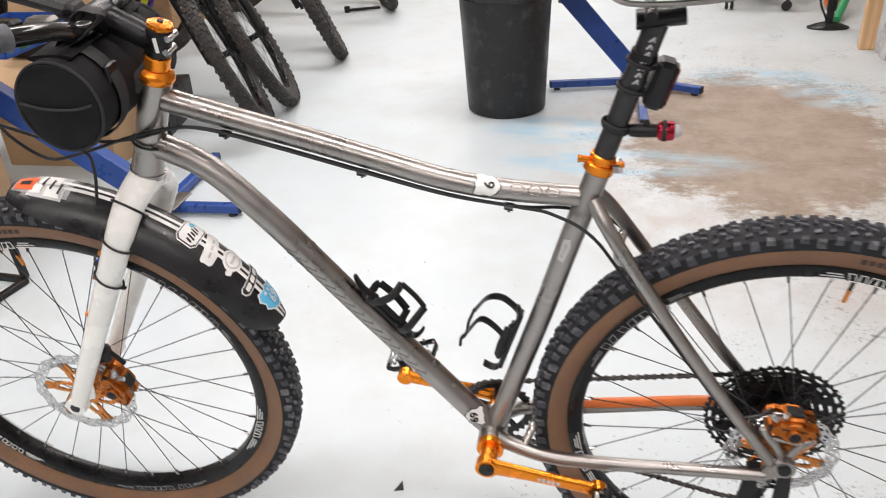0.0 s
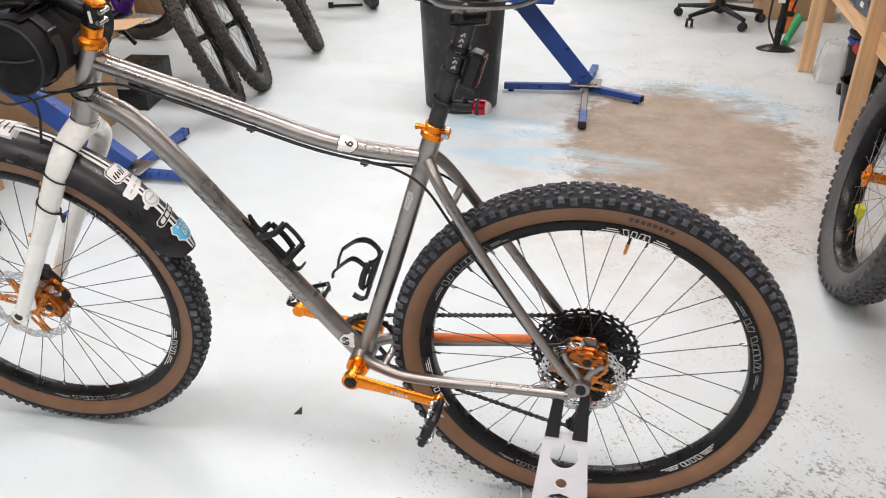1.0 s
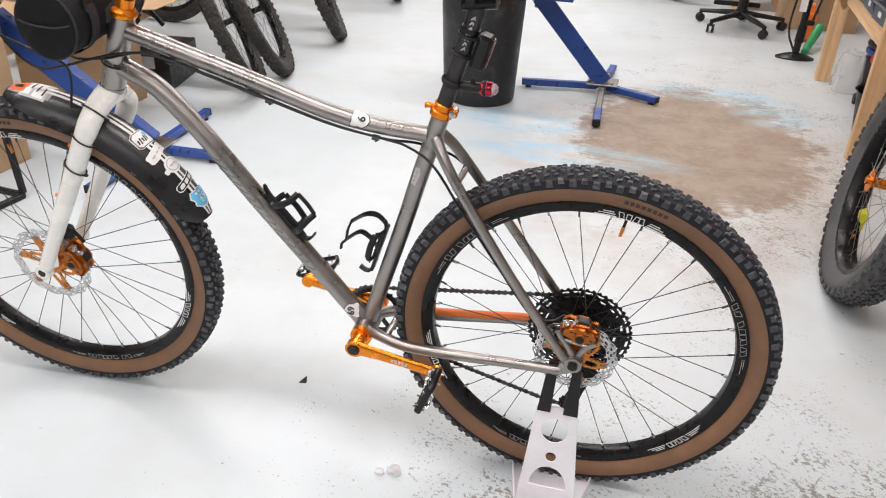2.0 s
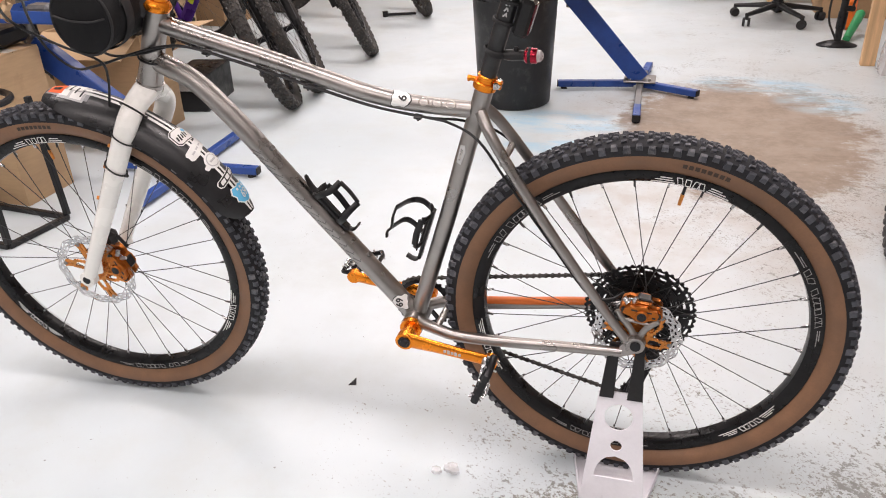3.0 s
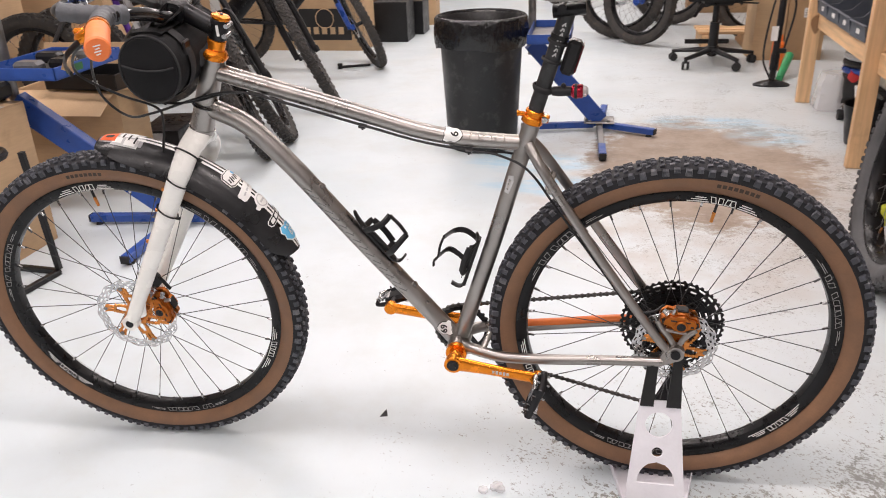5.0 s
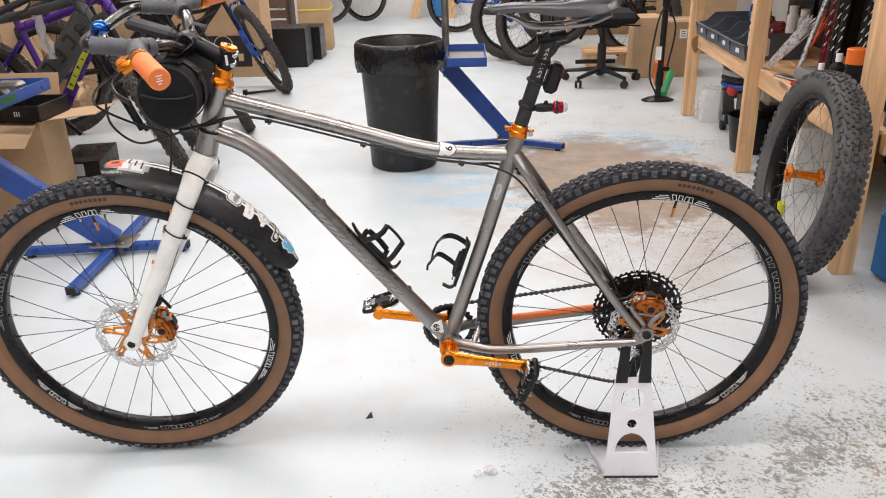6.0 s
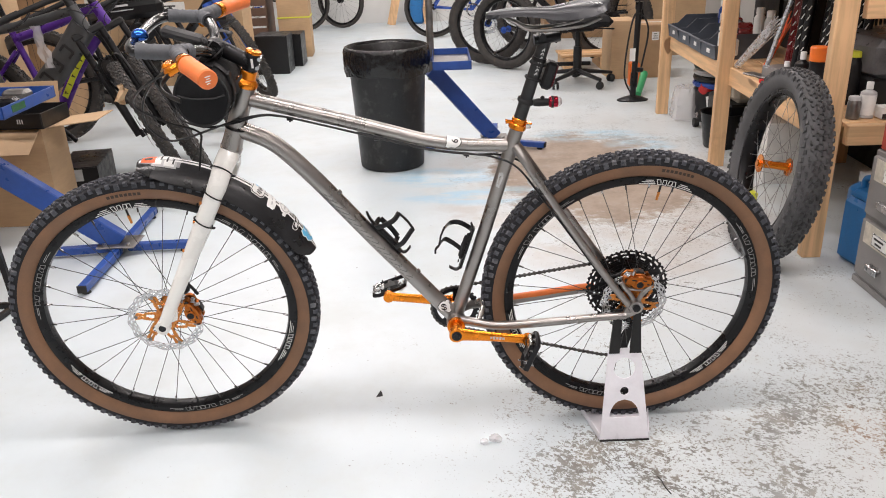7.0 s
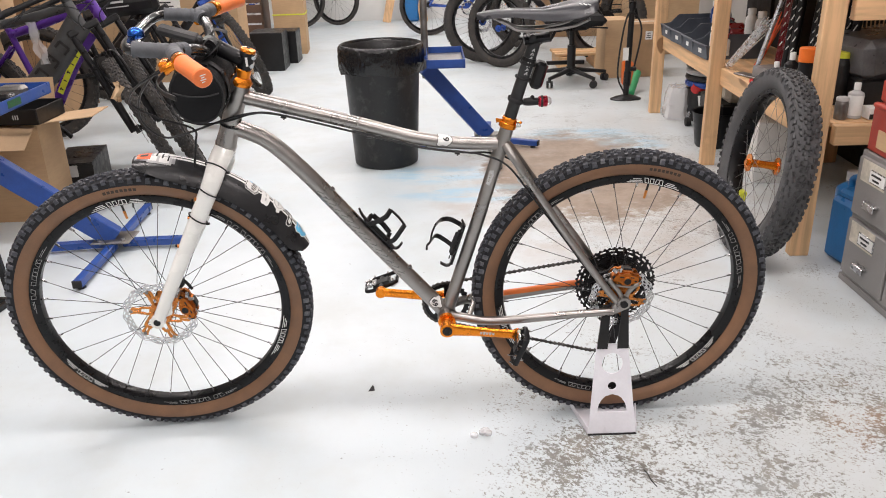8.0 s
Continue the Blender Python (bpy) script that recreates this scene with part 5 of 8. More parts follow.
def pedal(m):
    """A clipless trail pedal: axle, body with spring plates, and an outer cage."""
    g = Geo(m).tube([(0, 0.012, 0), (0, -0.06, 0)], [0.008, 0.0065], 12)
    g.box((0, -0.03, 0), (0.05, 0.036, 0.016), 0.005)
    body = part("pedal", g, BLACK_METAL, bicycle, "clipless trail pedal with a metal cage")
    loop = [(-0.046, -0.012, 0), (-0.047, -0.05, 0), (-0.04, -0.066, 0), (0.04, -0.066, 0), (0.047, -0.05, 0), (0.046, -0.012, 0), (0.03, -0.004, 0), (-0.03, -0.004, 0)]
    part("pedal_cage", Geo(m).tube(loop, [(0.0035, 0.006)] * 8, 8, (0, 0, 1), True), BLACK_METAL, body)
    for x, y in ((-0.044, -0.02), (-0.045, -0.05), (0.044, -0.02), (0.045, -0.05), (-0.02, -0.066), (0.02, -0.066)):
        part("pedal_pin", Geo(m).tube([(x, y, -0.011), (x, y, 0.011)], 0.0022, 6), STEEL, body)
    for s in (-1, 1):
        g = Geo(m)
        g.tube([(s * 0.026, -0.05, s * 0.009), (s * 0.036, -0.04, s * 0.012), (s * 0.036, -0.02, s * 0.012), (s * 0.026, -0.01, s * 0.009)], 0.0038, 8)
        g.box((s * 0.02, -0.03, s * 0.009), (0.014, 0.03, 0.004), 0.001)
        part("pedal_spring", g, STEEL, body, "bright steel spring plate")


pedal(M_B @ pose(-0.2655, -0.116, -0.0705) @ pose(0, 0, 0, 0, 112, 0) @ Matrix.Diagonal((0.92, 0.95, 1.15, 1)))
pedal(M_B @ pose(-0.6165, 0.118, -0.0455) @ pose(0, 0, 0, 0, 20, 180))

# chain, as links along both runs, and the rear derailleur
run = []
for q in range(15):
    a = radians(265 - q * 12.5)
    run.append(Vector((-0.441 + 0.0615 * math.cos(a), 0.049, -0.058 + 0.0615 * math.sin(a))))
run += [Vector((-0.437, 0.049, 0.0035)), Vector((-0.02, 0.049, 0.0675))]
for q in range(9):
    a = radians(98 - q * 22)
    run.append(Vector((0.0665 * math.cos(a), 0.049, 0.0665 * math.sin(a))))
run += [Vector((0.042, 0.05, -0.11)), Vector((0.03, 0.05, -0.14)), Vector((0.004, 0.05, -0.175)), Vector((0.0, 0.05, -0.215)), Vector((-0.012, 0.05, -0.2275)), Vector((-0.05, 0.05, -0.2235)), Vector((-0.43, 0.049, -0.1205))]
g, acc, flip = Geo(M_B), 0.0, 0
seglen = [(run[i + 1] - run[i]).length for i in range(len(run) - 1)]
total = sum(seglen)
nl = int(total / 0.0127)


def along(d):
    for i, L in enumerate(seglen):
        if d <= L or i == len(seglen) - 1:
            return run[i].lerp(run[i + 1], min(1, d / L))
        d -= L


for i in range(nl):
    p, q = along(i * total / nl), along((i + 1) * total / nl)
    w = 0.0034 if i % 2 else 0.0052
    for s in (-1, 1):
        y = Vector((0, s * w / 2, 0))
        g.bar(p + y, q + y, 0.0011, 0.0044, (0, 0, 1) if abs((q - p).normalized().z) < 0.8 else (1, 0, 0), 0)
        for e in (p, q):
            g.tube([e + y * 1.2, e + y * 0.8], 0.0043, 8)
    g.tube([p + Vector((0, -0.0036, 0)), p + Vector((0, 0.0036, 0))], 0.003, 6)
part("chain", g, CHAIN_MAT, bicycle, "oily steel chain")
g = Geo(M_B @ pose(0, 0.058, 0))
g.plate([(0.005, -0.012), (0.022, -0.02), (0.034, -0.09), (0.046, -0.125), (0.02, -0.13), (0.002, -0.09)], 0.016)
derailleur = part("rear_derailleur", g, BLACK_METAL, bicycle, "black rear derailleur")
g = Geo(M_B)
for y in (0.045, 0.056):
    g.plate([(0.045, -0.118), (0.028, -0.105), (0.006, -0.16), (-0.012, -0.205), (-0.02, -0.23), (-0.002, -0.24), (0.014, -0.222), (0.026, -0.175)], 0.0018, pose(0, y, 0))
part("derailleur_cage", g, BLACK_METAL, derailleur)
for x, z in ((0.03, -0.125), (-0.004, -0.22)):
    part("jockey_wheel", toothed(0.017, 12, 0.004, 0.004, 0.004, 0.0505, M_B @ pose(x, 0, z)), BLACK_MATT, derailleur)

# bottle cages
def bottle_cage(m, label, foot_up, front_up, front_low, foot_low, tail, toe, hook, full):
    """Local: x along the tube, z away from it: a spine, a wrapping loop on each side, an upper tongue and a toe."""
    g = Geo(m)
    g.bar((foot_up - 0.012, 0, 0.004), (toe - 0.004, 0, 0.004), 0.02, 0.007, (0, 0, 1), 0.002)
    g.bar((foot_up + 0.01, 0, 0.0085), (foot_low + 0.01, 0, 0.0085), 0.011, 0.009, (0, 0, 1), 0.002)
    g.tube(spline([(foot_up, 0, 0.006), ((foot_up + tail) / 2, 0, 0.007), (tail, 0, 0.0135)], 4), [(0.003, 0.009)] * 6 + [(0.0028, 0.0075)] * 2 + [(0.002, 0.004)], 8, (0, 1, 0))
    for s in (-1, 1):
        whole = s == full
        reach, lip = (0.0385, 0.036) if whole else (0.026, 0.017)
        up = [(foot_up, s * 0.006, 0.006), (foot_up + 0.001, s * 0.022, 0.0115), (foot_up * 0.7 + front_up * 0.3, s * reach, lip)]
        low = [(foot_low, s * 0.006, 0.006), (foot_low, s * 0.022, 0.0115), (foot_low * 0.6 + front_low * 0.4, s * reach, lip)]
        if whole:
            tip = -0.008 if hook else 0.014
            up += [(front_up, s * 0.033, 0.058), (front_up, s * tip, 0.0735)]
            low += [(front_low, s * 0.033, 0.058), (front_low, s * tip, 0.0725)]
        up, low = spline(up, 7), spline(low, 7)
        g.tube(up, [(0.0024, 0.0066)] * len(up), 10, (1, 0, 0))
        g.tube(low, [(0.0024, 0.0064)] * len(low), 10, (1, 0, 0))
        mid = (up[-1] + low[-1]) / 2 + (Vector((0, 0, 0.002)) if whole else Vector((0, s * 0.002, 0.002)))
        front = spline([up[-1], mid, low[-1]] + ([low[-1] + Vector((0.011, -s * 0.003, 0.005)), low[-1] + Vector((0.022, -s * 0.005, 0.003))] if hook and whole else []), 4)
        g.tube(front, [(0.0026, 0.0064)] * len(front), 8, (0, 1, 0) if whole else (0, 0.3, 1))
    g.tube(spline([(toe - 0.012, 0, 0.005), (toe, 0, 0.007), (toe + 0.004, 0, 0.016), (toe + 0.001, 0, 0.03)], 4), [(0.0026, 0.0085)] * 13, 8, (0, 1, 0))
    cage = part("bottle_cage", g, BLACK, bicycle, label)
    for x in (-0.032, 0.032):
        part("cage_bolt", Geo(m).tube([(x, 0, 0.0125), (x, 0, 0.0145)], 0.0048, 10), BLACK_METAL, cage)


def along_tube(p, q, off):
    """A frame with x from p to q in the bicycle's plane and z to the upper or front side."""
    x = (Vector(q) - Vector(p)).normalized()
    z = Vector((0, -1, 0)).cross(x).normalized()
    if off < 0:
        z = -z
    m = Matrix((x, z.cross(x), z)).transposed().to_4x4()
    m.translation = (Vector(p) + Vector(q)) / 2 + z * abs(off)
    return M_B @ m


bottle_cage(along_tube((-0.683, 0, 0.239), (-0.576, 0, 0.106), 0.0195) @ pose(0.012, 0, 0), "black plastic bottle cage on the down tube", -0.04, -0.031, 0.021, 0.028, -0.081, 0.057, False, -1)
bottle_cage(along_tube((-0.366, 0, 0.205), (-0.412, 0, 0.065), -0.0163) @ pose(0.009, 0, 0), "black plastic bottle cage on the seat tube", -0.054, -0.046, 0.0, 0.01, -0.076, 0.053, True, -1)

# cables, clips and frame badges
hoses = (
    ("brake_hose", [(-0.955, -0.25, 0.664), (-1.02, -0.17, 0.63), (-1.085, -0.1, 0.565), (-1.105, -0.06, 0.5), (-1.07, -0.045, 0.457), (-1.02, -0.04, 0.462), (-0.935, -0.032, 0.487), (-0.87, -0.026, 0.5), (-0.82, -0.022, 0.4965), (-0.733, -0.018, 0.472), (-0.608, -0.016, 0.4355), (-0.49, -0.014, 0.4025), (-0.39, -0.014, 0.387), (-0.345, -0.018, 0.38), (-0.29, -0.04, 0.36), (-0.232, -0.057, 0.287), (-0.15, -0.064, 0.172), (-0.09, -0.066, 0.09), (-0.05, -0.066, 0.085), (-0.028, -0.06, 0.098)]),
    ("gear_cable", [(-0.955, 0.25, 0.664), (-1.03, 0.16, 0.62), (-1.06, 0.02, 0.51), (-1.0, -0.03, 0.482), (-0.93, -0.03, 0.484), (-0.87, -0.02, 0.497), (-0.82, -0.014, 0.493), (-0.733, -0.009, 0.4685), (-0.608, -0.007, 0.432), (-0.49, -0.006, 0.399), (-0.39, -0.006, 0.3835), (-0.33, 0.01, 0.375), (-0.27, 0.045, 0.34), (-0.222, 0.058, 0.28), (-0.15, 0.066, 0.17), (-0.06, 0.074, 0.045), (0.02, 0.08, -0.03), (0.03, 0.07, -0.09)]),
    ("brake_hose", [(-0.955, -0.235, 0.662), (-1.04, -0.2, 0.62), (-1.1, -0.12, 0.56), (-1.06, -0.075, 0.51), (-0.995, -0.062, 0.48), (-1.0, -0.045, 0.44), (-1.012, -0.05, 0.38), (-1.03, -0.052, 0.3)]),
)
for nm, pts in hoses:
    part(nm, Geo(M_B).tube(spline(pts, 6), 0.0025, 8), BLACK, bicycle, "black cable housing")
part("cable_band", Geo(M_B).tube([(-0.925 + 0.025 * math.cos(t), 0.027 * math.sin(t), 0.468 - 0.008 * math.cos(t)) for t in (2 * math.pi * q / 20 for q in range(20))], 0.0022, 6, closed=True), BLACK, bicycle, "black band round the head tube")
for x, z in ((-0.80, 0.487), (-0.608, 0.433), (-0.405, 0.3875)):
    g = Geo(M_B).tube([(x - 0.006, -0.012, z), (x + 0.006, -0.012, z - 0.002)], [(0.0045, 0.0085)] * 2, 10, (0, 1, 0)).tube([(x, -0.014, z - 0.003), (x, -0.014, z - 0.008)], 0.002, 6)
    part("cable_clip", g, BLACK, bicycle, "black cable clip")
for p in ((-0.722, 0.0, 0.289), (-0.546, 0, 0.0705)):
    part("frame_boss", Geo(M_B).tube([(p[0] + 0.013, -0.004, p[2] + 0.01), (p[0] + 0.0185, -0.005, p[2] + 0.0145)], 0.0055, 10), STEEL_DULL, bicycle)


def shield(m, name, parent, number, r, turn, size):
    """A road-shield sticker wrapped on a tube of radius r: white with a dark rim line and a number."""
    line = [(-0.017, 0.019), (-0.006, 0.016), (0, 0.0185), (0.006, 0.016), (0.017, 0.019), (0.0205, 0.012), (0.016, 0.002), (0.0175, -0.008), (0.01, -0.017), (0, -0.022), (-0.01, -0.017), (-0.0175, -0.008), (-0.016, 0.002), (-0.0205, 0.012)]
    co, si = math.cos(radians(turn)), math.sin(radians(turn))

    def wrapped(k, lift):
        pts = [(0.0, 0.0)] + [(p * k * size * h / 5, q * k * size * h / 5) for h in range(1, 6) for p, q in line]
        flat = [(p * co + q * si, q * co - p * si) for p, q in pts]
        n = len(line)
        faces = [(0, 1 + j, 1 + (j + 1) % n) for j in range(n)] + [(1 + h * n + j, 1 + h * n + n + j, 1 + h * n + n + (j + 1) % n, 1 + h * n + (j + 1) % n) for h in range(4) for j in range(n)]
        return Geo(m).add([(x, r - (r + lift) * math.cos(z / r), (r + lift) * math.sin(z / r)) for x, z in flat], faces)

    part(name, wrapped(1.1, 0.0004), PRINT, parent, "white road-shield sticker with a black number")
    part("sticker_face", wrapped(1.0, 0.0009), STICK_W, parent, "white shield face")
    letters(number, 0.024, m @ pose(0, 0, 0, 0, turn, 0) @ Matrix.Diagonal((size, 1, size, 1)) @ pose(0.001, -0.0013, -0.005, 90, 0, 0), PRINT, parent, "sticker_number", "black number", 0.0006)


def on_tube(x, z, r, slope, face):
    """A frame on a tube's side: x along it (slope in degrees), -y outward, turned by face degrees to the upper side."""
    m = M_B @ pose(x, 0, z) @ pose(0, 0, 0, 0, -slope, 0) @ pose(0, 0, 0, face, 0, 0)
    return m @ pose(0, -r - 0.0006, 0)


shield(on_tube(-0.436, 0.41, 0.0158, -9, -36), "shield_sticker", top_tube, "6", 0.0158, -90, 0.86)
shield(on_tube(-0.473, -0.019, 0.0197, -50.5, -22), "shield_sticker", down_tube, "69", 0.0197, 40, 0.8)
m = on_tube(-0.325, 0.32, 0.0166, 73, -14) @ Matrix.Diagonal((0.85, 1, 0.75, 1))
part("seat_tube_badge", Geo(m).plate([(-0.02, 0.006), (0.02, 0.008), (0.024, -0.004), (0.01, -0.009), (-0.022, -0.006)], 0.0008), STICK_G, seat_tube, "pale worn badge")
part("badge_print", Geo(m).plate([(-0.012, 0.003), (0.014, 0.004), (0.012, -0.003), (-0.014, -0.002)], 0.0014), TI_RAW, seat_tube)
g = Geo(M_B)
for k in range(15):
    t = k / 14
    x, z = -0.735 + 0.18 * t, 0.3035 - 0.222 * t
    for a, b in (((-0.006, -0.001), (0.011, -0.0085)), ((0.001, -0.0155), (0.011, -0.0035)), ((-0.008, -0.0095), (0.001, -0.0135))):
        ends = [Vector((x + p, -math.sqrt(0.0196**2 - (0.777 * p + 0.629 * q) ** 2), z + q)) for p, q in (a, b)]
        g.bar(*ends, 0.0016, 0.0012, (0, -1, 0), 0)
part("etched_pattern", g, ETCH, down_tube, "faint etched marks along the tube")
g = Geo(on_tube(-0.372, 0.4035, 0.0153, -3, -40))
for k in range(3):
    g.tube([(-0.022 + 0.024 * k + 0.009 * math.cos(t), 0, 0.007 * math.sin(t)) for t in (2 * math.pi * q / 16 for q in range(16))], 0.0006, 4, closed=True)
part("etched_pattern", g, TI_RAW, top_tube)

rng = random.Random(23)
crush = Geo().ball((0, 0, 0), 0.0115, 12, (0.75, 0.6, 1.7))
crush.v = [v + Vector((rng.uniform(-1, 1), rng.uniform(-1, 1), rng.uniform(-1, 1))) * 0.0042 + Vector((0.006 * math.sin(v.z * 160), 0, 0)) for v in crush.v]
crush.v = [M_B @ (v + Vector((-1.13, -0.1, 0.578))) for v in crush.v]
part("cable_wrap", crush, CARD_IN, bicycle, "crumpled tan tape round the hoses", 15)

# handlebar bag, hung in front of the head tube
bag_m = M_S @ pose(-0.965, 0.0, 0.573) @ Matrix.Diagonal((0.86, 0.93, 0.86, 1))
bag = thing("handlebar_bag", bag_m, "black nylon barrel bag strapped under the handlebar", "bag")
prof = [(0.0, -0.131), (0.05, -0.131), (0.062, -0.128), (0.0665, -0.12), (0.067, -0.09), (0.067, -0.06), (0.0675, -0.03), (0.068, 0.0), (0.0675, 0.03), (0.067, 0.06), (0.067, 0.09), (0.0665, 0.12), (0.062, 0.128), (0.05, 0.131), (0, 0.131)]
soft = Geo().lathe(prof, 64)
soft.v = [v * (1 + 0.013 * math.sin(v.y * 62 + v.z * 40) * math.sin(math.atan2(v.z, v.x) * 3 + v.y * 25) + 0.006 * math.sin(v.y * 170 + v.x * 90)) for v in soft.v]
g = Geo(bag_m @ Matrix.Diagonal((0.98, 1, 1.06, 1))).add(soft.v, soft.f)
body = part("bag_body", g, FABRIC, bag, "black woven nylon")
for y in (-0.125, 0.125):
    part("piping", Geo(bag_m @ Matrix.Diagonal((0.98, 1, 1.06, 1))).tube([(0.0655 * math.cos(t), y, 0.0655 * math.sin(t)) for t in (2 * math.pi * q / 40 for q in range(40))], 0.0028, 8, closed=True), WEBBING, body)
part("end_pocket", Geo(bag_m).tube(spline([(-0.055, -0.1318, 0.012), (-0.02, -0.133, 0.002), (0.025, -0.133, 0.0), (0.056, -0.1318, 0.006)], 5), 0.0022, 6), WEBBING, body, "pocket seam")
for y in (-0.07, 0.07):
    pts = [(0.0705 * math.cos(t), y, 0.075 * math.sin(t)) for t in (2 * math.pi * q / 32 for q in range(32))]
    part("strap", Geo(bag_m).tube(pts, [(0.0018, 0.013)] * 32, 8, (0, 1, 0), True), WEBBING, bag, "black webbing strap")
    part("strap", Geo(bag_m).tube(spline([(0.0, y, 0.068), (0.035, y, 0.085), (0.06, y * 0.7, 0.108), (0.034, y * 0.7, 0.118), (0.015, y, 0.098), (-0.01, y, 0.07)], 4), [(0.0018, 0.012)] * 21, 8, (0, 1, 0)), WEBBING, bag)
    part("buckle", Geo(bag_m).box((0.062, y, 0.03), (0.008, 0.03, 0.03), 0.003), BLACK, bag)
part("strap", Geo(bag_m).tube(spline([(0.06, -0.03, -0.02), (0.075, -0.02, 0.0), (0.1, 0.0, 0.02), (0.11, 0.03, 0.0)], 4), [(0.0018, 0.011)] * 13, 8, (0, 0, 1)), WEBBING, bag)
part("top_flap", Geo(bag_m).tube([(0.0, -0.11, 0.069), (0.0, 0.11, 0.069)], [(0.035, 0.006)] * 2, 14, (0, 0, 1)), FABRIC, bag)

# rear lights on the seat post
c = pp(0.062)
light = thing("bicycle_light", M_B @ Matrix.Translation(c), "small black and red rear light strapped to the seat post", "light")
part("strap", Geo(M_B).tube([c + Vector((0.0165 * math.cos(t), 0.0165 * math.sin(t), -0.005 * math.cos(t))) for t in (2 * math.pi * q / 22 for q in range(22))], [(0.0022, 0.0055)] * 22, 8, (0, 0, 1), True), BLACK_MATT, light, "rubber strap")
L = Vector((1, -0.05, 0.02)).normalized()
b = c + Vector((0.017, -0.004, -0.004))
part("body", Geo(M_B).tube([b, b + L * 0.012, b + L * 0.035], [0.008, 0.0095, 0.0085], 14), BLACK, light)
part("ring", Geo(M_B).tube([b + L * 0.034, b + L * 0.037, b + L * 0.053, b + L * 0.055], [0.0095, 0.0125, 0.0125, 0.011], 18), RED_METAL, light, "red anodised ring")
part("band", Geo(M_B).tube([b + L * 0.040, b + L * 0.045], 0.0135, 18), BLACK_MATT, light)
part("lens", Geo(M_B).tube([b + L * 0.054, b + L * 0.06, b + L * 0.064], [0.0105, 0.0095, 0.005], 16), CLEAR, light, "clear lens")
part("knob", Geo(M_B).ball(tuple(b + Vector((0.02, -0.003, 0.011))), 0.005, 10), BLACK, light)
c = pp(0.135)
lamp = thing("bicycle_light", M_B @ Matrix.Translation(c), "flat black rear light with a dark red lens", "light")
m = M_B @ Matrix.Translation(c) @ pose(0, 0, 0, 0, 17, 0)
part("body", Geo(m).box((0.0305, 0, -0.004), (0.026, 0.034, 0.062), 0.006), BLACK, lamp)
part("lens", Geo(m).box((0.0435, 0, -0.002), (0.004, 0.026, 0.05), 0.0015), LENS_DARK, lamp, "dark red lens")
for z in (-0.02, 0.014):
    part("strap", Geo(m).tube([(0.0175 * math.cos(t), 0.0175 * math.sin(t), z) for t in (2 * math.pi * q / 20 for q in range(20))], [(0.002, 0.003)] * 20, 8, (0, 0, 1), True), BLACK_MATT, lamp)

# the stand under the rear axle
stand = thing("bike_stand", (-0.02, -0.06, 0), "white bent-steel display stand with black prongs under the rear axle", "bike stand")


def face_pt(x, z):
    """On the leaning front plate: half width eases in toward the top."""
    return Vector((x, -0.113 + 0.2 * z, z))


def holed_plate(rows):
    """Rows of z with the x of left edge, hole and right edge; one sheet 3 mm thick."""
    g, verts, faces = Geo(), [], []
    for z, (p, q) in rows:
        for x in (*p, *q):
            verts += [face_pt(x, z), face_pt(x, z) + Vector((0, 0.003, 0))]
    for i in range(len(rows) - 1):
        k, n = 8 * i, 8 * (i + 1)
        for a in (0, 4):
            faces += [(k + a, k + a + 2, n + a + 2, n + a), (n + a + 1, n + a + 3, k + a + 3, k + a + 1)]
            faces += [(k + a, n + a, n + a + 1, k + a + 1), (n + a + 2, k + a + 2, k + a + 3, n + a + 3)]
    last = 8 * (len(rows) - 1)
    faces += [(last, last + 2, last + 3, last + 1), (last + 4, last + 6, last + 7, last + 5)]
    g.add(verts, faces)
    bm = bmesh.new()
    me = g.mesh("sheet", STAND_W, 30)
    bm.from_mesh(me)
    bmesh.ops.remove_doubles(bm, verts=bm.verts, dist=1e-5)
    bm.to_mesh(me)
    bm.free()
    return me


zs = sorted({0.0, 0.01, 0.02, 0.03, 0.0616, *[0.062 + 0.0048 * k for k in range(11)], *[0.132 + 0.011 * math.sin(math.pi * k / 12) for k in range(-6, 7)], *[0.192 + 0.027 * math.sin(math.pi * k / 20) for k in range(-10, 11)], 0.235, 0.244})
rows = []
for z in zs:
    k = z / 0.244
    lo, hi = -0.08 + 0.021 * k, 0.046 - 0.0235 * k
    mid = (lo + hi) / 2
    h = 0.0
    if 0.062 <= z <= 0.11:
        h = 0.038 * math.sqrt(max(0, 1 - ((z - 0.062) / 0.048) ** 2)) if z > 0.0621 else 0.038
    if abs(z - 0.132) < 0.011:
        h = math.sqrt(max(0, 0.011**2 - (z - 0.132) ** 2))
    if abs(z - 0.192) < 0.027:
        h = math.sqrt(max(0, 0.027**2 - (z - 0.192) ** 2))
    rows.append((z, [(lo, mid - h), (mid + h, hi)]))
part("front_plate", holed_plate(rows), STAND_W, stand, "white steel plate with round holes", 20)
g = Geo()
base = [(-0.08, -0.113), (0.046, -0.113), (0.076, 0.02), (0.08, 0.05), (-0.108, 0.05), (-0.104, 0.02)]
g.add([(x, y, 0.004) for x, y in base] + [(x, y, 0.0) for x, y in base], [tuple(range(6)), tuple(range(11, 5, -1))] + [(j, j + 6, (j + 1) % 6 + 6, (j + 1) % 6) for j in range(6)])
part("base_plate", g, STAND_W, stand, "white steel base plate")
# black strip added as the shadow line under the plate's front edge
part("edge_shade", Geo().bar((-0.081, -0.1145, 0.0025), (0.047, -0.1145, 0.0025), 0.004, 0.005, (0, 0, 1), 0.001), BLACK_MATT, stand, "black strip standing in for the shadow under the foot")
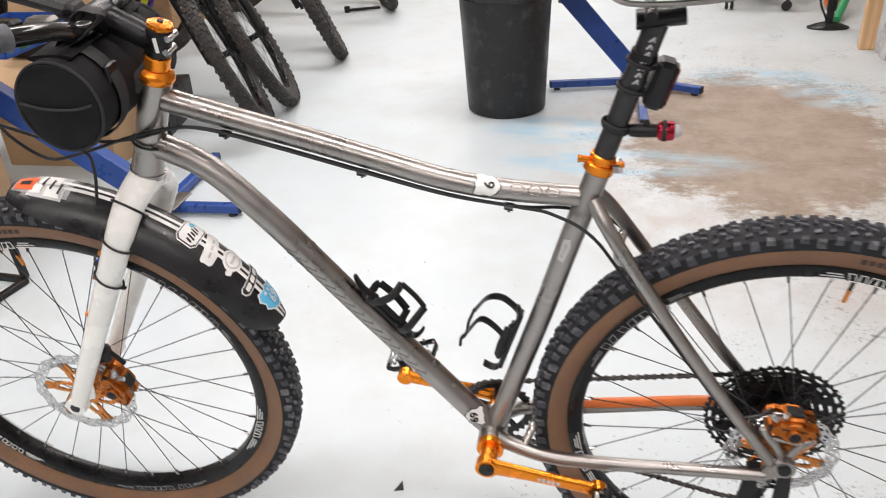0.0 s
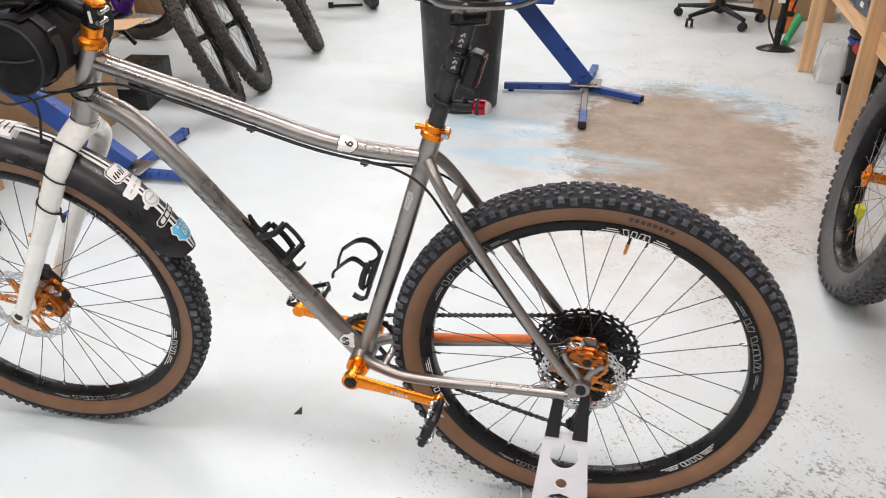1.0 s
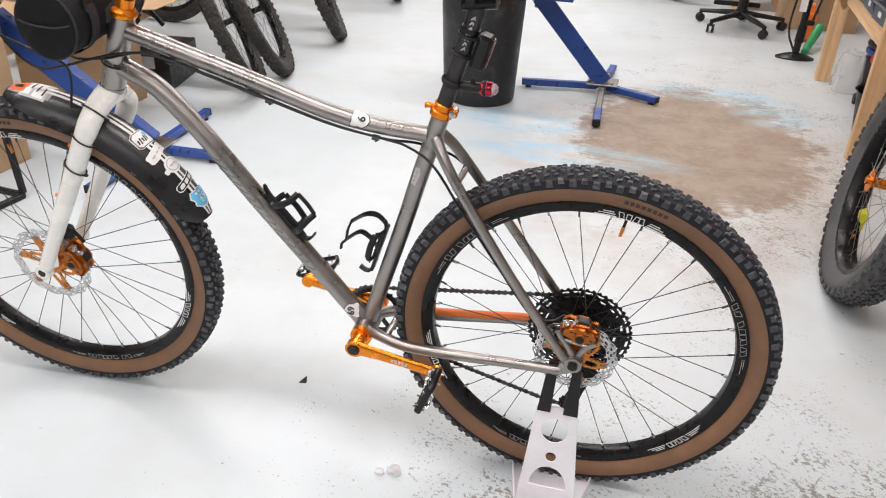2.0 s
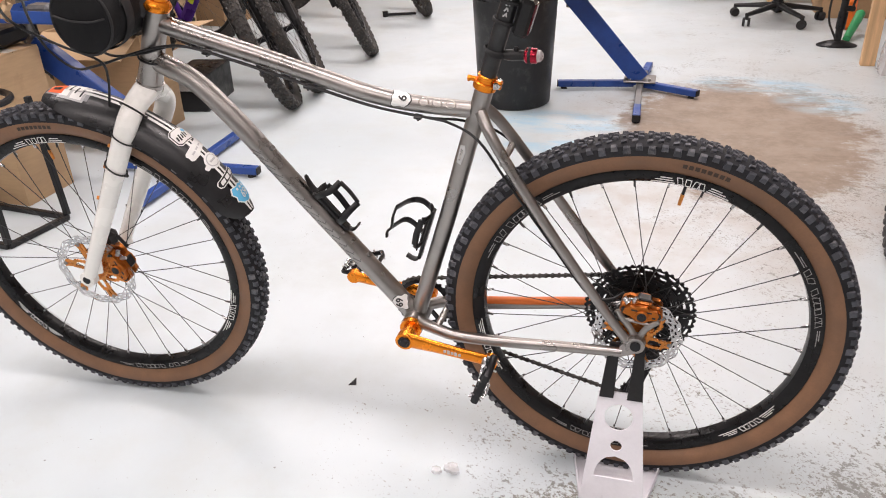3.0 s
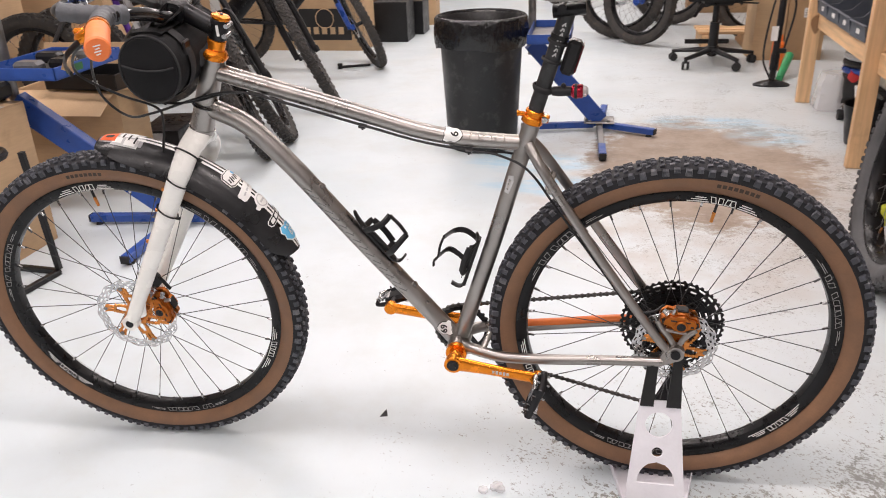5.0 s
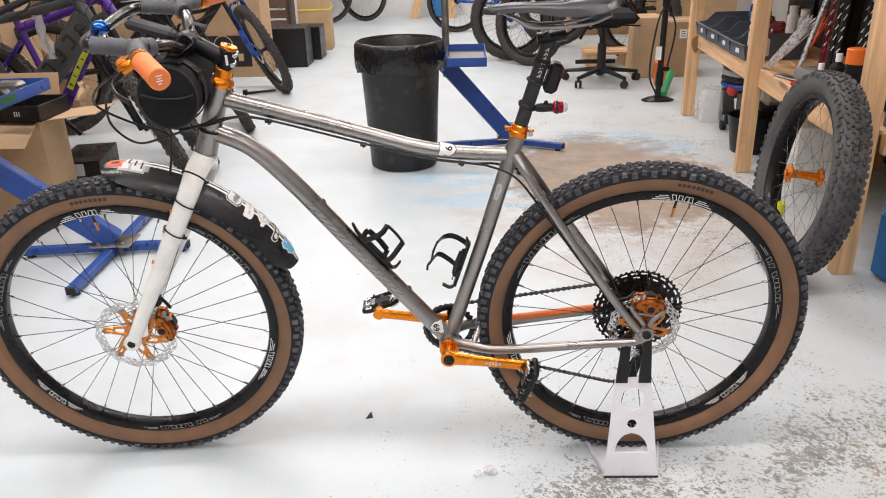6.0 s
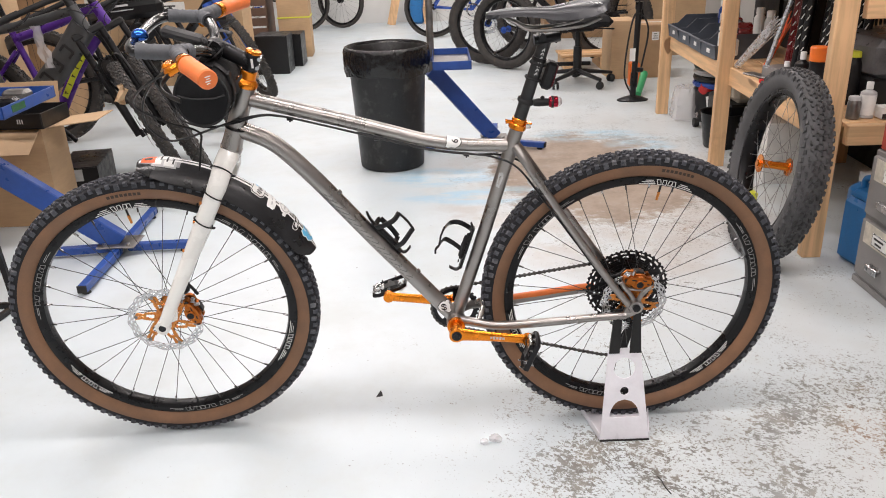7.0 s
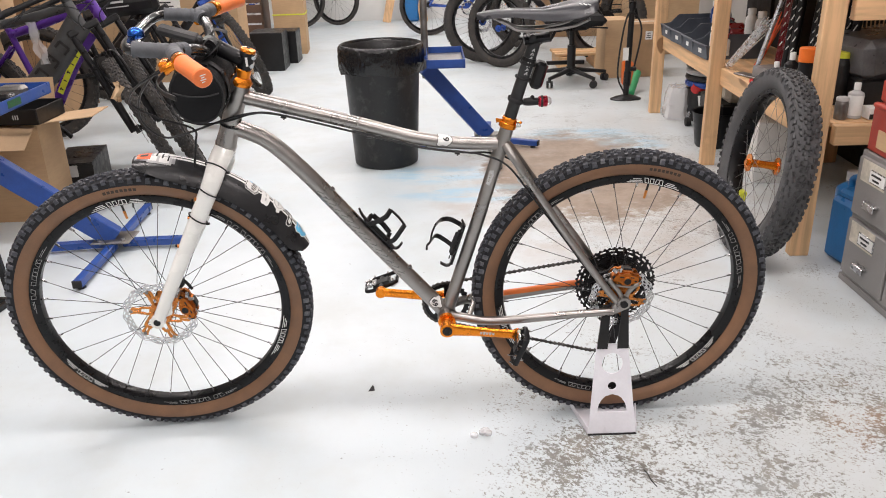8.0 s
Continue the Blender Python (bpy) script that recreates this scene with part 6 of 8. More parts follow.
for x0_, x1_ in ((-0.0805, -0.1065), (0.0465, 0.0745)):
    part("side_flange", Geo().bar((x0_, -0.108, 0.0125), (x1_, 0.02, 0.0125), 0.003, 0.017, (0, 0, 1), 0.001), STAND_W, stand, "turned-up edge of the base")
for x0_, x1_ in ((-0.0455, -0.033), (0.0, 0.0135)):
    g = Geo()
    z0_, z1_ = 0.232, 0.352
    xa, xb = (-0.058, -0.031), (-0.006, 0.0235)
    lo, hi = (xa if x0_ < -0.01 else xb)
    pts = [face_pt(lo, z0_), face_pt(hi, z0_), Vector((hi - (0.006 if x0_ > -0.01 else -0.004), -0.06, z1_)), Vector((lo + (0.012 if x0_ < -0.01 else 0.008), -0.06, z1_))]
    pts = [p + Vector((0, -0.002, 0)) for p in pts]
    g.add([*pts, *[p + Vector((0, 0.007, 0)) for p in pts]], [(0, 1, 2, 3), (7, 6, 5, 4), (4, 5, 1, 0), (5, 6, 2, 1), (6, 7, 3, 2), (7, 4, 0, 3)])
    part("prong", g, BLACK_MATT, stand, "rubber-sleeved black prong")
# ---- things round the bicycle ----
def bin_can(x, y):
    can = thing("trash_can", (x, y, 0), "tall black plastic bin with a black bag folded over its rim", "trash can")
    m = pose(x, y, 0)
    prof = [(0.0, 0.012), (0.16, 0.012), (0.168, 0.0), (0.176, 0.006), (0.178, 0.02), (0.207, 0.6), (0.214, 0.61), (0.216, 0.64), (0.21, 0.648), (0.203, 0.64), (0.196, 0.58), (0.162, 0.03), (0.0, 0.025)]
    g = Geo(m).lathe(prof, 56, "z")
    part("body", g, BIN, can, "scuffed black plastic")
    rng = random.Random(7)
    rows = [(0.188, 0.40), (0.196, 0.56), (0.207, 0.648), (0.214, 0.658), (0.2225, 0.655), (0.229, 0.643)]
    rows += [(0.231 + 0.004 * math.sin(3.1 * k / 9) - 0.006 * (k / 9) ** 3, 0.63 - 0.0128 * k) for k in range(10)]
    n = 320
    creases = [(rng.choice((-1, 1)) * rng.uniform(25, 120), rng.randint(4, 38), rng.random() * 6.28, rng.uniform(0.3, 1)) for _ in range(20)]
    verts, faces = [], []
    for i in range(n):
        a = 2 * math.pi * i / n
        hem = 0.006 * math.sin(3 * a + 1) + 0.004 * math.sin(7 * a)
        for j, (r, z) in enumerate(rows):
            # diagonal creases: sharp ridges where two slanted waves meet
            ridge = sum((1 - abs(math.sin(f * a * 0.5 + sl * z + p))) ** 5 * s for sl, f, p, s in creases) / 4
            k = 0.0 if j < 2 else (0.002 if j < 4 else 0.0085)
            rr = r + k * (ridge - 0.5)
            verts.append((rr * math.cos(a), rr * math.sin(a), z + (hem * (j - 5) / 10 if j > 5 else 0)))
    k = len(rows)
    for i in range(n):
        p, q = i * k, ((i + 1) % n) * k
        faces += [(p + j, q + j, q + j + 1, p + j + 1) for j in range(k - 1)]
    part("liner", Geo(m).add(verts, faces), LINER, can, "crinkled black bin bag", 60)
    return can


bin_can(-0.735, 2.51)


def repair_stand(hub, feet, beam_top, tray, pole_h, label, bare=()):
    """A blue shop stand: a cross of square feet, a slanting beam, an upright pole and a tool tray."""
    st = thing("repair_stand", hub, label, "repair stand", "blue repair stands")
    hz = 0.028
    for k, f in enumerate(feet):
        d = (Vector(f) - Vector(hub)).normalized()
        e = Vector(f) + Vector((0, 0, hz))
        if k in bare:
            part("foot", Geo().bar(Vector(hub) + Vector((0, 0, hz)) + d * 0.03, e - d * 0.004, 0.031, 0.029, ch=0.003), STEEL_DULL, st, "worn bare steel foot")
            part("foot_sleeve", Geo().bar(e - d * 0.17, e, 0.036, 0.034, ch=0.003), BLUE, st, "blue end of the foot")
        else:
            part("foot", Geo().bar(Vector(hub) + Vector((0, 0, hz)) + d * 0.03, e, 0.034, 0.032, ch=0.003), BLUE, st, "blue square-tube foot")
        part("foot_plug", Geo().bar(e + d * 0.0005, e + d * 0.006, 0.037, 0.031), BLACK_MATT, st, "black end plug")
        e2 = Vector(f) - d * 0.03
        part("levelling_pad", Geo().tube([(e2.x, e2.y, 0.0), (e2.x, e2.y, 0.014)], [0.017, 0.012], 12), BLACK_MATT, st)
    h = Vector(hub)
    part("hub_plate", Geo().box((h.x, h.y, 0.05), (0.16, 0.14, 0.008), 0.003), STEEL_DULL, st, "bare steel base plate")
    for a in (-0.05, 0.05):
        part("plate_bolt", Geo().tube([(h.x + a, h.y - 0.045, 0.052), (h.x + a, h.y - 0.045, 0.063)], 0.009, 6), STEEL, st)
    b0, b1 = h + Vector((0, 0, 0.05)), Vector(beam_top)
    part("beam", Geo().bar(b0, b1, 0.06, 0.088, ch=0.004), BLUE, st, "slanting blue steel beam")
    part("pole", Geo().tube([b1 + Vector((0, 0, -0.06)), b1 + Vector((0, 0, pole_h))], 0.02, 18), STEEL_DULL, st, "dull steel pole")
    tx, ty, tz, tw, td = tray
    g = Geo().box((tx, ty, tz), (tw, td, 0.006), 0.001)
    for s in (-1, 1):
        g.box((tx + s * (tw / 2 - 0.002), ty, tz + 0.02), (0.004, td, 0.042), 0.001)
        g.box((tx, ty + s * (td / 2 - 0.002), tz + 0.02), (tw, 0.004, 0.042), 0.001)
    part("tool_tray", g, BLUE, st, "blue steel tool tray")
    part("tray_mat", Geo().box((tx, ty, tz + 0.0055), (tw - 0.012, td - 0.012, 0.004), 0.001), STEEL_DULL, st, "worn grey tray floor")
    part("tray_bracket", Geo().bar((b1.x, b1.y, tz - 0.012), (tx, ty, tz - 0.012), 0.04, 0.018), BLUE, st)
    return st


repair_stand((-0.14, 2.83, 0), [(-0.55, 2.76, 0), (-0.12, 2.25, 0), (0.145, 2.69, 0), (-0.11, 3.2, 0)], (-0.5, 2.72, 0.485), (-0.39, 2.5, 0.555, 0.2, 0.46), 1.4, "blue steel repair stand with a tool tray beside the bin", (1, 3))
repair_stand((-1.83, 1.31, 0), [(-1.825, 0.89, 0), (-1.845, 1.77, 0), (-1.54, 1.32, 0), (-2.2, 1.27, 0)], (-2.36, 1.2, 0.53), (-2.17, 1.215, 0.655, 0.3, 0.42), 1.3, "blue steel repair stand with a cluttered tool tray by the boxes")


def carton(name, x, y, z, sx, sy, sz, turn, label, open_flaps=False, material=CARD, tape=True, marks=True, group=""):
    """A cardboard carton: walls with thickness, flaps or a taped lid, and printed marks."""
    m = pose(x, y, z, 0, 0, turn)
    c = thing(name, m, label, "box", group)
    t = 0.006
    g = Geo(m)
    ring = lambda k, z: [(x * (sx / 2 - k), y * (sy / 2 - k), z) for x, y in ((-1, -1), (1, -1), (1, 1), (-1, 1))]
    rows = ring(0.002, 0) + ring(0, 0.003) + ring(0, sz - 0.002) + ring(0.002, sz) + ring(t, sz) + ring(t, t)
    quads = [(4 * i + j, 4 * i + (j + 1) % 4, 4 * i + 4 + (j + 1) % 4, 4 * i + 4 + j) for i in range(5) for j in range(4)]
    g.add(rows, quads + [(3, 2, 1, 0), (20, 21, 22, 23)])
    part("body", g, material, c)
    if open_flaps:
        for k, (px, py, w, d, ang, rz) in enumerate(((0, -sy / 2, sx, 0.17, -28, 0), (sx / 2, 0, sy * 0.94, sx * 0.5, 6, 90), (-sx / 2, 0, sy * 0.94, sx * 0.42, -55, -90), (0, sy / 2, sx, 0.17, 75, 180))):
            fm = m @ pose(px, py, sz, 0, 0, rz) @ pose(0, 0, 0, -ang, 0, 0)
            part("flap", Geo(fm).box((0, -d / 2, 0), (w * 0.98, d, 0.005), 0.001), CARD_IN if k != 3 else material, c, "open carton flap")
    else:
        for s in (-1, 1):
            part("flap", Geo(m).box((0, s * sy / 4, sz + 0.003), (sx, sy / 2 - 0.003, 0.005), 0.001), material, c)
        if tape:
            part("tape", Geo(m).box((0, 0, sz + 0.0062), (sx, 0.05, 0.0008), 0), LABEL, c, "strip of packing tape")
    if marks:
        part("label", Geo(m).box((sx * 0.02, -sy / 2 - 0.0006, sz * 0.8), (sx * 0.22, 0.001, sz * 0.16), 0), PAPER, c, "white address label with plain bars")
        g = Geo(m)
        for k in range(3):
            g.box((sx * 0.02, -sy / 2 - 0.0014, sz * (0.76 + 0.04 * k)), (sx * (0.16 - 0.03 * k), 0.001, sz * 0.014), 0)
        for k in (0, 1):
            bx = sx * (0.28 + 0.08 * k)
            g.box((bx, -sy / 2 - 0.0006, sz * 0.78), (0.006, 0.001, sz * 0.12), 0)
            g.plate([(bx - 0.014, sz * 0.84), (bx + 0.014, sz * 0.84), (bx, sz * 0.91)], 0.001, pose(0, -sy / 2 - 0.0006, 0))
        part("print", g, PRINT, c, "black arrows and bars")
    return c


carton("cardboard_box", -2.5, 1.8, 0, 0.5, 0.23, 0.46, 1, "large open brown cardboard box beside the blue stand", True, marks=False)
carton("cardboard_box", -2.49, 1.0, 0, 0.46, 0.24, 0.55, -2, "closed brown cardboard box with printed arrows", False)
bbx = carton("black_box", -2.325, 2.215, 0, 0.2, 0.36, 0.17, 9.5, "glossy black product box with a grey label on the floor", False, BLACK, False, False)
part("label", Geo(pose(-2.325, 2.215, 0, 0, 0, 9.5)).box((-0.02, -0.1805, 0.135), (0.09, 0.001, 0.06), 0), STICK_G, bbx, "grey label with plain bars")
part("window", Geo(pose(-2.325, 2.215, 0, 0, 0, 9.5)).box((0.01, 0.03, 0.1762), (0.12, 0.18, 0.001), 0), RIM, bbx, "glossy dark window in the lid")


def wheel_frame(C, S, h):
    """A wheel's pose from its contact point, the way up in its plane, and the way it heads."""
    S, h = Vector(S).normalized(), Vector(h)
    h = (h - S * h.dot(S)).normalized()
    n = S.cross(h)
    m = Matrix((h, n, S)).transposed().to_4x4()
    return m


def parked_bike(name, contact, heading, lean, label, frame_mat, seed, fork_mat=BLACK, R=0.365, half=0.03, motor=False, extra=None, fork_len=0.465, bb_at=None, bend=(0, 0, 0)):
    """A parked mountain bike that faces +x, its front wheel flopped over: wheels, fork, frame, bars, saddle."""
    bike = thing(name, (contact[0], contact[1], 0), label, "bicycle", "parked mountain bikes")
    S = Vector((-math.sin(radians(lean)), 0, math.cos(radians(lean))))
    c = Vector((contact[0], contact[1], 0))
    m = wheel_frame(c, S, heading)
    ctr = c + S * (R - 0.004) + Vector((0, 0, 0.004))
    m.translation = ctr
    bike_wheel(bike, "front_wheel", "dusty front wheel with a knobbly tyre", m, R=R, half=half, sidewall=MUD, rubber=MUD, lug=PARKED_LUG, rim_r=0.295, n_knobs=60, knob_size=0.0072, seed=seed, spokes=28, hub_mat=BLACK_METAL, hub_half=0.03)
    n = Vector(m.col[1][:3])
    g = Geo()
    for s in (-1, 1):
        a = ctr + n * s * 0.062
        g.tube([a - S * 0.012 + Vector((-0.02, 0, 0)), a + S * 0.2 + Vector((-0.015, 0, 0))], [0.019, 0.022], 12)
        g.tube([a - S * 0.02 - n * s * 0.004, a + S * 0.02 - n * s * 0.004], 0.016, 10)
    fork = part("fork", g, fork_mat, bike, "blue suspension fork" if fork_mat is FRAME_BLUE else "black suspension fork")
    g = Geo()
    for s in (-1, 1):
        a = ctr + n * s * 0.062 + Vector((-0.015, 0, 0))
        g.tube([a + S * 0.19, a + S * (fork_len + 0.005)], 0.0172, 12)
    part("stanchion", g, BLACK_METAL, fork)
    a = ctr + S * fork_len + Vector((-0.015, 0, 0))
    part("fork_crown", Geo().bar(a - n * 0.082, a + n * 0.082, 0.05, 0.036, tuple(S), 0.008), fork_mat, fork)
    arch = ctr + S * 0.36
    part("fork_arch", Geo().tube(spline([ctr + n * -0.062 + S * 0.2, arch + n * -0.055 + S * 0.015, arch + S * 0.03, arch + n * 0.055 + S * 0.015, ctr + n * 0.062 + S * 0.2], 4), [(0.016, 0.009)] * 17, 10, tuple(n)), fork_mat, fork)
    part("brake_rotor", Geo(m).lathe([(0.062, -0.05), (0.09, -0.05), (0.09, -0.0485), (0.062, -0.0485)], 40, loop=True), STEEL, bike, "steel brake rotor")
    # frame, in the plane of the bike
    ht0, ht1 = a + S * 0.012, a + S * 0.135
    bb = Vector((c.x - 0.78, c.y, 0.34)) if not bb_at else Vector(bb_at)
    rear = Vector((c.x - 1.2, c.y, 0.365))
    seat = Vector((bb.x - 0.13, c.y, bb.z + 0.42))
    part("head_tube", Geo().tube([ht0, ht1], 0.027, 16), frame_mat, bike)
    wd = 0.05 if motor else 0.027
    line = spline([ht0 + S * 0.02, ht0.lerp(bb, 0.4) + Vector(bend), bb + Vector((0.02, 0, 0.02))], 6)
    dt = part("down_tube", Geo().tube(line, [(wd * 1.25, wd * 0.8)] * 13, 14, (0, 1, 0)), frame_mat, bike, "thick frame tube with plain dark marks")
    part("top_tube", Geo().tube(spline([ht1 - S * 0.02, ht1.lerp(seat, 0.5) + Vector((0, 0, -0.02)), seat], 6), [(0.022, 0.018)] * 13, 12, (0, 1, 0)), frame_mat, bike)
    part("seat_tube", Geo().tube([bb, seat + Vector((-0.02, 0, 0.07))], 0.017, 12), frame_mat, bike)
    for s in (-1, 1):
        part("chainstay", Geo().tube([bb + Vector((-0.02, s * 0.035, 0)), rear + Vector((0, s * 0.07, 0))], [0.014, 0.011], 10), frame_mat, bike)
        part("seatstay", Geo().tube([seat + Vector((0, s * 0.02, -0.06)), rear + Vector((0, s * 0.07, 0))], 0.011, 10), frame_mat, bike)
    mr = pose(rear.x, rear.y, rear.z)
    bike_wheel(bike, "rear_wheel", "dusty rear wheel with a knobbly tyre", mr, R=R, half=half, sidewall=MUD, rubber=MUD, lug=PARKED_LUG, rim_r=0.295, n_knobs=60, knob_size=0.0072, seed=seed + 1, spokes=28, hub_mat=BLACK_METAL, hub_half=0.03)
    part("crankset", Geo().tube([bb + Vector((0, -0.085, 0)), bb + Vector((0, 0.085, 0))], 0.02, 14).bar(bb + Vector((0, -0.08, 0)), bb + Vector((0.12, -0.09, -0.12)), 0.014, 0.026, (0, 0, 1), 0.004).bar(bb + Vector((0, 0.08, 0)), bb + Vector((-0.12, 0.09, 0.12)), 0.014, 0.026, (0, 0, 1), 0.004), BLACK_METAL, bike)
    if motor:
        part("motor", Geo().ball(tuple(bb + Vector((0.02, 0, 0.02))), 0.1, 18, (1, 0.55, 0.9)), BLACK, bike, "black motor casing")
        ax = (bb - ht0).normalized()
        up = ax.cross(Vector((0, 1, 0))).normalized()
        for k in range(4):
            g = Geo()
            c = ht0.lerp(bb, 0.24 + k * 0.15) + Vector((0, -wd * 0.8 - 0.001, 0.004))
            for j in (-1, 1):
                g.bar(c + up * j * 0.028 - ax * 0.018, c + up * j * 0.028 + ax * 0.018, 0.012, 0.004, (0, 1, 0), 0)
            g.bar(c - ax * 0.02 - up * 0.03, c - ax * 0.02 + up * 0.03, 0.012, 0.004, (0, 1, 0), 0)
            part("frame_mark", g, PRINT, dt, "plain dark mark on the tube")
    bar = ht1 + S * 0.06 + Vector((0.03, 0, 0.0))
    hd = n
    g = Geo().tube(spline([bar - hd * 0.37 + Vector((-0.03, 0, 0.02)), bar - hd * 0.12 + Vector((0, 0, 0.018)), bar, bar + hd * 0.12 + Vector((0, 0, 0.018)), bar + hd * 0.37 + Vector((-0.03, 0, 0.02))], 5), 0.014, 12)
    g.tube([ht1, ht1 + S * 0.06], 0.02, 12).tube([ht1 + S * 0.05, bar], 0.018, 10)
    hb = part("handlebar", g, BLACK, bike, "black handlebar")
    for s in (-1, 1):
        e = bar + hd * s * 0.37 + Vector((-0.03, 0, 0.02))
        part("grip", Geo().tube([e, e - hd * s * 0.13 + Vector((0.012, 0, 0))], 0.0165, 12), BLACK_MATT, hb)
        part("brake_lever", Geo().tube(spline([e - hd * s * 0.16 + Vector((0.03, 0, -0.015)), e - hd * s * 0.1 + Vector((0.05, 0, -0.03)), e - hd * s * 0.03 + Vector((0.045, 0, -0.035))], 4), 0.006, 8), BLACK_METAL, hb)
        part("brake_hose", Geo().tube(spline([e - hd * s * 0.17 + Vector((0.03, 0, -0.01)), bar + hd * s * 0.1 + Vector((0.09, 0, -0.03)), ht1 + Vector((0.06, -0.03 * s, -0.06)), ht0 + Vector((0.02, -0.03 * s, -0.02))], 6), 0.0026, 6), BLACK, hb)
    sd = seat + Vector((-0.055, 0, 0.2))
    part("seat_post", Geo().tube([seat + Vector((-0.02, 0, 0.06)), sd], 0.0145, 12), BLACK_METAL, bike)
    part("saddle", Geo().tube(spline([sd + Vector((0.14, 0, 0.02)), sd + Vector((0.03, 0, 0.03)), sd + Vector((-0.12, 0, 0.04))], 5), [(0.016, 0.02)] * 4 + [(0.02, 0.035)] * 4 + [(0.022, 0.068)] * 3, 12, (0, 1, 0)), SADDLE, bike, "black saddle")
    if extra:
        extra(bike, line)
    return bike


def yellow_marks(bike, line):
    """Yellow panels along the near side of the down tube, broken by dark marks."""
    for lo, hi in ((1, 2), (4, 10)):
        g, dark = Geo(), []
        for i in range(lo, hi):
            p, q = line[i] + Vector((0, -0.0225, 0)), line[i + 1] + Vector((0, -0.0225, 0))
            g.bar(p, q, 0.031, 0.003, (0, -1, 0), 0)
            if hi - lo > 1:
                c, d = (p + q) / 2 + Vector((0, -0.002, 0)), (q - p).normalized()
                w = d.cross(Vector((0, 1, 0)))
                mark = Geo().bar(c - w * 0.009, c + w * 0.009, 0.006, 0.001, (0, -1, 0), 0)
                if i % 2:
                    mark.bar(c - w * 0.006 - d * 0.008, c - w * 0.006 + d * 0.008, 0.006, 0.001, (0, -1, 0), 0)
                dark.append(mark)
        decal = part("tube_decal", g, YELLOW, bike, "yellow decal on the tube")
        for mark in dark:
            part("decal_mark", mark, PRINT, decal, "plain dark bar")


def battery_case(bike, line):
    """A long black battery case carried high on the frame, with two pale printed bars."""
    y = line[0].y - 0.03
    case = part("battery_case", Geo().bar((-2.53, y, 0.8), (-2.13, y, 0.835), 0.085, 0.105, (0, 0, 1), 0.03).tube([(-2.3, y - 0.05, 0.7), (-2.3, y + 0.02, 0.7)], 0.045, 18), BLACK, bike, "black battery case with pale printed bars")
    part("case_print", Geo().bar((-2.42, y - 0.0435, 0.845), (-2.33, y - 0.0435, 0.853), 0.001, 0.012, (0, 0, 1), 0).bar((-2.44, y - 0.0435, 0.815), (-2.3, y - 0.0435, 0.827), 0.001, 0.006, (0, 0, 1), 0), STICK_G, case)
    part("brake_caliper", Geo().box((-1.93, y - 0.08, 0.42), (0.03, 0.03, 0.05), 0.008), RED, bike, "red caliper on the fork")


parked_bike("mountain_bike", (-1.785, 2.2), (0.42, -0.9, 0), 24.5, "graphite electric mountain bike, front wheel turned", FRAME_GREY, 11, motor=True, fork_len=0.53, bb_at=(-2.6, 2.21, 0.4))
parked_bike("mountain_bike", (-1.775, 2.5), (0.36, -0.93, 0), 26, "purple mountain bike with yellow decals, front wheel turned", PURPLE, 21, extra=yellow_marks, fork_len=0.53, bend=(-0.035, 0, -0.005))
parked_bike("mountain_bike", (-1.77, 3.29), (0.38, -0.92, 0), 26, "black electric mountain bike with a dusty tyre, front wheel turned", BLACK_METAL, 31, motor=True, fork_len=0.5, bb_at=(-2.55, 3.29, 0.42), extra=battery_case)
parked_bike("mountain_bike", (-1.78, 4.48), (0.5, -0.87, 0), 26, "black mountain bike with a blue fork, front wheel turned", BLACK_METAL, 41, fork_mat=FRAME_BLUE)
# thin polythene hung over the first frame
verts, faces = [], []
for i in range(9):
    for j in range(5):
        verts.append((-2.41 + 0.013 * j + 0.03 * i / 8 + 0.006 * math.sin(i * 2 + j), 2.12 + 0.012 * math.sin(j * 2.1 + i), 0.86 - 0.025 * i))
for i in range(8):
    for j in range(4):
        p = i * 5 + j
        faces.append((p, p + 1, p + 6, p + 5))
solid("plastic_wrap", Geo().add(verts, faces), POLY, "strip of clear plastic wrap hanging on the frame", "wrap", "", "", 60)


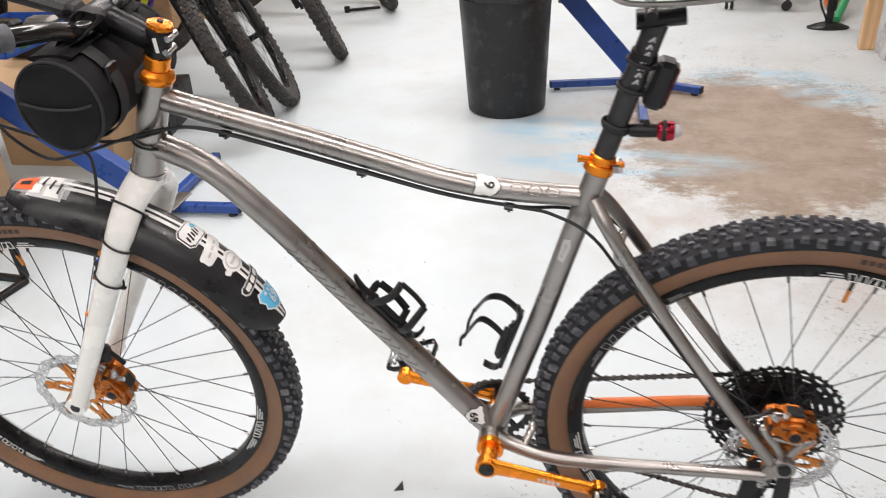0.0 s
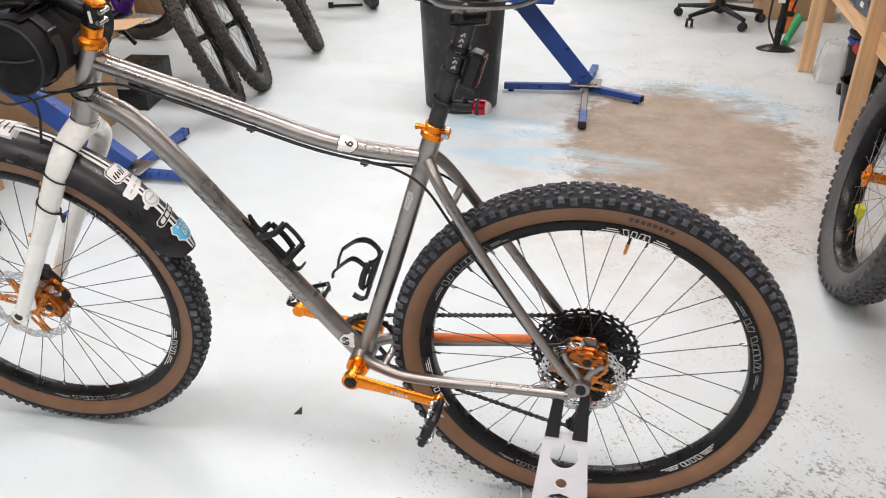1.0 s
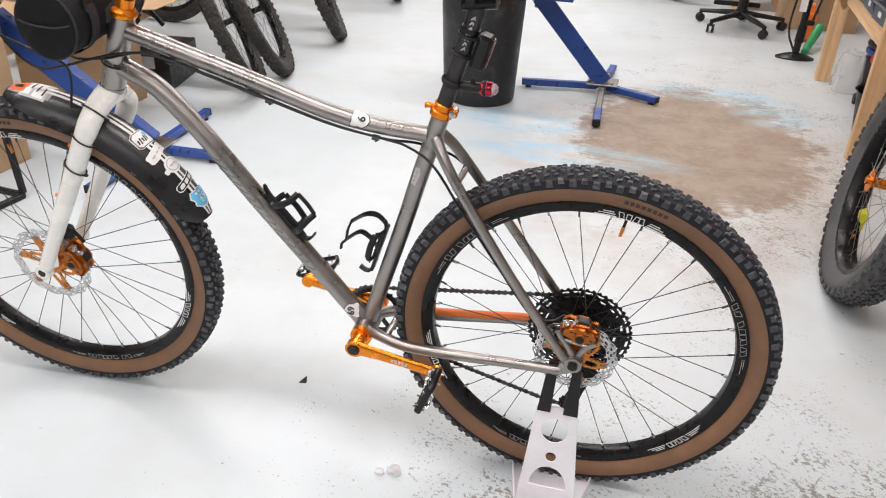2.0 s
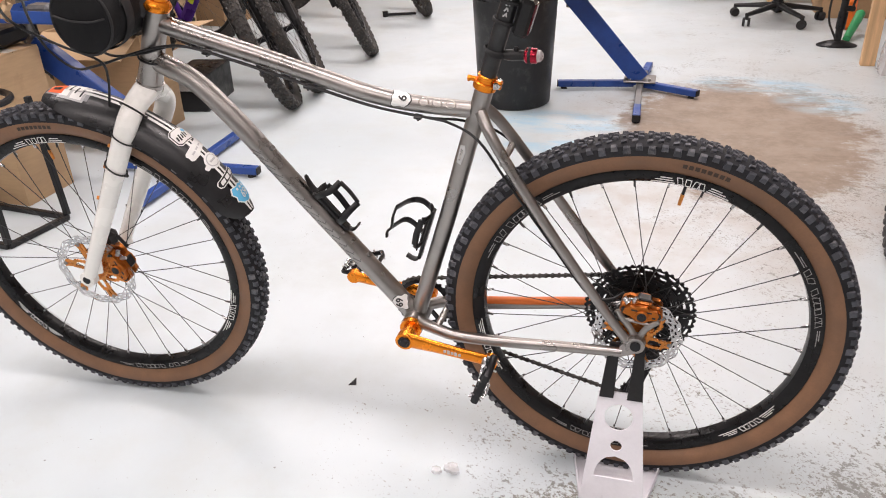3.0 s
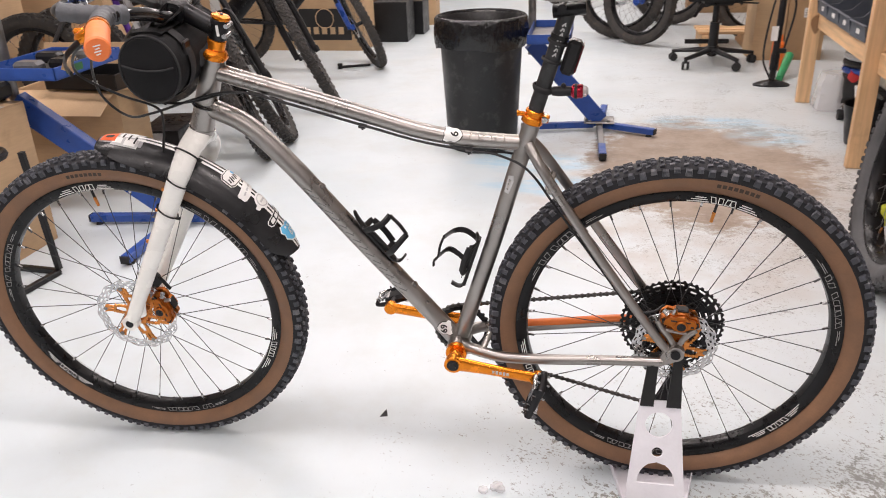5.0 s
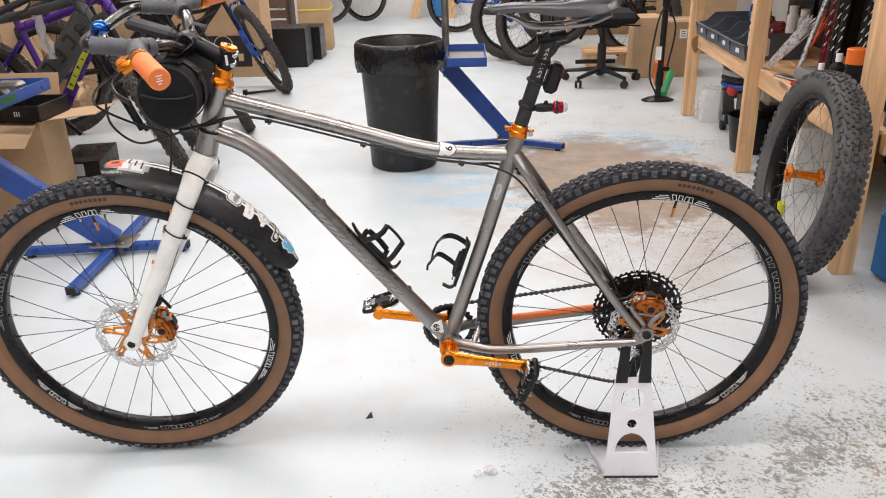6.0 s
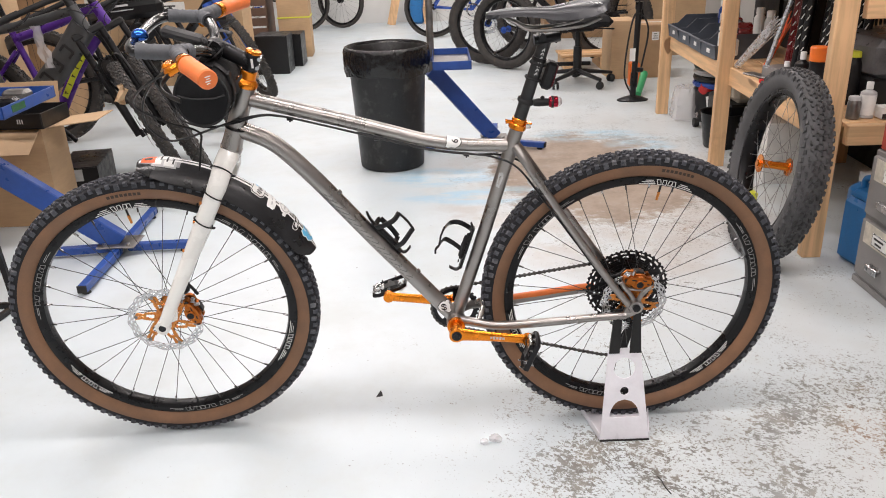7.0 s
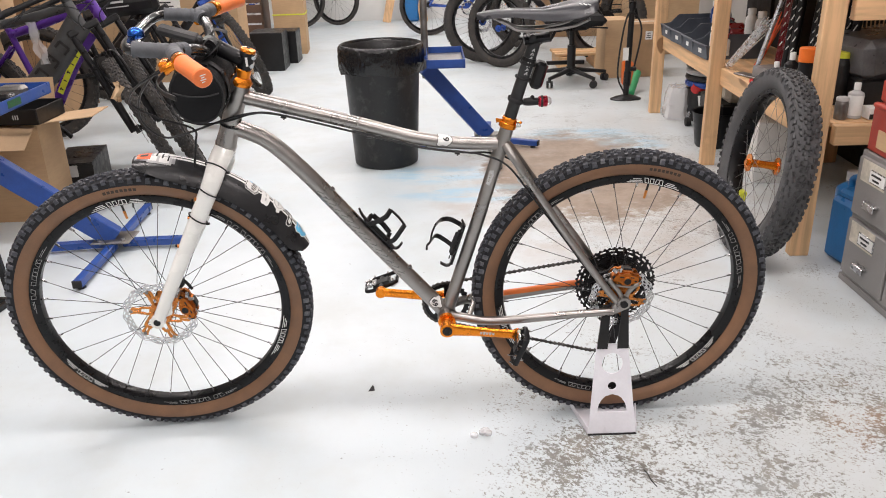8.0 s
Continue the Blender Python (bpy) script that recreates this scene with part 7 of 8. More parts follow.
# shelving along the right, built of sawn timber
def shelving():
    sh = thing("shelving", (1.3, 2.2, 0), "rough sawn softwood shelving crowded with workshop parts", "shelving")
    X0, X1, YA, YB = 0.92, 1.6, 0.98, 3.5
    for y in (1.0, 2.235, 3.47):
        for x in (X0 + 0.037, X1):
            part("post", Geo().box((x, y + 0.022, 1.05), (0.074, 0.045, 2.1), 0.003), WOOD_Z, sh, "upright softwood post")
    for z in (0.475, 0.995):
        for ya, yb in ((1.047, 2.233), (2.282, 3.468)):
            part("front_rail", Geo().box((X0 + 0.076, (ya + yb) / 2, z), (0.042, yb - ya, 0.09), 0.003), WOOD_Y, sh, "softwood rail")
        part("back_rail", Geo().box((X1 + 0.076, (YA + YB) / 2, z), (0.042, YB - YA, 0.09), 0.003), WOOD_Y, sh)
        for k in range(4):
            part("shelf_board", Geo().box((X0 + 0.1 + 0.075 + k * 0.147, (YA + YB) / 2 + 0.03, z + 0.035), (0.143, YB - YA - 0.08, 0.018), 0.002), WOOD_Y, sh, "softwood shelf board")
    part("end_rail", Geo().box((1.31, 1.0225, 0.48), (0.575, 0.04, 0.075), 0.003), WOOD_X, sh, "softwood rail across the end")
    part("end_rail", Geo().box((1.31, 1.0225, 0.937), (0.575, 0.04, 0.09), 0.003), WOOD_X, sh)
    # black sheet added for the dark depth behind the shelves
    part("dark_backing", Geo().box((1.72, 2.24, 1.0), (0.012, 2.6, 2.0), 0), BLACK_MATT, sh, "black sheet standing in for shade behind the shelves")
    return sh


before_shelf = set(bpy.data.objects)
shelving()


SZ = 0.521


def parts_bin(x, y, z, turn, label="grey-blue stacking parts bin with a white label"):
    m = pose(x, y, z, 0, 0, turn)
    b = thing("parts_bin", m, label, "storage bin", "stacking parts bins")
    w, d, h, t = 0.235, 0.3, 0.13, 0.004
    g = Geo(m)
    g.box((0, 0, t / 2), (w, d, t), 0.001)
    for s in (-1, 1):
        g.plate([(-d / 2, 0), (d / 2, 0), (d / 2, h), (-d / 2 + 0.1, h), (-d / 2 + 0.05, h * 0.62), (-d / 2 - 0.012, h * 0.55)], t, pose(s * (w / 2 - t / 2), 0, 0, 0, 0, 90))
    g.box((0, d / 2 - t / 2, h / 2), (w, t, h), 0.001)
    g.box((0, -d / 2, h * 0.28), (w, t, h * 0.56), 0.001)
    g.box((0, -d / 2 - 0.008, h * 0.55), (w, 0.016, 0.006), 0.002)
    part("tub", g, GREY_BIN, b)
    part("label", Geo(m).box((0, -d / 2 - 0.0026, h * 0.27), (0.05, 0.001, 0.022), 0), PAPER, b, "white paper label")
    return b


for k, y in enumerate((3.33, 3.08, 2.83, 2.58)):
    parts_bin(1.11, y, SZ, -90 + 3 * (k % 2))


def jar(x, y, z, r, h, body, lid, label, name="jar", cap_r=0.8, cap_h=0.3, neck=True):
    """A small bottle, tub or can, turned: body with a shoulder, and a cap."""
    m = pose(x, y, z)
    j = thing(name, m, label, name.replace("_", " "))
    part("body", Geo(m).lathe([(0, 0), (r * 0.92, 0), (r, r * 0.08), (r, h * 0.78), (r * 0.96, h * 0.82), (r * cap_r * 0.9, h * 0.9), (r * cap_r * 0.9, h), (0, h)], 22, "z"), body, j)
    part("cap", Geo(m).lathe([(r * cap_r, h * 0.93), (r * cap_r, h * (0.93 + cap_h) - 0.003), (r * cap_r * 0.9, h * (0.93 + cap_h)), (0, h * (0.93 + cap_h))], 20, "z"), lid, j)
    return j


# shelf clutter in the bay beside the fat wheel
can = jar(1.035, 1.36, SZ, 0.034, 0.185, BLACK_METAL, ORANGE_PL, "black aerosol can with a bright orange cap", "spray_can", 1.08, 0.3)
can = jar(1.06, 1.57, SZ, 0.031, 0.155, BLACK, PAPER, "black aerosol can with a white nozzle", "spray_can", 0.42, 0.2)
part("band", Geo(pose(1.06, 1.57, SZ)).lathe([(0.0314, 0.03), (0.0316, 0.032), (0.0316, 0.075), (0.0314, 0.077)], 22, "z"), RED, can, "dark red printed band")
jar(1.04, 1.68, SZ, 0.024, 0.1, PURPLE, PAPER, "small purple bottle with a white cap", "bottle", 0.5, 0.25)
jar(1.15, 1.5, SZ, 0.03, 0.18, STEEL_DULL, PAPER, "grey aerosol can with a white nozzle", "spray_can", 0.4, 0.15)
for k, (x, y, z, col, lid) in enumerate(((1.07, 2.70, SZ + 0.03, PAPER, PAPER), (1.06, 2.48, SZ + 0.02, PAPER, RED), (1.25, 2.66, SZ + 0.06, PAPER, PAPER), (1.25, 2.5, SZ + 0.06, STICK_G, PAPER), (1.22, 3.2, SZ + 0.05, FRAME_BLUE, PAPER))):
    jar(x, y, z, 0.03, 0.1 if k < 2 else 0.16, col, lid, "plastic tub of workshop fluid among the bins", "bottle", 0.75, 0.2)
for k in range(4):
    m = pose(1.2 + 0.03 * (k % 2), 2.72 + 0.13 * k, SZ + 0.12, 20, 30 * k, 40 * k)
    solid("brake_pad_pack", Geo(m).box((0, 0, 0), (0.1, 0.12, 0.03), 0.008), (DARK_RED, BLACK, DARK_RED, STICK_G)[k], "small bagged spare part piled in a bin", "spare part", "spare parts in the bins")
jar(1.075, 1.1, SZ, 0.024, 0.075, STEEL_DULL, STICK_G, "small glass jar with a grey lid", "jar", 0.95, 0.18)
can = jar(1.13, 1.115, SZ, 0.028, 0.115, STICK_G, PAPER, "white and silver aerosol can", "spray_can", 0.45, 0.22)
part("band", Geo(pose(1.13, 1.115, SZ)).lathe([(0.0284, 0.012), (0.0286, 0.014), (0.0286, 0.085), (0.0284, 0.087)], 22, "z"), PAPER, can, "white printed band")
jar(1.17, 1.35, SZ, 0.036, 0.2, BLACK, YELLOW, "black bottle with a yellow cap", "bottle", 0.85, 0.12)
bx = thing("small_box", (1.185, 1.1, SZ), "small black and white carton on the shelf", "box")
part("carton", Geo().box((1.195, 1.1, SZ + 0.022), (0.055, 0.06, 0.044), 0.002), PAPER, bx)
part("print", Geo().box((1.195, 1.069, SZ + 0.012), (0.05, 0.002, 0.018), 0), PRINT, bx)
solid("storage_case", Geo(pose(1.34, 1.4, SZ + 0.2, 0, -6, 12)).box((0, 0, 0), (0.34, 0.3, 0.16), 0.03), SMOKE, "smoky grey translucent case stacked on the shelf", "case")
solid("dark_crate", Geo().box((1.36, 1.4, SZ + 0.06), (0.34, 0.36, 0.12), 0.01), BLACK, "black plastic crate on the shelf", "crate")
tb = thing("toolbox", (1.16, 0.62, 0.492), "red metal toolbox on the drawer cabinet", "toolbox")
part("body", Geo().box((1.16, 0.62, 0.57), (0.26, 0.32, 0.155), 0.006), RED_TOOL, tb)
part("lid", Geo().box((1.16, 0.62, 0.70), (0.25, 0.31, 0.1), 0.02), RED_TOOL, tb, "red metal lid")
part("handle", Geo().tube(spline([(1.02, 0.7, 0.66), (0.995, 0.7, 0.665), (0.99, 0.62, 0.668), (0.995, 0.54, 0.665), (1.02, 0.54, 0.66)], 4), 0.009, 10), RED_TOOL, tb)
part("label", Geo().box((1.0285, 0.62, 0.545), (0.002, 0.2, 0.06), 0), CARD, tb, "tan label with plain bars")
bb_ = thing("parts_box", (1.03, 1.92, SZ), "flat black parts box with white marks on the shelf", "box")
part("carton", Geo(pose(1.0, 1.62, SZ, 0, 0, -14)).box((0, 0, 0.028), (0.05, 0.13, 0.055), 0.002), BLACK, bb_)
part("print", Geo(pose(1.0, 1.62, SZ, 0, 0, -14)).box((-0.0258, -0.03, 0.035), (0.001, 0.02, 0.02), 0).box((-0.0258, 0.02, 0.022), (0.001, 0.05, 0.006), 0).box((-0.0258, 0.035, 0.04), (0.001, 0.015, 0.012), 0), PAPER, bb_, "white printed marks")
solid("plastic_scrap", Geo().lathe([(0, 0), (0.014, 0), (0.013, 0.014), (0, 0.015)], 16, "z", m=pose(0.995, 1.83, SZ)), RED_CAP, "small red plastic cap", "cap")
carton("shoe_box", 1.1, 1.9, SZ, 0.1, 0.14, 0.05, 12, "small grey carton among the tubes", False, GREY_CAB, False, False)
solid("steel_tray", Geo(pose(1.03, 1.98, SZ, 0, 0, 20)).box((0, 0, 0.004), (0.06, 0.16, 0.008), 0.003), STEEL_DULL, "dull steel offcuts lying on the shelf", "scrap")
coil = Geo()
for k in range(6):
    coil.tube([(1.3 + 0.014 * k, 1.4 + (0.11 - 0.006 * k) * math.cos(t), 0.83 + (0.11 - 0.006 * k) * math.sin(t)) for t in (6.283 * q / 36 for q in range(36))], 0.0028, 6, closed=True)
solid("wire_coil", coil, CARD_IN, "coil of tan wire among the shelf tubes", "wire")


# black boxes added to fill the shelf's back with shade
for y, h, w in ((2.72, 0.3, 0.36), (3.16, 0.42, 0.4)):
    carton("shade_box", 1.56, y, SZ, 0.2, w, h, 0, "black box standing in for shade at the back of the shelf", False, BLACK_MATT, False, False, "dark boxes on the shelf")


def bundle(x, y, z, head, n, material, label, spread=0.05, seed=1):
    """A loose bundle of thin rods, gathered at the foot and fanned out toward its head."""
    rng = random.Random(seed)
    b = thing("spoke_bundle", (x, y, z), label, "rods")
    for k in range(n):
        f = Vector((x + rng.uniform(-0.012, 0.012), y + rng.uniform(-0.02, 0.02), z + rng.uniform(0.003, 0.02)))
        h = Vector(head) + Vector((rng.uniform(-0.5, 0.5) * spread, rng.uniform(-1, 1) * spread, rng.uniform(-1, 1) * spread))
        part("rod", Geo().tube([f, f.lerp(h, rng.uniform(0.6, 1.0))], 0.003, 6), material, b)
    return b


bundle(1.0, 2.2, SZ, (1.11, 1.98, 0.79), 40, STEEL_BRIGHT, "bundle of bright steel spokes leaning up from the shelf", 0.04, 2)
bundle(1.12, 2.14, SZ, (1.22, 2.12, 0.8), 14, STICK_O, "bundle of thin red rods on the shelf", 0.03, 4)
for k, (p, q, r, mt) in enumerate((((1.06, 2.0, SZ), (1.12, 1.86, 0.98), 0.011, STEEL_BRIGHT), ((1.3, 1.75, SZ), (1.3, 1.7, 0.95), 0.016, STEEL_DULL), ((1.28, 1.6, SZ), (1.3, 1.6, 0.93), 0.014, STEEL_BRIGHT))):
    solid("metal_tube", Geo().tube([p, q], r, 14), mt, "bare metal tube standing on the shelf", "tube", "tubes on the shelf")


def standing_fork(x, y, z, material, label, lean=0.06, L=0.44):
    f = thing("fork_tube", (x, y, z), label, "bicycle part", "forks and tubes on the shelf")
    for s in (-1, 1):
        part("leg", Geo().tube([(x, y + s * 0.03, z), (x + lean, y + s * 0.03, z + L)], [0.016, 0.02], 12), material, f)
        g = Geo()
        for k in range(6):
            c = Vector((x + lean * (0.35 + 0.1 * k), y + s * 0.03, z + L * (0.35 + 0.1 * k)))
            r = 0.0176 + 0.0004 * k
            u = Vector((-0.62, -0.78, 0)) * r
            w = Vector((0.78, -0.62, 0)) * 0.006
            g.bar(c + u - w + Vector((0, 0, -0.012)), c + u + w + Vector((0, 0, 0.006 + 0.006 * (k % 2))), 0.0045, 0.0012, (-0.62, -0.78, 0), 0)
        part("print", g, STICK_W, f, "pale printed bars")
    part("crown", Geo().bar((x + lean, y - 0.06, z + L), (x + lean, y + 0.06, z + L), 0.04, 0.03), material, f)


for k, (x, y, mt) in enumerate(((1.16, 1.96, DARK_RED), (1.14, 1.83, BLACK), (1.2, 1.72, BLACK), (1.17, 1.61, BLACK_METAL), (1.24, 2.08, BLACK), (1.24, 1.5, BLACK_METAL), (1.4, 1.2, BLACK))):
    standing_fork(x, y, SZ, mt, "dark red fork leg standing on the shelf" if mt is DARK_RED else "black suspension fork standing on the shelf", 0.03)
# under the shelves
solid("black_bucket", Geo().lathe([(0, 0.004), (0.085, 0.0), (0.092, 0.01), (0.118, 0.2), (0.128, 0.205), (0.12, 0.2), (0.088, 0.012), (0, 0.012)], 28, "z", m=pose(1.09, 2.63, 0)), BLACK, "black plastic bucket under the shelf", "bucket")
solid("storage_tub", Geo().box((1.3, 2.8, 0.3), (0.3, 0.34, 0.12), 0.03), LABEL, "pale cloth bundle on a crate under the shelf", "bundle")
solid("black_crate", Geo().box((1.3, 2.82, 0.12), (0.36, 0.42, 0.24), 0.012), BLACK, "black plastic crate under the shelf", "crate")
solid("storage_drum", Geo().lathe([(0, 0), (0.15, 0), (0.16, 0.02), (0.16, 0.2), (0, 0.21)], 28, "z", m=pose(1.27, 3.3, 0)), BLACK, "black drum under the shelf", "drum")
for k in range(5):
    solid("wheel_tyre", Geo().tube([(1.27 + 0.15 * math.cos(t), 3.3 + 0.15 * math.sin(t), 0.235 + 0.038 * k) for t in (6.283 * q / 30 for q in range(30))], 0.02, 8, closed=True), (FRAME_BLUE, BLACK, STICK_G, BLACK, FRAME_BLUE)[k], "coiled hose stacked on a drum under the shelf", "hose", "coiled hoses")
rng = random.Random(19)
verts, faces, nb, rb = [], [], 26, 10
for i in range(rb + 1):
    zz = 0.002 + 0.2 * i / rb
    for j in range(nb):
        a = 2 * math.pi * j / nb
        w = (0.105 - 0.03 * (i / rb) ** 2) * (1 + 0.16 * (rng.random() - 0.5))
        c4, s4 = math.cos(a), math.sin(a)
        sq = 1 / max(abs(c4), abs(s4)) ** 0.7
        verts.append((1.08 + w * c4 * sq * 0.85, 3.36 + w * s4 * sq, zz + 0.015 * (rng.random() - 0.5) * (i > 0)))
faces = [(i * nb + j, i * nb + (j + 1) % nb, (i + 1) * nb + (j + 1) % nb, (i + 1) * nb + j) for i in range(rb) for j in range(nb)] + [tuple(range(nb - 1, -1, -1)), tuple(rb * nb + j for j in range(nb))]
solid("clear_bag", Geo().add(verts, faces), POLY, "crumpled clear plastic bag standing by the shelf post", "bag")
solid("red_cap", Geo().lathe([(0, 0), (0.05, 0), (0.052, 0.01), (0.045, 0.05), (0, 0.055)], 20, "z", m=pose(1.17, 3.24, 0.2, 30, 0, 0)), RED_CAP, "red plastic cap on the clear bag", "cap")
tl = thing("castor_bracket", (1.08, 3.0, 0), "white steel bracket with two black castors under the shelf", "castors")
part("bracket", Geo().plate([(0.0, 0.2), (0.09, 0.2), (0.075, 0.12), (0.05, 0.09), (0.03, 0.02), (0.01, 0.02), (0.02, 0.12)], 0.02, pose(1.12, 3.05, 0, 0, 0, -60)), PAPER, tl, "white bracket")
for y in (3.1, 2.87):
    ca = part("castor", Geo().tube([(1.065, y, 0.028), (1.095, y, 0.028)], 0.028, 18), BLACK_MATT, tl, "black castor")
    part("fork", Geo().bar((1.08, y, 0.03), (1.09, y + 0.03, 0.08), 0.036, 0.012, (1, 0, 0)), STEEL, ca, "bright castor fork")
carton("cardboard_box", 1.22, 2.05, 0, 0.28, 0.24, 0.3, 85, "small white carton with a red mark under the shelf", False, PAPER, False, False)


# the shelving and what it holds stand slightly askew to the room
ASKEW = Matrix.Translation((0.92, 1.0, 0)) @ Matrix.Rotation(radians(-2.0), 4, "Z") @ Matrix.Translation((-0.92, -1.0, 0))
for ob in set(bpy.data.objects) - before_shelf:
    if not ob.parent:
        ob.matrix_basis = ASKEW @ ob.matrix_basis


# the fat tyre wheel that leans on the shelf
fw_m = wheel_frame(None, (0.16, 0.0, 0.987), (-0.06, -1, 0))
fw_m.translation = Vector((0.74, 1.07, 0.0)) + Vector((0.16, 0, 0.987)) * 0.362 + Vector((0.0, 0, 0))
fat = thing("fat_tyre_assembly", (0.74, 1.07, 0), "fat-tyre bicycle wheel with an orange hub leaning on the shelf post", "wheel")
bike_wheel(fat, "wheel", "wide black rim with a fat knobbly tyre", fw_m, R=0.366, half=0.051, sidewall=FAT_TYRE, rubber=FAT_TYRE, rim_r=0.283, n_knobs=84, knob_size=0.0078, seed=51, lug=FAT_LUG, spokes=32, hub_mat=ORANGE, hub_half=0.055, spoke_mat=STEEL_DULL, flange=0.03, valve=250)
part("tag", Geo(fw_m).box((-0.2, 0.03, -0.2), (0.05, 0.03, 0.07), 0.004), YELLOW, fat, "yellow paper tag")


# grey drawer cabinet at the end of the shelves
def drawer_cabinet():
    X, Ya, Yb, H, D = 1.02, 0.79, -0.35, 0.49, 0.4
    cab = thing("drawer_cabinet", (X + D / 2, (Ya + Yb) / 2, 0), "grey steel card-file cabinet with labelled drawers", "cabinet")
    part("body", Geo().box((X + D / 2, (Ya + Yb) / 2, H / 2), (D, Ya - Yb, H), 0.004), GREY_CAB, cab)
    part("plinth", Geo().box((X + D / 2 - 0.006, (Ya + Yb) / 2, 0.012), (D, Ya - Yb + 0.01, 0.024), 0.002), GREY_CAB, cab)
    n = 4
    w = (Ya - Yb - 0.02) / n
    for i in range(n):
        for j in range(2):
            yc, zc = Ya - 0.01 - w * (i + 0.5), 0.145 + 0.225 * j
            dr = part("drawer", Geo().box((X - 0.006, yc, zc), (0.02, w - 0.012, 0.205), 0.004), GREY_CAB, cab, "grey steel drawer front")
            part("label_holder", Geo().box((X - 0.0175, yc, zc + 0.055), (0.004, 0.1, 0.045), 0.001), STEEL, dr, "bright label holder")
            part("label", Geo().box((X - 0.02, yc, zc + 0.055), (0.002, 0.09, 0.036), 0), PAPER, dr, "card with plain dark bars")
            g = Geo()
            for k in range(2):
                g.box((X - 0.0214, yc + 0.005, zc + 0.063 - 0.016 * k), (0.0008, 0.06 - 0.02 * k, 0.007), 0)
            part("label_print", g, PRINT, dr)
            part("old_label", Geo().box((X - 0.0168, yc + 0.03, zc + 0.012 + 0.05), (0.001, w * 0.55, 0.075), 0), LABEL, dr, "yellowed paper label")
            part("pull", Geo().box((X - 0.026, yc, zc - 0.035), (0.022, 0.07, 0.012), 0.003).box((X - 0.034, yc, zc - 0.045), (0.005, 0.07, 0.02), 0.002), STEEL, dr, "bright steel pull")
    return cab


drawer_cabinet()


def jug(x, y):
    m = pose(x, y, 0, 0, 0, 8)
    j = thing("jerry_can", m, "blue plastic five-litre can with a moulded handle", "jug")
    g = Geo(m).box((0, 0, 0.125), (0.13, 0.19, 0.25), 0.018)
    g.box((0, 0.0, 0.262), (0.1, 0.15, 0.04), 0.014)
    g.tube(spline([(0, 0.075, 0.27), (0, 0.07, 0.312), (0, 0.03, 0.326), (0, -0.01, 0.31), (0, -0.02, 0.275)], 5), 0.012, 12)
    part("body", g, JUG, j)
    part("cap", Geo(m).tube([(0, -0.06, 0.275), (0, -0.06, 0.315)], 0.022, 18), STICK_G, j, "grey screw cap")


jug(1.13, 0.93)
jar(1.17, 1.08, 0.0, 0.06, 0.3, JUG, STICK_G, "blue plastic bottle behind the can", "bottle", 0.5, 0.12)
solid("brush_handle", Geo().bar((1.25, 0.85, 0.16), (1.2, 0.72, 0.4), 0.03, 0.012), WOOD_Z, "wooden brush leaning under the shelf", "brush", "brushes")
solid("brush_handle", Geo().bar((1.3, 0.75, 0.16), (1.22, 0.6, 0.4), 0.03, 0.012), BLACK, "dark brush leaning under the shelf", "brush", "brushes")


# floor pump
pm = thing("floor_pump", (0.95, 3.93, 0), "black floor pump with a round foot", "pump")
part("foot", Geo(pose(0.95, 3.93, 0)).lathe([(0, 0.0), (0.09, 0.0), (0.092, 0.008), (0.06, 0.024), (0.03, 0.034), (0, 0.036)], 28, "z", m=Matrix.Diagonal((1.25, 0.7, 1, 1))), BLACK, pm)
part("barrel", Geo().tube([(0.95, 3.93, 0.03), (0.965, 3.95, 0.66)], 0.021, 16), BLACK, pm)
part("collar", Geo().tube([(0.953, 3.934, 0.1), (0.957, 3.94, 0.2)], 0.027, 16), BLACK_METAL, pm)
part("collar", Geo().tube([(0.965, 3.95, 0.64), (0.966, 3.951, 0.69)], 0.027, 16), BLACK_METAL, pm)
part("handle", Geo().tube([(0.966, 3.951, 0.69), (0.967, 3.952, 0.74)], 0.008, 10).tube([(0.85, 3.95, 0.745), (1.08, 3.955, 0.745)], 0.017, 12), BLACK, pm)
part("hose", Geo().tube(spline([(0.93, 3.9, 0.05), (0.87, 3.88, 0.2), (0.9, 3.9, 0.5), (0.95, 3.92, 0.62), (1.04, 3.95, 0.5), (1.0, 3.95, 0.2)], 6), 0.0065, 8), BLACK_MATT, pm)
part("tag", Geo().box((0.928, 3.91, 0.33), (0.04, 0.004, 0.09), 0), PAPER, pm, "white paper tag")
part("bracket", Geo().box((0.985, 3.93, 0.22), (0.06, 0.03, 0.03), 0.006), BLACK, pm)


# office chair, of which the base and column show
ch = thing("office_chair", (0.66, 4.6, 0), "black office chair on a five-armed castor base", "chair")
cx, cy = 0.66, 4.62
part("column", Geo().tube([(cx, cy, 0.1), (cx, cy, 0.3)], 0.034, 16).tube([(cx, cy, 0.3), (cx, cy, 0.46)], 0.022, 14), BLACK, ch)
part("hub", Geo().tube([(cx, cy, 0.075), (cx, cy, 0.13)], [0.05, 0.04], 18), BLACK, ch)
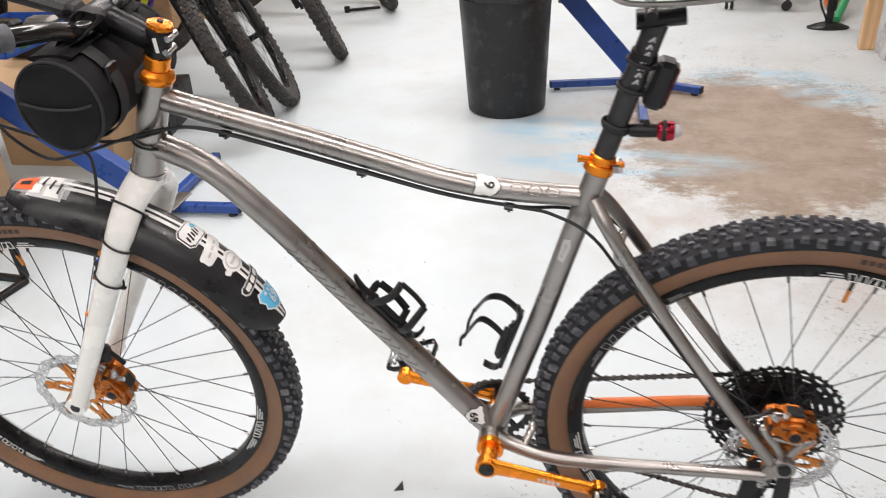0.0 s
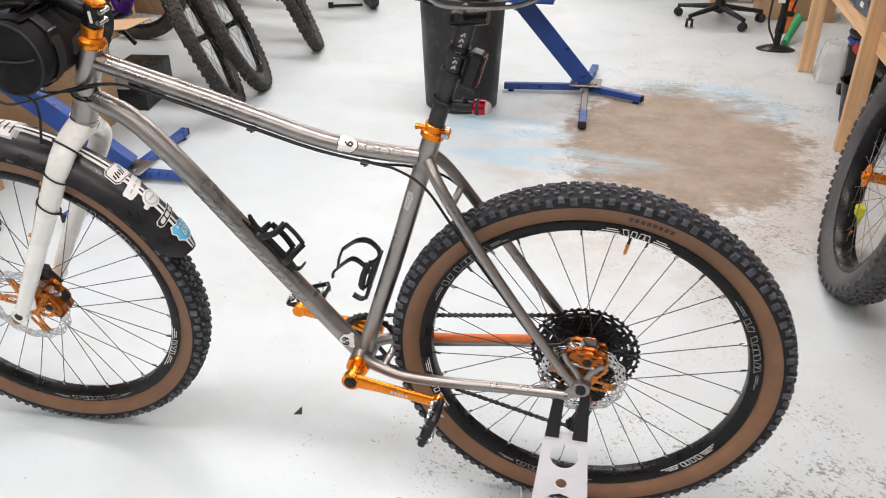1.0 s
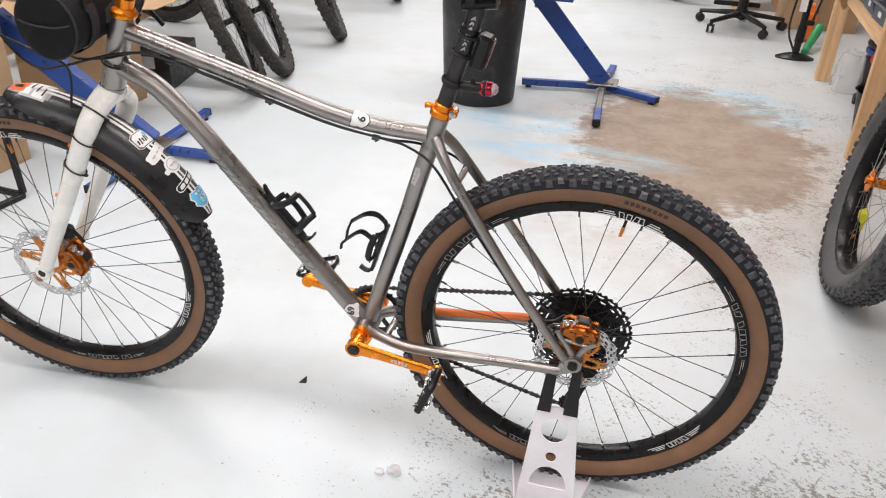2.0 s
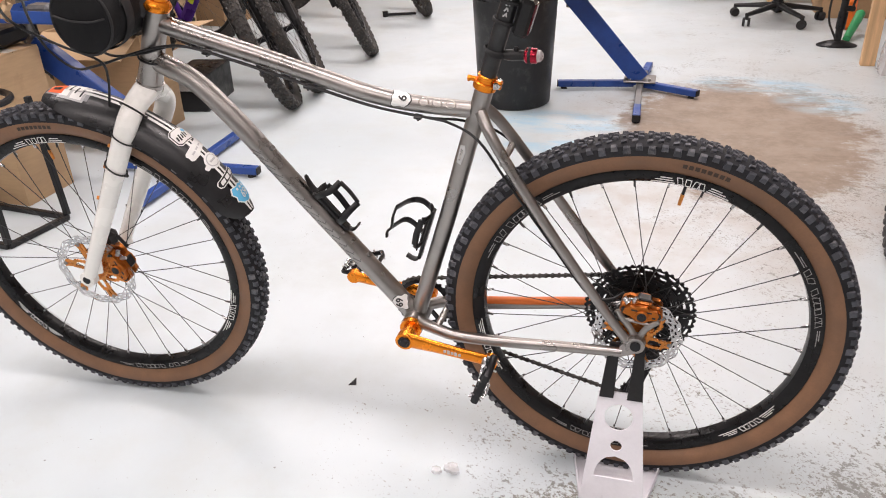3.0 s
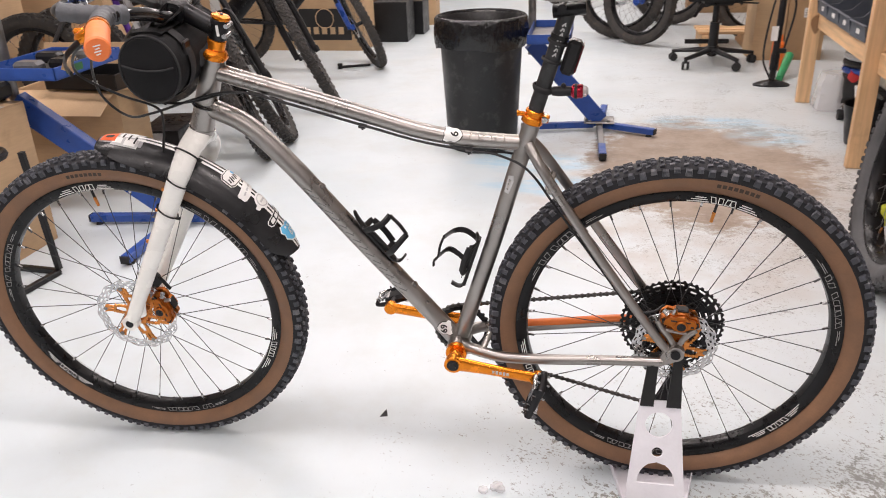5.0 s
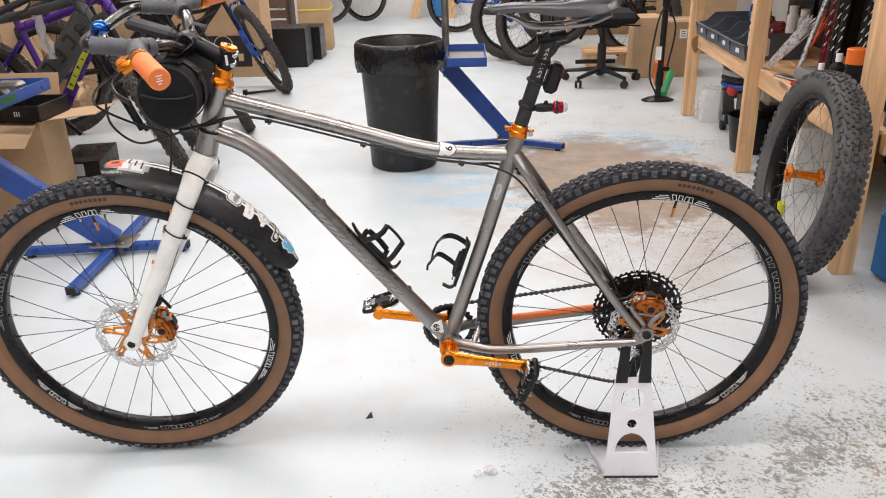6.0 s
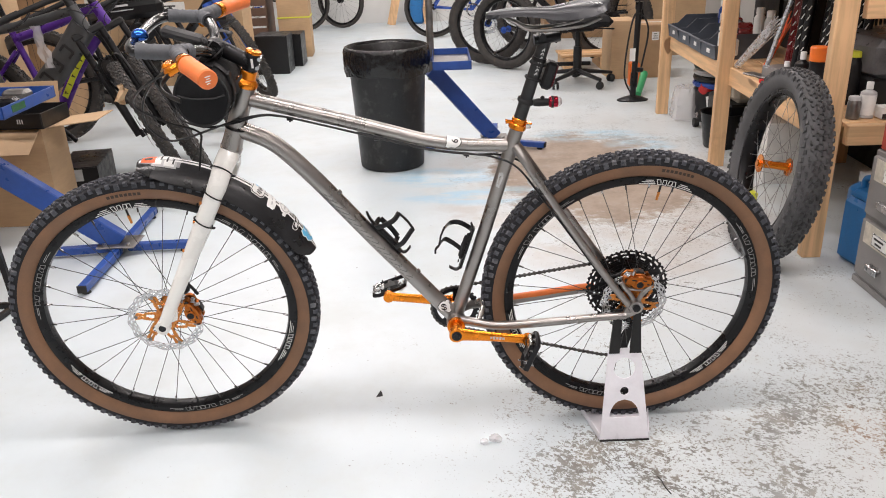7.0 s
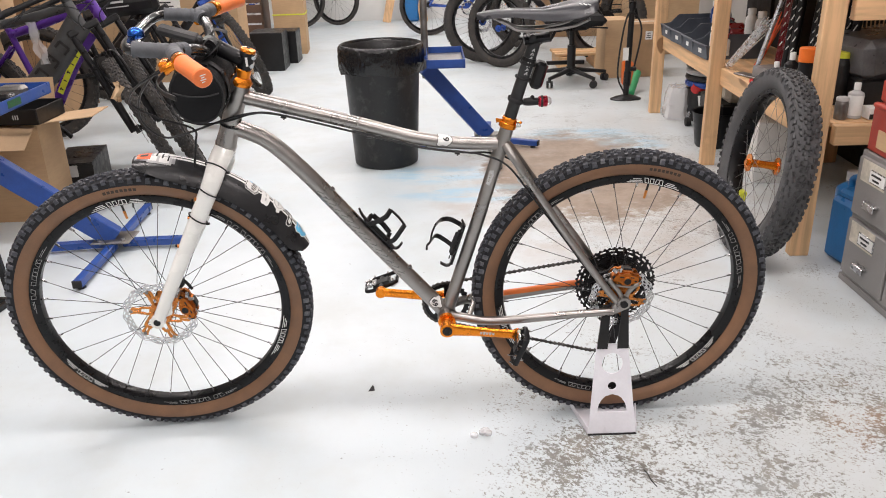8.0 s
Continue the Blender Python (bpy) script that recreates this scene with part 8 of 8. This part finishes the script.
for k in range(5):
    a = radians(-62 + 72 * k)
    e = Vector((cx + 0.29 * math.cos(a), cy + 0.29 * math.sin(a), 0.075))
    part("arm", Geo().tube([(cx + 0.03 * math.cos(a), cy + 0.03 * math.sin(a), 0.105), tuple(e)], [(0.02, 0.026), (0.013, 0.018)], 10, (-math.sin(a), math.cos(a), 0)), BLACK, ch)
    g = Geo().tube([(e.x, e.y, 0.045), (e.x, e.y, 0.085)], 0.012, 10)
    w = Vector((-math.sin(a + 0.7), math.cos(a + 0.7), 0))
    for s in (-1, 1):
        g.tube([e + Vector((0, 0, -0.045)) + w * s * 0.008, e + Vector((0, 0, -0.045)) + w * s * 0.025], [0.03, 0.027], 16)
    part("castor", g, BLACK_MATT, ch, "twin-wheel castor")
part("seat", Geo().box((cx, cy + 0.03, 0.5), (0.48, 0.46, 0.08), 0.035), FABRIC, ch, "black padded seat")
part("mechanism", Geo().box((cx, cy, 0.45), (0.2, 0.24, 0.05), 0.01).bar((cx - 0.02, cy - 0.05, 0.45), (cx + 0.26, cy - 0.12, 0.44), 0.012, 0.012), BLACK_METAL, ch)
part("foot_bar", Geo().bar((cx - 0.19, cy + 0.08, 0.15), (cx + 0.12, cy + 0.08, 0.15), 0.03, 0.03), BLACK, ch)


# fat bike by the back wall, side on
def fat_bike(x, y):
    b = thing("fat_bike", (x, y, 0), "black fat-tyre bike with blue parts parked by the back", "bicycle")
    m = pose(x, y, 0.37, 0, 0, -8)
    w = bike_wheel(b, "front_wheel", "fat knobbly front wheel", m, R=0.37, half=0.05, sidewall=MUD, rubber=MUD, rim_r=0.285, n_knobs=56, knob_size=0.008, seed=61, spokes=32, hub_mat=FRAME_BLUE, hub_half=0.05)
    part("brake_rotor", Geo(m).lathe([(0.06, -0.062), (0.088, -0.062), (0.088, -0.06), (0.06, -0.06)], 40, loop=True), STEEL, b)
    g = Geo(m)
    for s in (-1, 1):
        g.tube([(0, s * 0.075, 0), (0.2, s * 0.08, 0.48)], [0.018, 0.024], 12)
    part("fork", g, BLACK, b, "black fork")
    part("down_tube", Geo(m).tube([(0.2, 0, 0.46), (0.7, 0, -0.02)], 0.03, 14), BLACK_METAL, b)
    part("top_tube", Geo(m).tube([(0.24, 0, 0.56), (0.75, 0, 0.42)], 0.025, 14), BLACK_METAL, b)
    part("seat_tube", Geo(m).tube([(0.7, 0, -0.02), (0.83, 0, 0.5)], 0.018, 12), BLACK_METAL, b)
    bike_wheel(b, "rear_wheel", "fat knobbly rear wheel", m @ pose(1.12, 0, 0), R=0.37, half=0.05, sidewall=MUD, rubber=MUD, rim_r=0.285, n_knobs=56, knob_size=0.008, seed=62, spokes=32, hub_mat=FRAME_BLUE, hub_half=0.05)
    for s in (-1, 1):
        part("chainstay", Geo(m).tube([(0.7, s * 0.05, -0.02), (1.12, s * 0.09, 0)], 0.013, 10), BLACK_METAL, b)
        part("seatstay", Geo(m).tube([(0.8, s * 0.03, 0.4), (1.12, s * 0.09, 0)], 0.011, 10), BLACK_METAL, b)
    part("crankset", Geo(m).tube([(0.7, -0.1, -0.02), (0.7, 0.1, -0.02)], 0.02, 12).bar((0.7, -0.1, -0.02), (0.62, -0.11, -0.17), 0.014, 0.026), BLACK_METAL, b)
    part("chainring", toothed(0.075, 32, 0.05, 0.003, y=-0.06, m=m @ pose(0.7, 0, -0.02)), BLACK_METAL, b)
    part("cassette", Geo(m @ pose(1.12, 0, 0)).lathe([(0.0, -0.03), (0.04, -0.03), (0.085, -0.065), (0.0, -0.065)], 28), BLACK_METAL, b)
    part("derailleur", Geo(m).bar((1.13, -0.08, -0.04), (1.1, -0.09, -0.17), 0.03, 0.02, (0, 1, 0), 0.005), BLACK, b)
    part("chain", Geo(m).tube([(0.7, -0.06, 0.055), (1.12, -0.055, 0.06)], [(0.005, 0.004)] * 2, 8, (0, 1, 0)), BLACK_METAL, b)
    part("cable", Geo(m).tube(spline([(0.2, -0.04, 0.6), (0.12, -0.08, 0.4), (0.08, -0.09, 0.2), (0.03, -0.08, 0.05)], 5), 0.004, 6), BLACK, b)
    return b


fat_bike(0.02, 5.75)
fat_bike(0.5, 6.5)
wb = thing("spare_wheel", (0.16, 5.45, 0), "spare knobbly wheel leaning before the fat bike", "wheel")
bike_wheel(wb, "wheel", "black wheel with a blue hub", pose(0.16, 5.45, 0.345, 0, 0, -38), R=0.345, half=0.04, sidewall=MUD, rubber=MUD, rim_r=0.27, n_knobs=56, knob_size=0.007, seed=66, spokes=32, hub_mat=FRAME_BLUE, hub_half=0.04)

# far side: cartons, crates, planks, more bikes against the wall
carton("cardboard_box", -1.93, 6.75, 0, 0.32, 0.32, 0.95, 4, "tall brown carton bound with a yellow strap", False)
strap = solid("box_strap", Geo().box((-1.93, 6.75, 0.40), (0.334, 0.334, 0.012), 0.001, pose(0, 0, 0)), YELLOW, "yellow strap round the tall carton", "strap")
strap.matrix_basis = Matrix.Translation((-1.93, 6.75, 0)) @ pose(0, 0, 0, 0, 0, 4) @ Matrix.Translation((1.93, -6.75, 0))
cr = thing("wooden_crate", (-2.45, 6.9, 0), "brown slatted wooden crate by the cartons", "crate")
for k in range(6):
    part("slat", Geo().box((-2.45, 6.66, 0.06 + 0.1 * k), (0.5, 0.02, 0.08), 0.003), DARK_WOOD, cr, "brown slat")
for s in (-1, 1):
    part("side", Geo().box((-2.45 + s * 0.24, 6.86, 0.3), (0.02, 0.38, 0.6), 0.003), DARK_WOOD, cr)
carton("black_crate", -1.98, 6.15, 0, 0.42, 0.28, 0.3, 0, "black plastic crate on the floor", False, BLACK, False, False)
carton("cardboard_box", -2.75, 5.35, 0, 1.3, 0.3, 0.8, -2, "large brown bicycle carton with dark print", False)
g = Geo(pose(-2.75, 5.199, 0, 0, 0, -2))
g.box((0.3, -0.004, 0.22), (0.46, 0.002, 0.26), 0)
solid("carton_print", g, PRINT, "dark printed panel on the bicycle carton", "print")
g = Geo(pose(-2.75, 5.194, 0, 0, 0, -2))
for k in range(5):
    g.box((0.14 + 0.075 * k, -0.004, 0.17), (0.045, 0.002, 0.06), 0)
g.tube([(0.3 + 0.08 * math.cos(t), -0.004, 0.27 + 0.08 * math.sin(t)) for t in (6.283 * q / 24 for q in range(24))], 0.004, 5, closed=True)
solid("carton_print", g, CARD_IN, "pale bars printed on the bicycle carton", "print")
carton("black_crate", -1.98, 5.75, 0, 0.3, 0.3, 0.34, 0, "black box on the floor by the cartons", False, BLACK, False, False)
pd = thing("loose_crank", (-1.95, 4.42, 0), "black crank arm and pedal lying on the floor", "bicycle part")
part("arm", Geo().bar((-2.1, 4.42, 0.014), (-1.88, 4.5, 0.016), 0.024, 0.018, ch=0.006), BLACK_METAL, pd)
part("pedal_end", Geo().tube([(-2.1, 4.42, 0.0), (-2.1, 4.42, 0.04)], 0.02, 12), BLACK_METAL, pd)
for k, (x, y, sx, sy, h) in enumerate(((-3.45, 3.3, 0.6, 0.5, 1.25), (-3.4, 4.2, 0.55, 0.5, 1.05), (-3.6, 2.4, 0.5, 0.5, 1.3), (-3.0, 1.35, 0.4, 0.4, 0.5), (-3.3, 6.6, 0.7, 0.5, 0.8), (-3.4, 0.6, 0.6, 0.6, 0.6))):
    carton("cardboard_box", x, y, 0, sx, sy, h, (5, -8, 3, 10, -4, 2)[k], "stacked brown cardboard carton by the wall", False, CARD if k % 2 == 0 else CARD_DARK, group="cartons along the wall")
for k, (x, z) in enumerate(((-0.98, 0.7), (-0.48, 0.7))):
    solid("wooden_plank", Geo().bar((x - 0.08, 9.12, 0.0), (x + (0.22 if k == 0 else -0.22), 9.34, 1.3), 0.11, 0.03, (0, -1, 0)), WOOD_Z, "softwood plank leaning on the back wall", "plank", "planks on the wall")
solid("water_bottle_pack", Geo().box((-0.72, 9.2, 0.2), (0.2, 0.16, 0.4), 0.03), JUG, "blue plastic pack by the back wall", "pack")
for k, (x, y, mt) in enumerate(((-1.7, 9.0, BLACK_METAL), (-2.15, 8.75, FRAME_BLUE), (0.55, 7.9, FRAME_BLUE))):
    b = thing("road_bike", (x, y, 0), "bicycle parked side-on against the back wall", "bicycle", "bikes by the back wall")
    m = pose(x, y, 0.345, 0, 0, (-25, 20, 10)[k])
    bike_wheel(b, "front_wheel", "dark wheel with a slim tyre", m, R=0.345, half=0.024, sidewall=MUD, rubber=MUD, rim_r=0.305, n_knobs=50, knob_size=0.004, seed=70 + k, spokes=24, hub_mat=BLACK_METAL)
    bike_wheel(b, "rear_wheel", "dark wheel with a slim tyre", m @ pose(-1.05, 0, 0), R=0.345, half=0.024, sidewall=MUD, rubber=MUD, rim_r=0.305, n_knobs=50, knob_size=0.004, seed=75 + k, spokes=24, hub_mat=BLACK_METAL)
    part("frame", Geo(m).tube([(-0.14, 0, 0.45), (-0.6, 0, -0.05)], 0.022, 10).tube([(-0.15, 0, 0.52), (-0.72, 0, 0.48)], 0.02, 10).tube([(-0.6, 0, -0.05), (-0.74, 0, 0.55)], 0.018, 10).tube([(-0.6, 0.03, -0.05), (-1.05, 0.06, 0)], 0.012, 8).tube([(-0.72, 0.02, 0.45), (-1.05, 0.06, 0)], 0.011, 8).tube([(-0.6, -0.03, -0.05), (-1.05, -0.06, 0)], 0.012, 8).tube([(-0.72, -0.02, 0.45), (-1.05, -0.06, 0)], 0.011, 8), mt, b)
    part("fork", Geo(m).tube([(0, 0.055, 0), (-0.14, 0.05, 0.42)], 0.016, 10).tube([(0, -0.055, 0), (-0.14, -0.05, 0.42)], 0.016, 10).tube([(-0.14, 0, 0.4), (-0.17, 0, 0.6)], 0.02, 10), BLACK, b)
    part("crankset", toothed(0.075, 36, 0.06, 0.004, 0.004, -0.06, m @ pose(-0.6, 0, -0.05)), STEEL, b)
carton("cardboard_box", 1.055, 4.9, 0, 0.215, 0.28, 0.46, 4, "tall brown carton behind the pump", False, CARD, False, False)
carton("cardboard_box", 1.32, 4.95, 0, 0.26, 0.36, 0.42, -3, "stacked brown carton behind the pump", False, CARD_DARK)
carton("cardboard_box", 1.75, 6.1, 0, 0.6, 0.5, 1.15, 4, "stacked brown carton at the end of the room", False, CARD, group="cartons at the back")
carton("cardboard_box", 1.1, 7.5, 0, 0.7, 0.5, 1.2, -3, "stacked brown carton at the end of the room", False, CARD_DARK, group="cartons at the back")
carton("cardboard_box", 1.9, 7.6, 0, 0.7, 0.5, 0.9, 3, "stacked brown carton at the end of the room", False, CARD, group="cartons at the back")
pl = thing("pallet", (0.75, 5.55, 0), "low wooden pallet behind the chair", "pallet")
for k in range(3):
    part("slat", Geo().box((0.86, 5.32 + 0.13 * k, 0.115), (0.46, 0.09, 0.02), 0.002), WOOD_X, pl)
for k in range(2):
    part("bearer", Geo().box((0.7 + 0.32 * k, 5.45, 0.05), (0.09, 0.4, 0.1), 0.003), WOOD_Y, pl)
solid("orange_bottle", Geo().box((1.07, 4.42, 0.1), (0.08, 0.1, 0.2), 0.02).box((1.07, 4.42, 0.22), (0.04, 0.05, 0.05), 0.008), ORANGE_PL, "orange plastic bottle with a white label by the shelf", "bottle")
solid("green_tool", Geo().tube([(1.02, 4.05, 0.015), (1.12, 4.3, 0.12)], [0.022, 0.03], 12), GREEN_PL, "green plastic tool on the floor by the shelf", "tool")
solid("dark_leaf", Geo().add([(-0.675, 0.13, 0.001), (-0.655, 0.135, 0.001), (-0.662, 0.155, 0.008)], [(0, 1, 2)]).add([(-0.675, 0.13, 0.0), (-0.655, 0.135, 0.0), (-0.662, 0.155, 0.007)], [(2, 1, 0)]), BLACK_MATT, "small dark scrap of rubber on the floor", "debris")

# black steel frame of a stool by the boxes, and tray clutter
st = thing("stool_frame", (-2.2, 0.75, 0), "black steel stool frame on the floor by the boxes", "stool")
for a, b in (((-2.036, 0.806), (-2.075, 0.56)), ((-2.036, 0.806), (-2.384, 0.835)), ((-2.42, 0.58), (-2.075, 0.56)), ((-2.42, 0.58), (-2.384, 0.835))):
    part("floor_bar", Geo().bar((*a, 0.011), (*b, 0.011), 0.02, 0.02), BLACK, st)
for a in ((-2.036, 0.806), (-2.075, 0.56), (-2.42, 0.58), (-2.384, 0.835)):
    part("leg", Geo().bar((*a, 0.02), (a[0] * 0.9 - 0.225, a[1] * 0.9 + 0.07, 0.46), 0.02, 0.02, (0, 1, 0)), BLACK, st)
part("top_rail", Geo().tube([(-2.23 + 0.16 * math.cos(t), 0.7 + 0.12 * math.sin(t), 0.465) for t in (6.283 * q / 24 for q in range(24))], 0.012, 8, closed=True), BLACK, st)
cs = thing("flat_case", (-2.47, 1.04, 0.56), "black flat plastic case on the closed cardboard box", "case")
part("shell", Geo(pose(-2.5, 1.0, 0.562, 0, 0, 8)).box((0, 0, 0.03), (0.4, 0.26, 0.06), 0.012), BLACK, cs)
part("label", Geo(pose(-2.5, 1.0, 0.562, 0, 0, 8)).box((0.06, -0.132, 0.012), (0.12, 0.002, 0.016), 0), GREEN_PL, cs, "green strip")
bx = thing("shallow_case", (-2.38, 1.77, 0.465), "shallow open black plastic tray lying on the cardboard box", "tray")
m = pose(-2.385, 1.775, 0.468, 0, 0, -3) @ Matrix.Diagonal((0.86, 0.64, 1, 1))
g = Geo(m).box((0, 0, 0.004), (0.42, 0.38, 0.008), 0.002)
for s in (-1, 1):
    g.box((s * 0.207, 0, 0.035), (0.006, 0.38, 0.07), 0.002).box((0, s * 0.187, 0.035), (0.408, 0.006, 0.07), 0.002)
part("tray", g, BLACK, bx)
g = Geo(m)
for k in range(3):
    g.box((0.08 + 0.012 * k, -0.1905, 0.035), (0.006, 0.001, 0.02), 0)
part("print", g, STICK_G, bx, "small pale bars")
solid("tray_label", Geo().box((-2.0193, 1.12, 0.676), (0.001, 0.1, 0.026), 0), GREEN_LABEL, "dark label with a green mark on the tool tray", "label")
for k, (x, y, mt) in enumerate(((-2.24, 1.3, BLACK), (-2.13, 1.34, STEEL_DULL), (-2.2, 1.12, SMOKE), (-2.1, 1.18, BLACK_METAL))):
    solid("tray_item", Geo().box((x, y, 0.68), (0.1, 0.07, 0.04), 0.012), mt, "small workshop part lying in the tool tray", "part", "parts in the tray")

# litter on the floor
g = Geo()
rng = random.Random(5)
for k in range(5):
    g.ball((-0.36 + rng.uniform(-0.02, 0.02), -0.106 + rng.uniform(-0.02, 0.02), 0.008), 0.011, 7, (1.2, 1, 0.7))
solid("plastic_scrap", g, POLY, "crumpled scrap of clear plastic on the floor", "scrap")
solid("wire_offcut", Geo().tube(spline([(0.03, -0.262, 0.002), (0.0345, -0.282, 0.004), (0.037, -0.302, 0.003), (0.045, -0.326, 0.002)], 4), 0.0013, 5), BLACK, "thin black cable offcut on the floor", "wire")
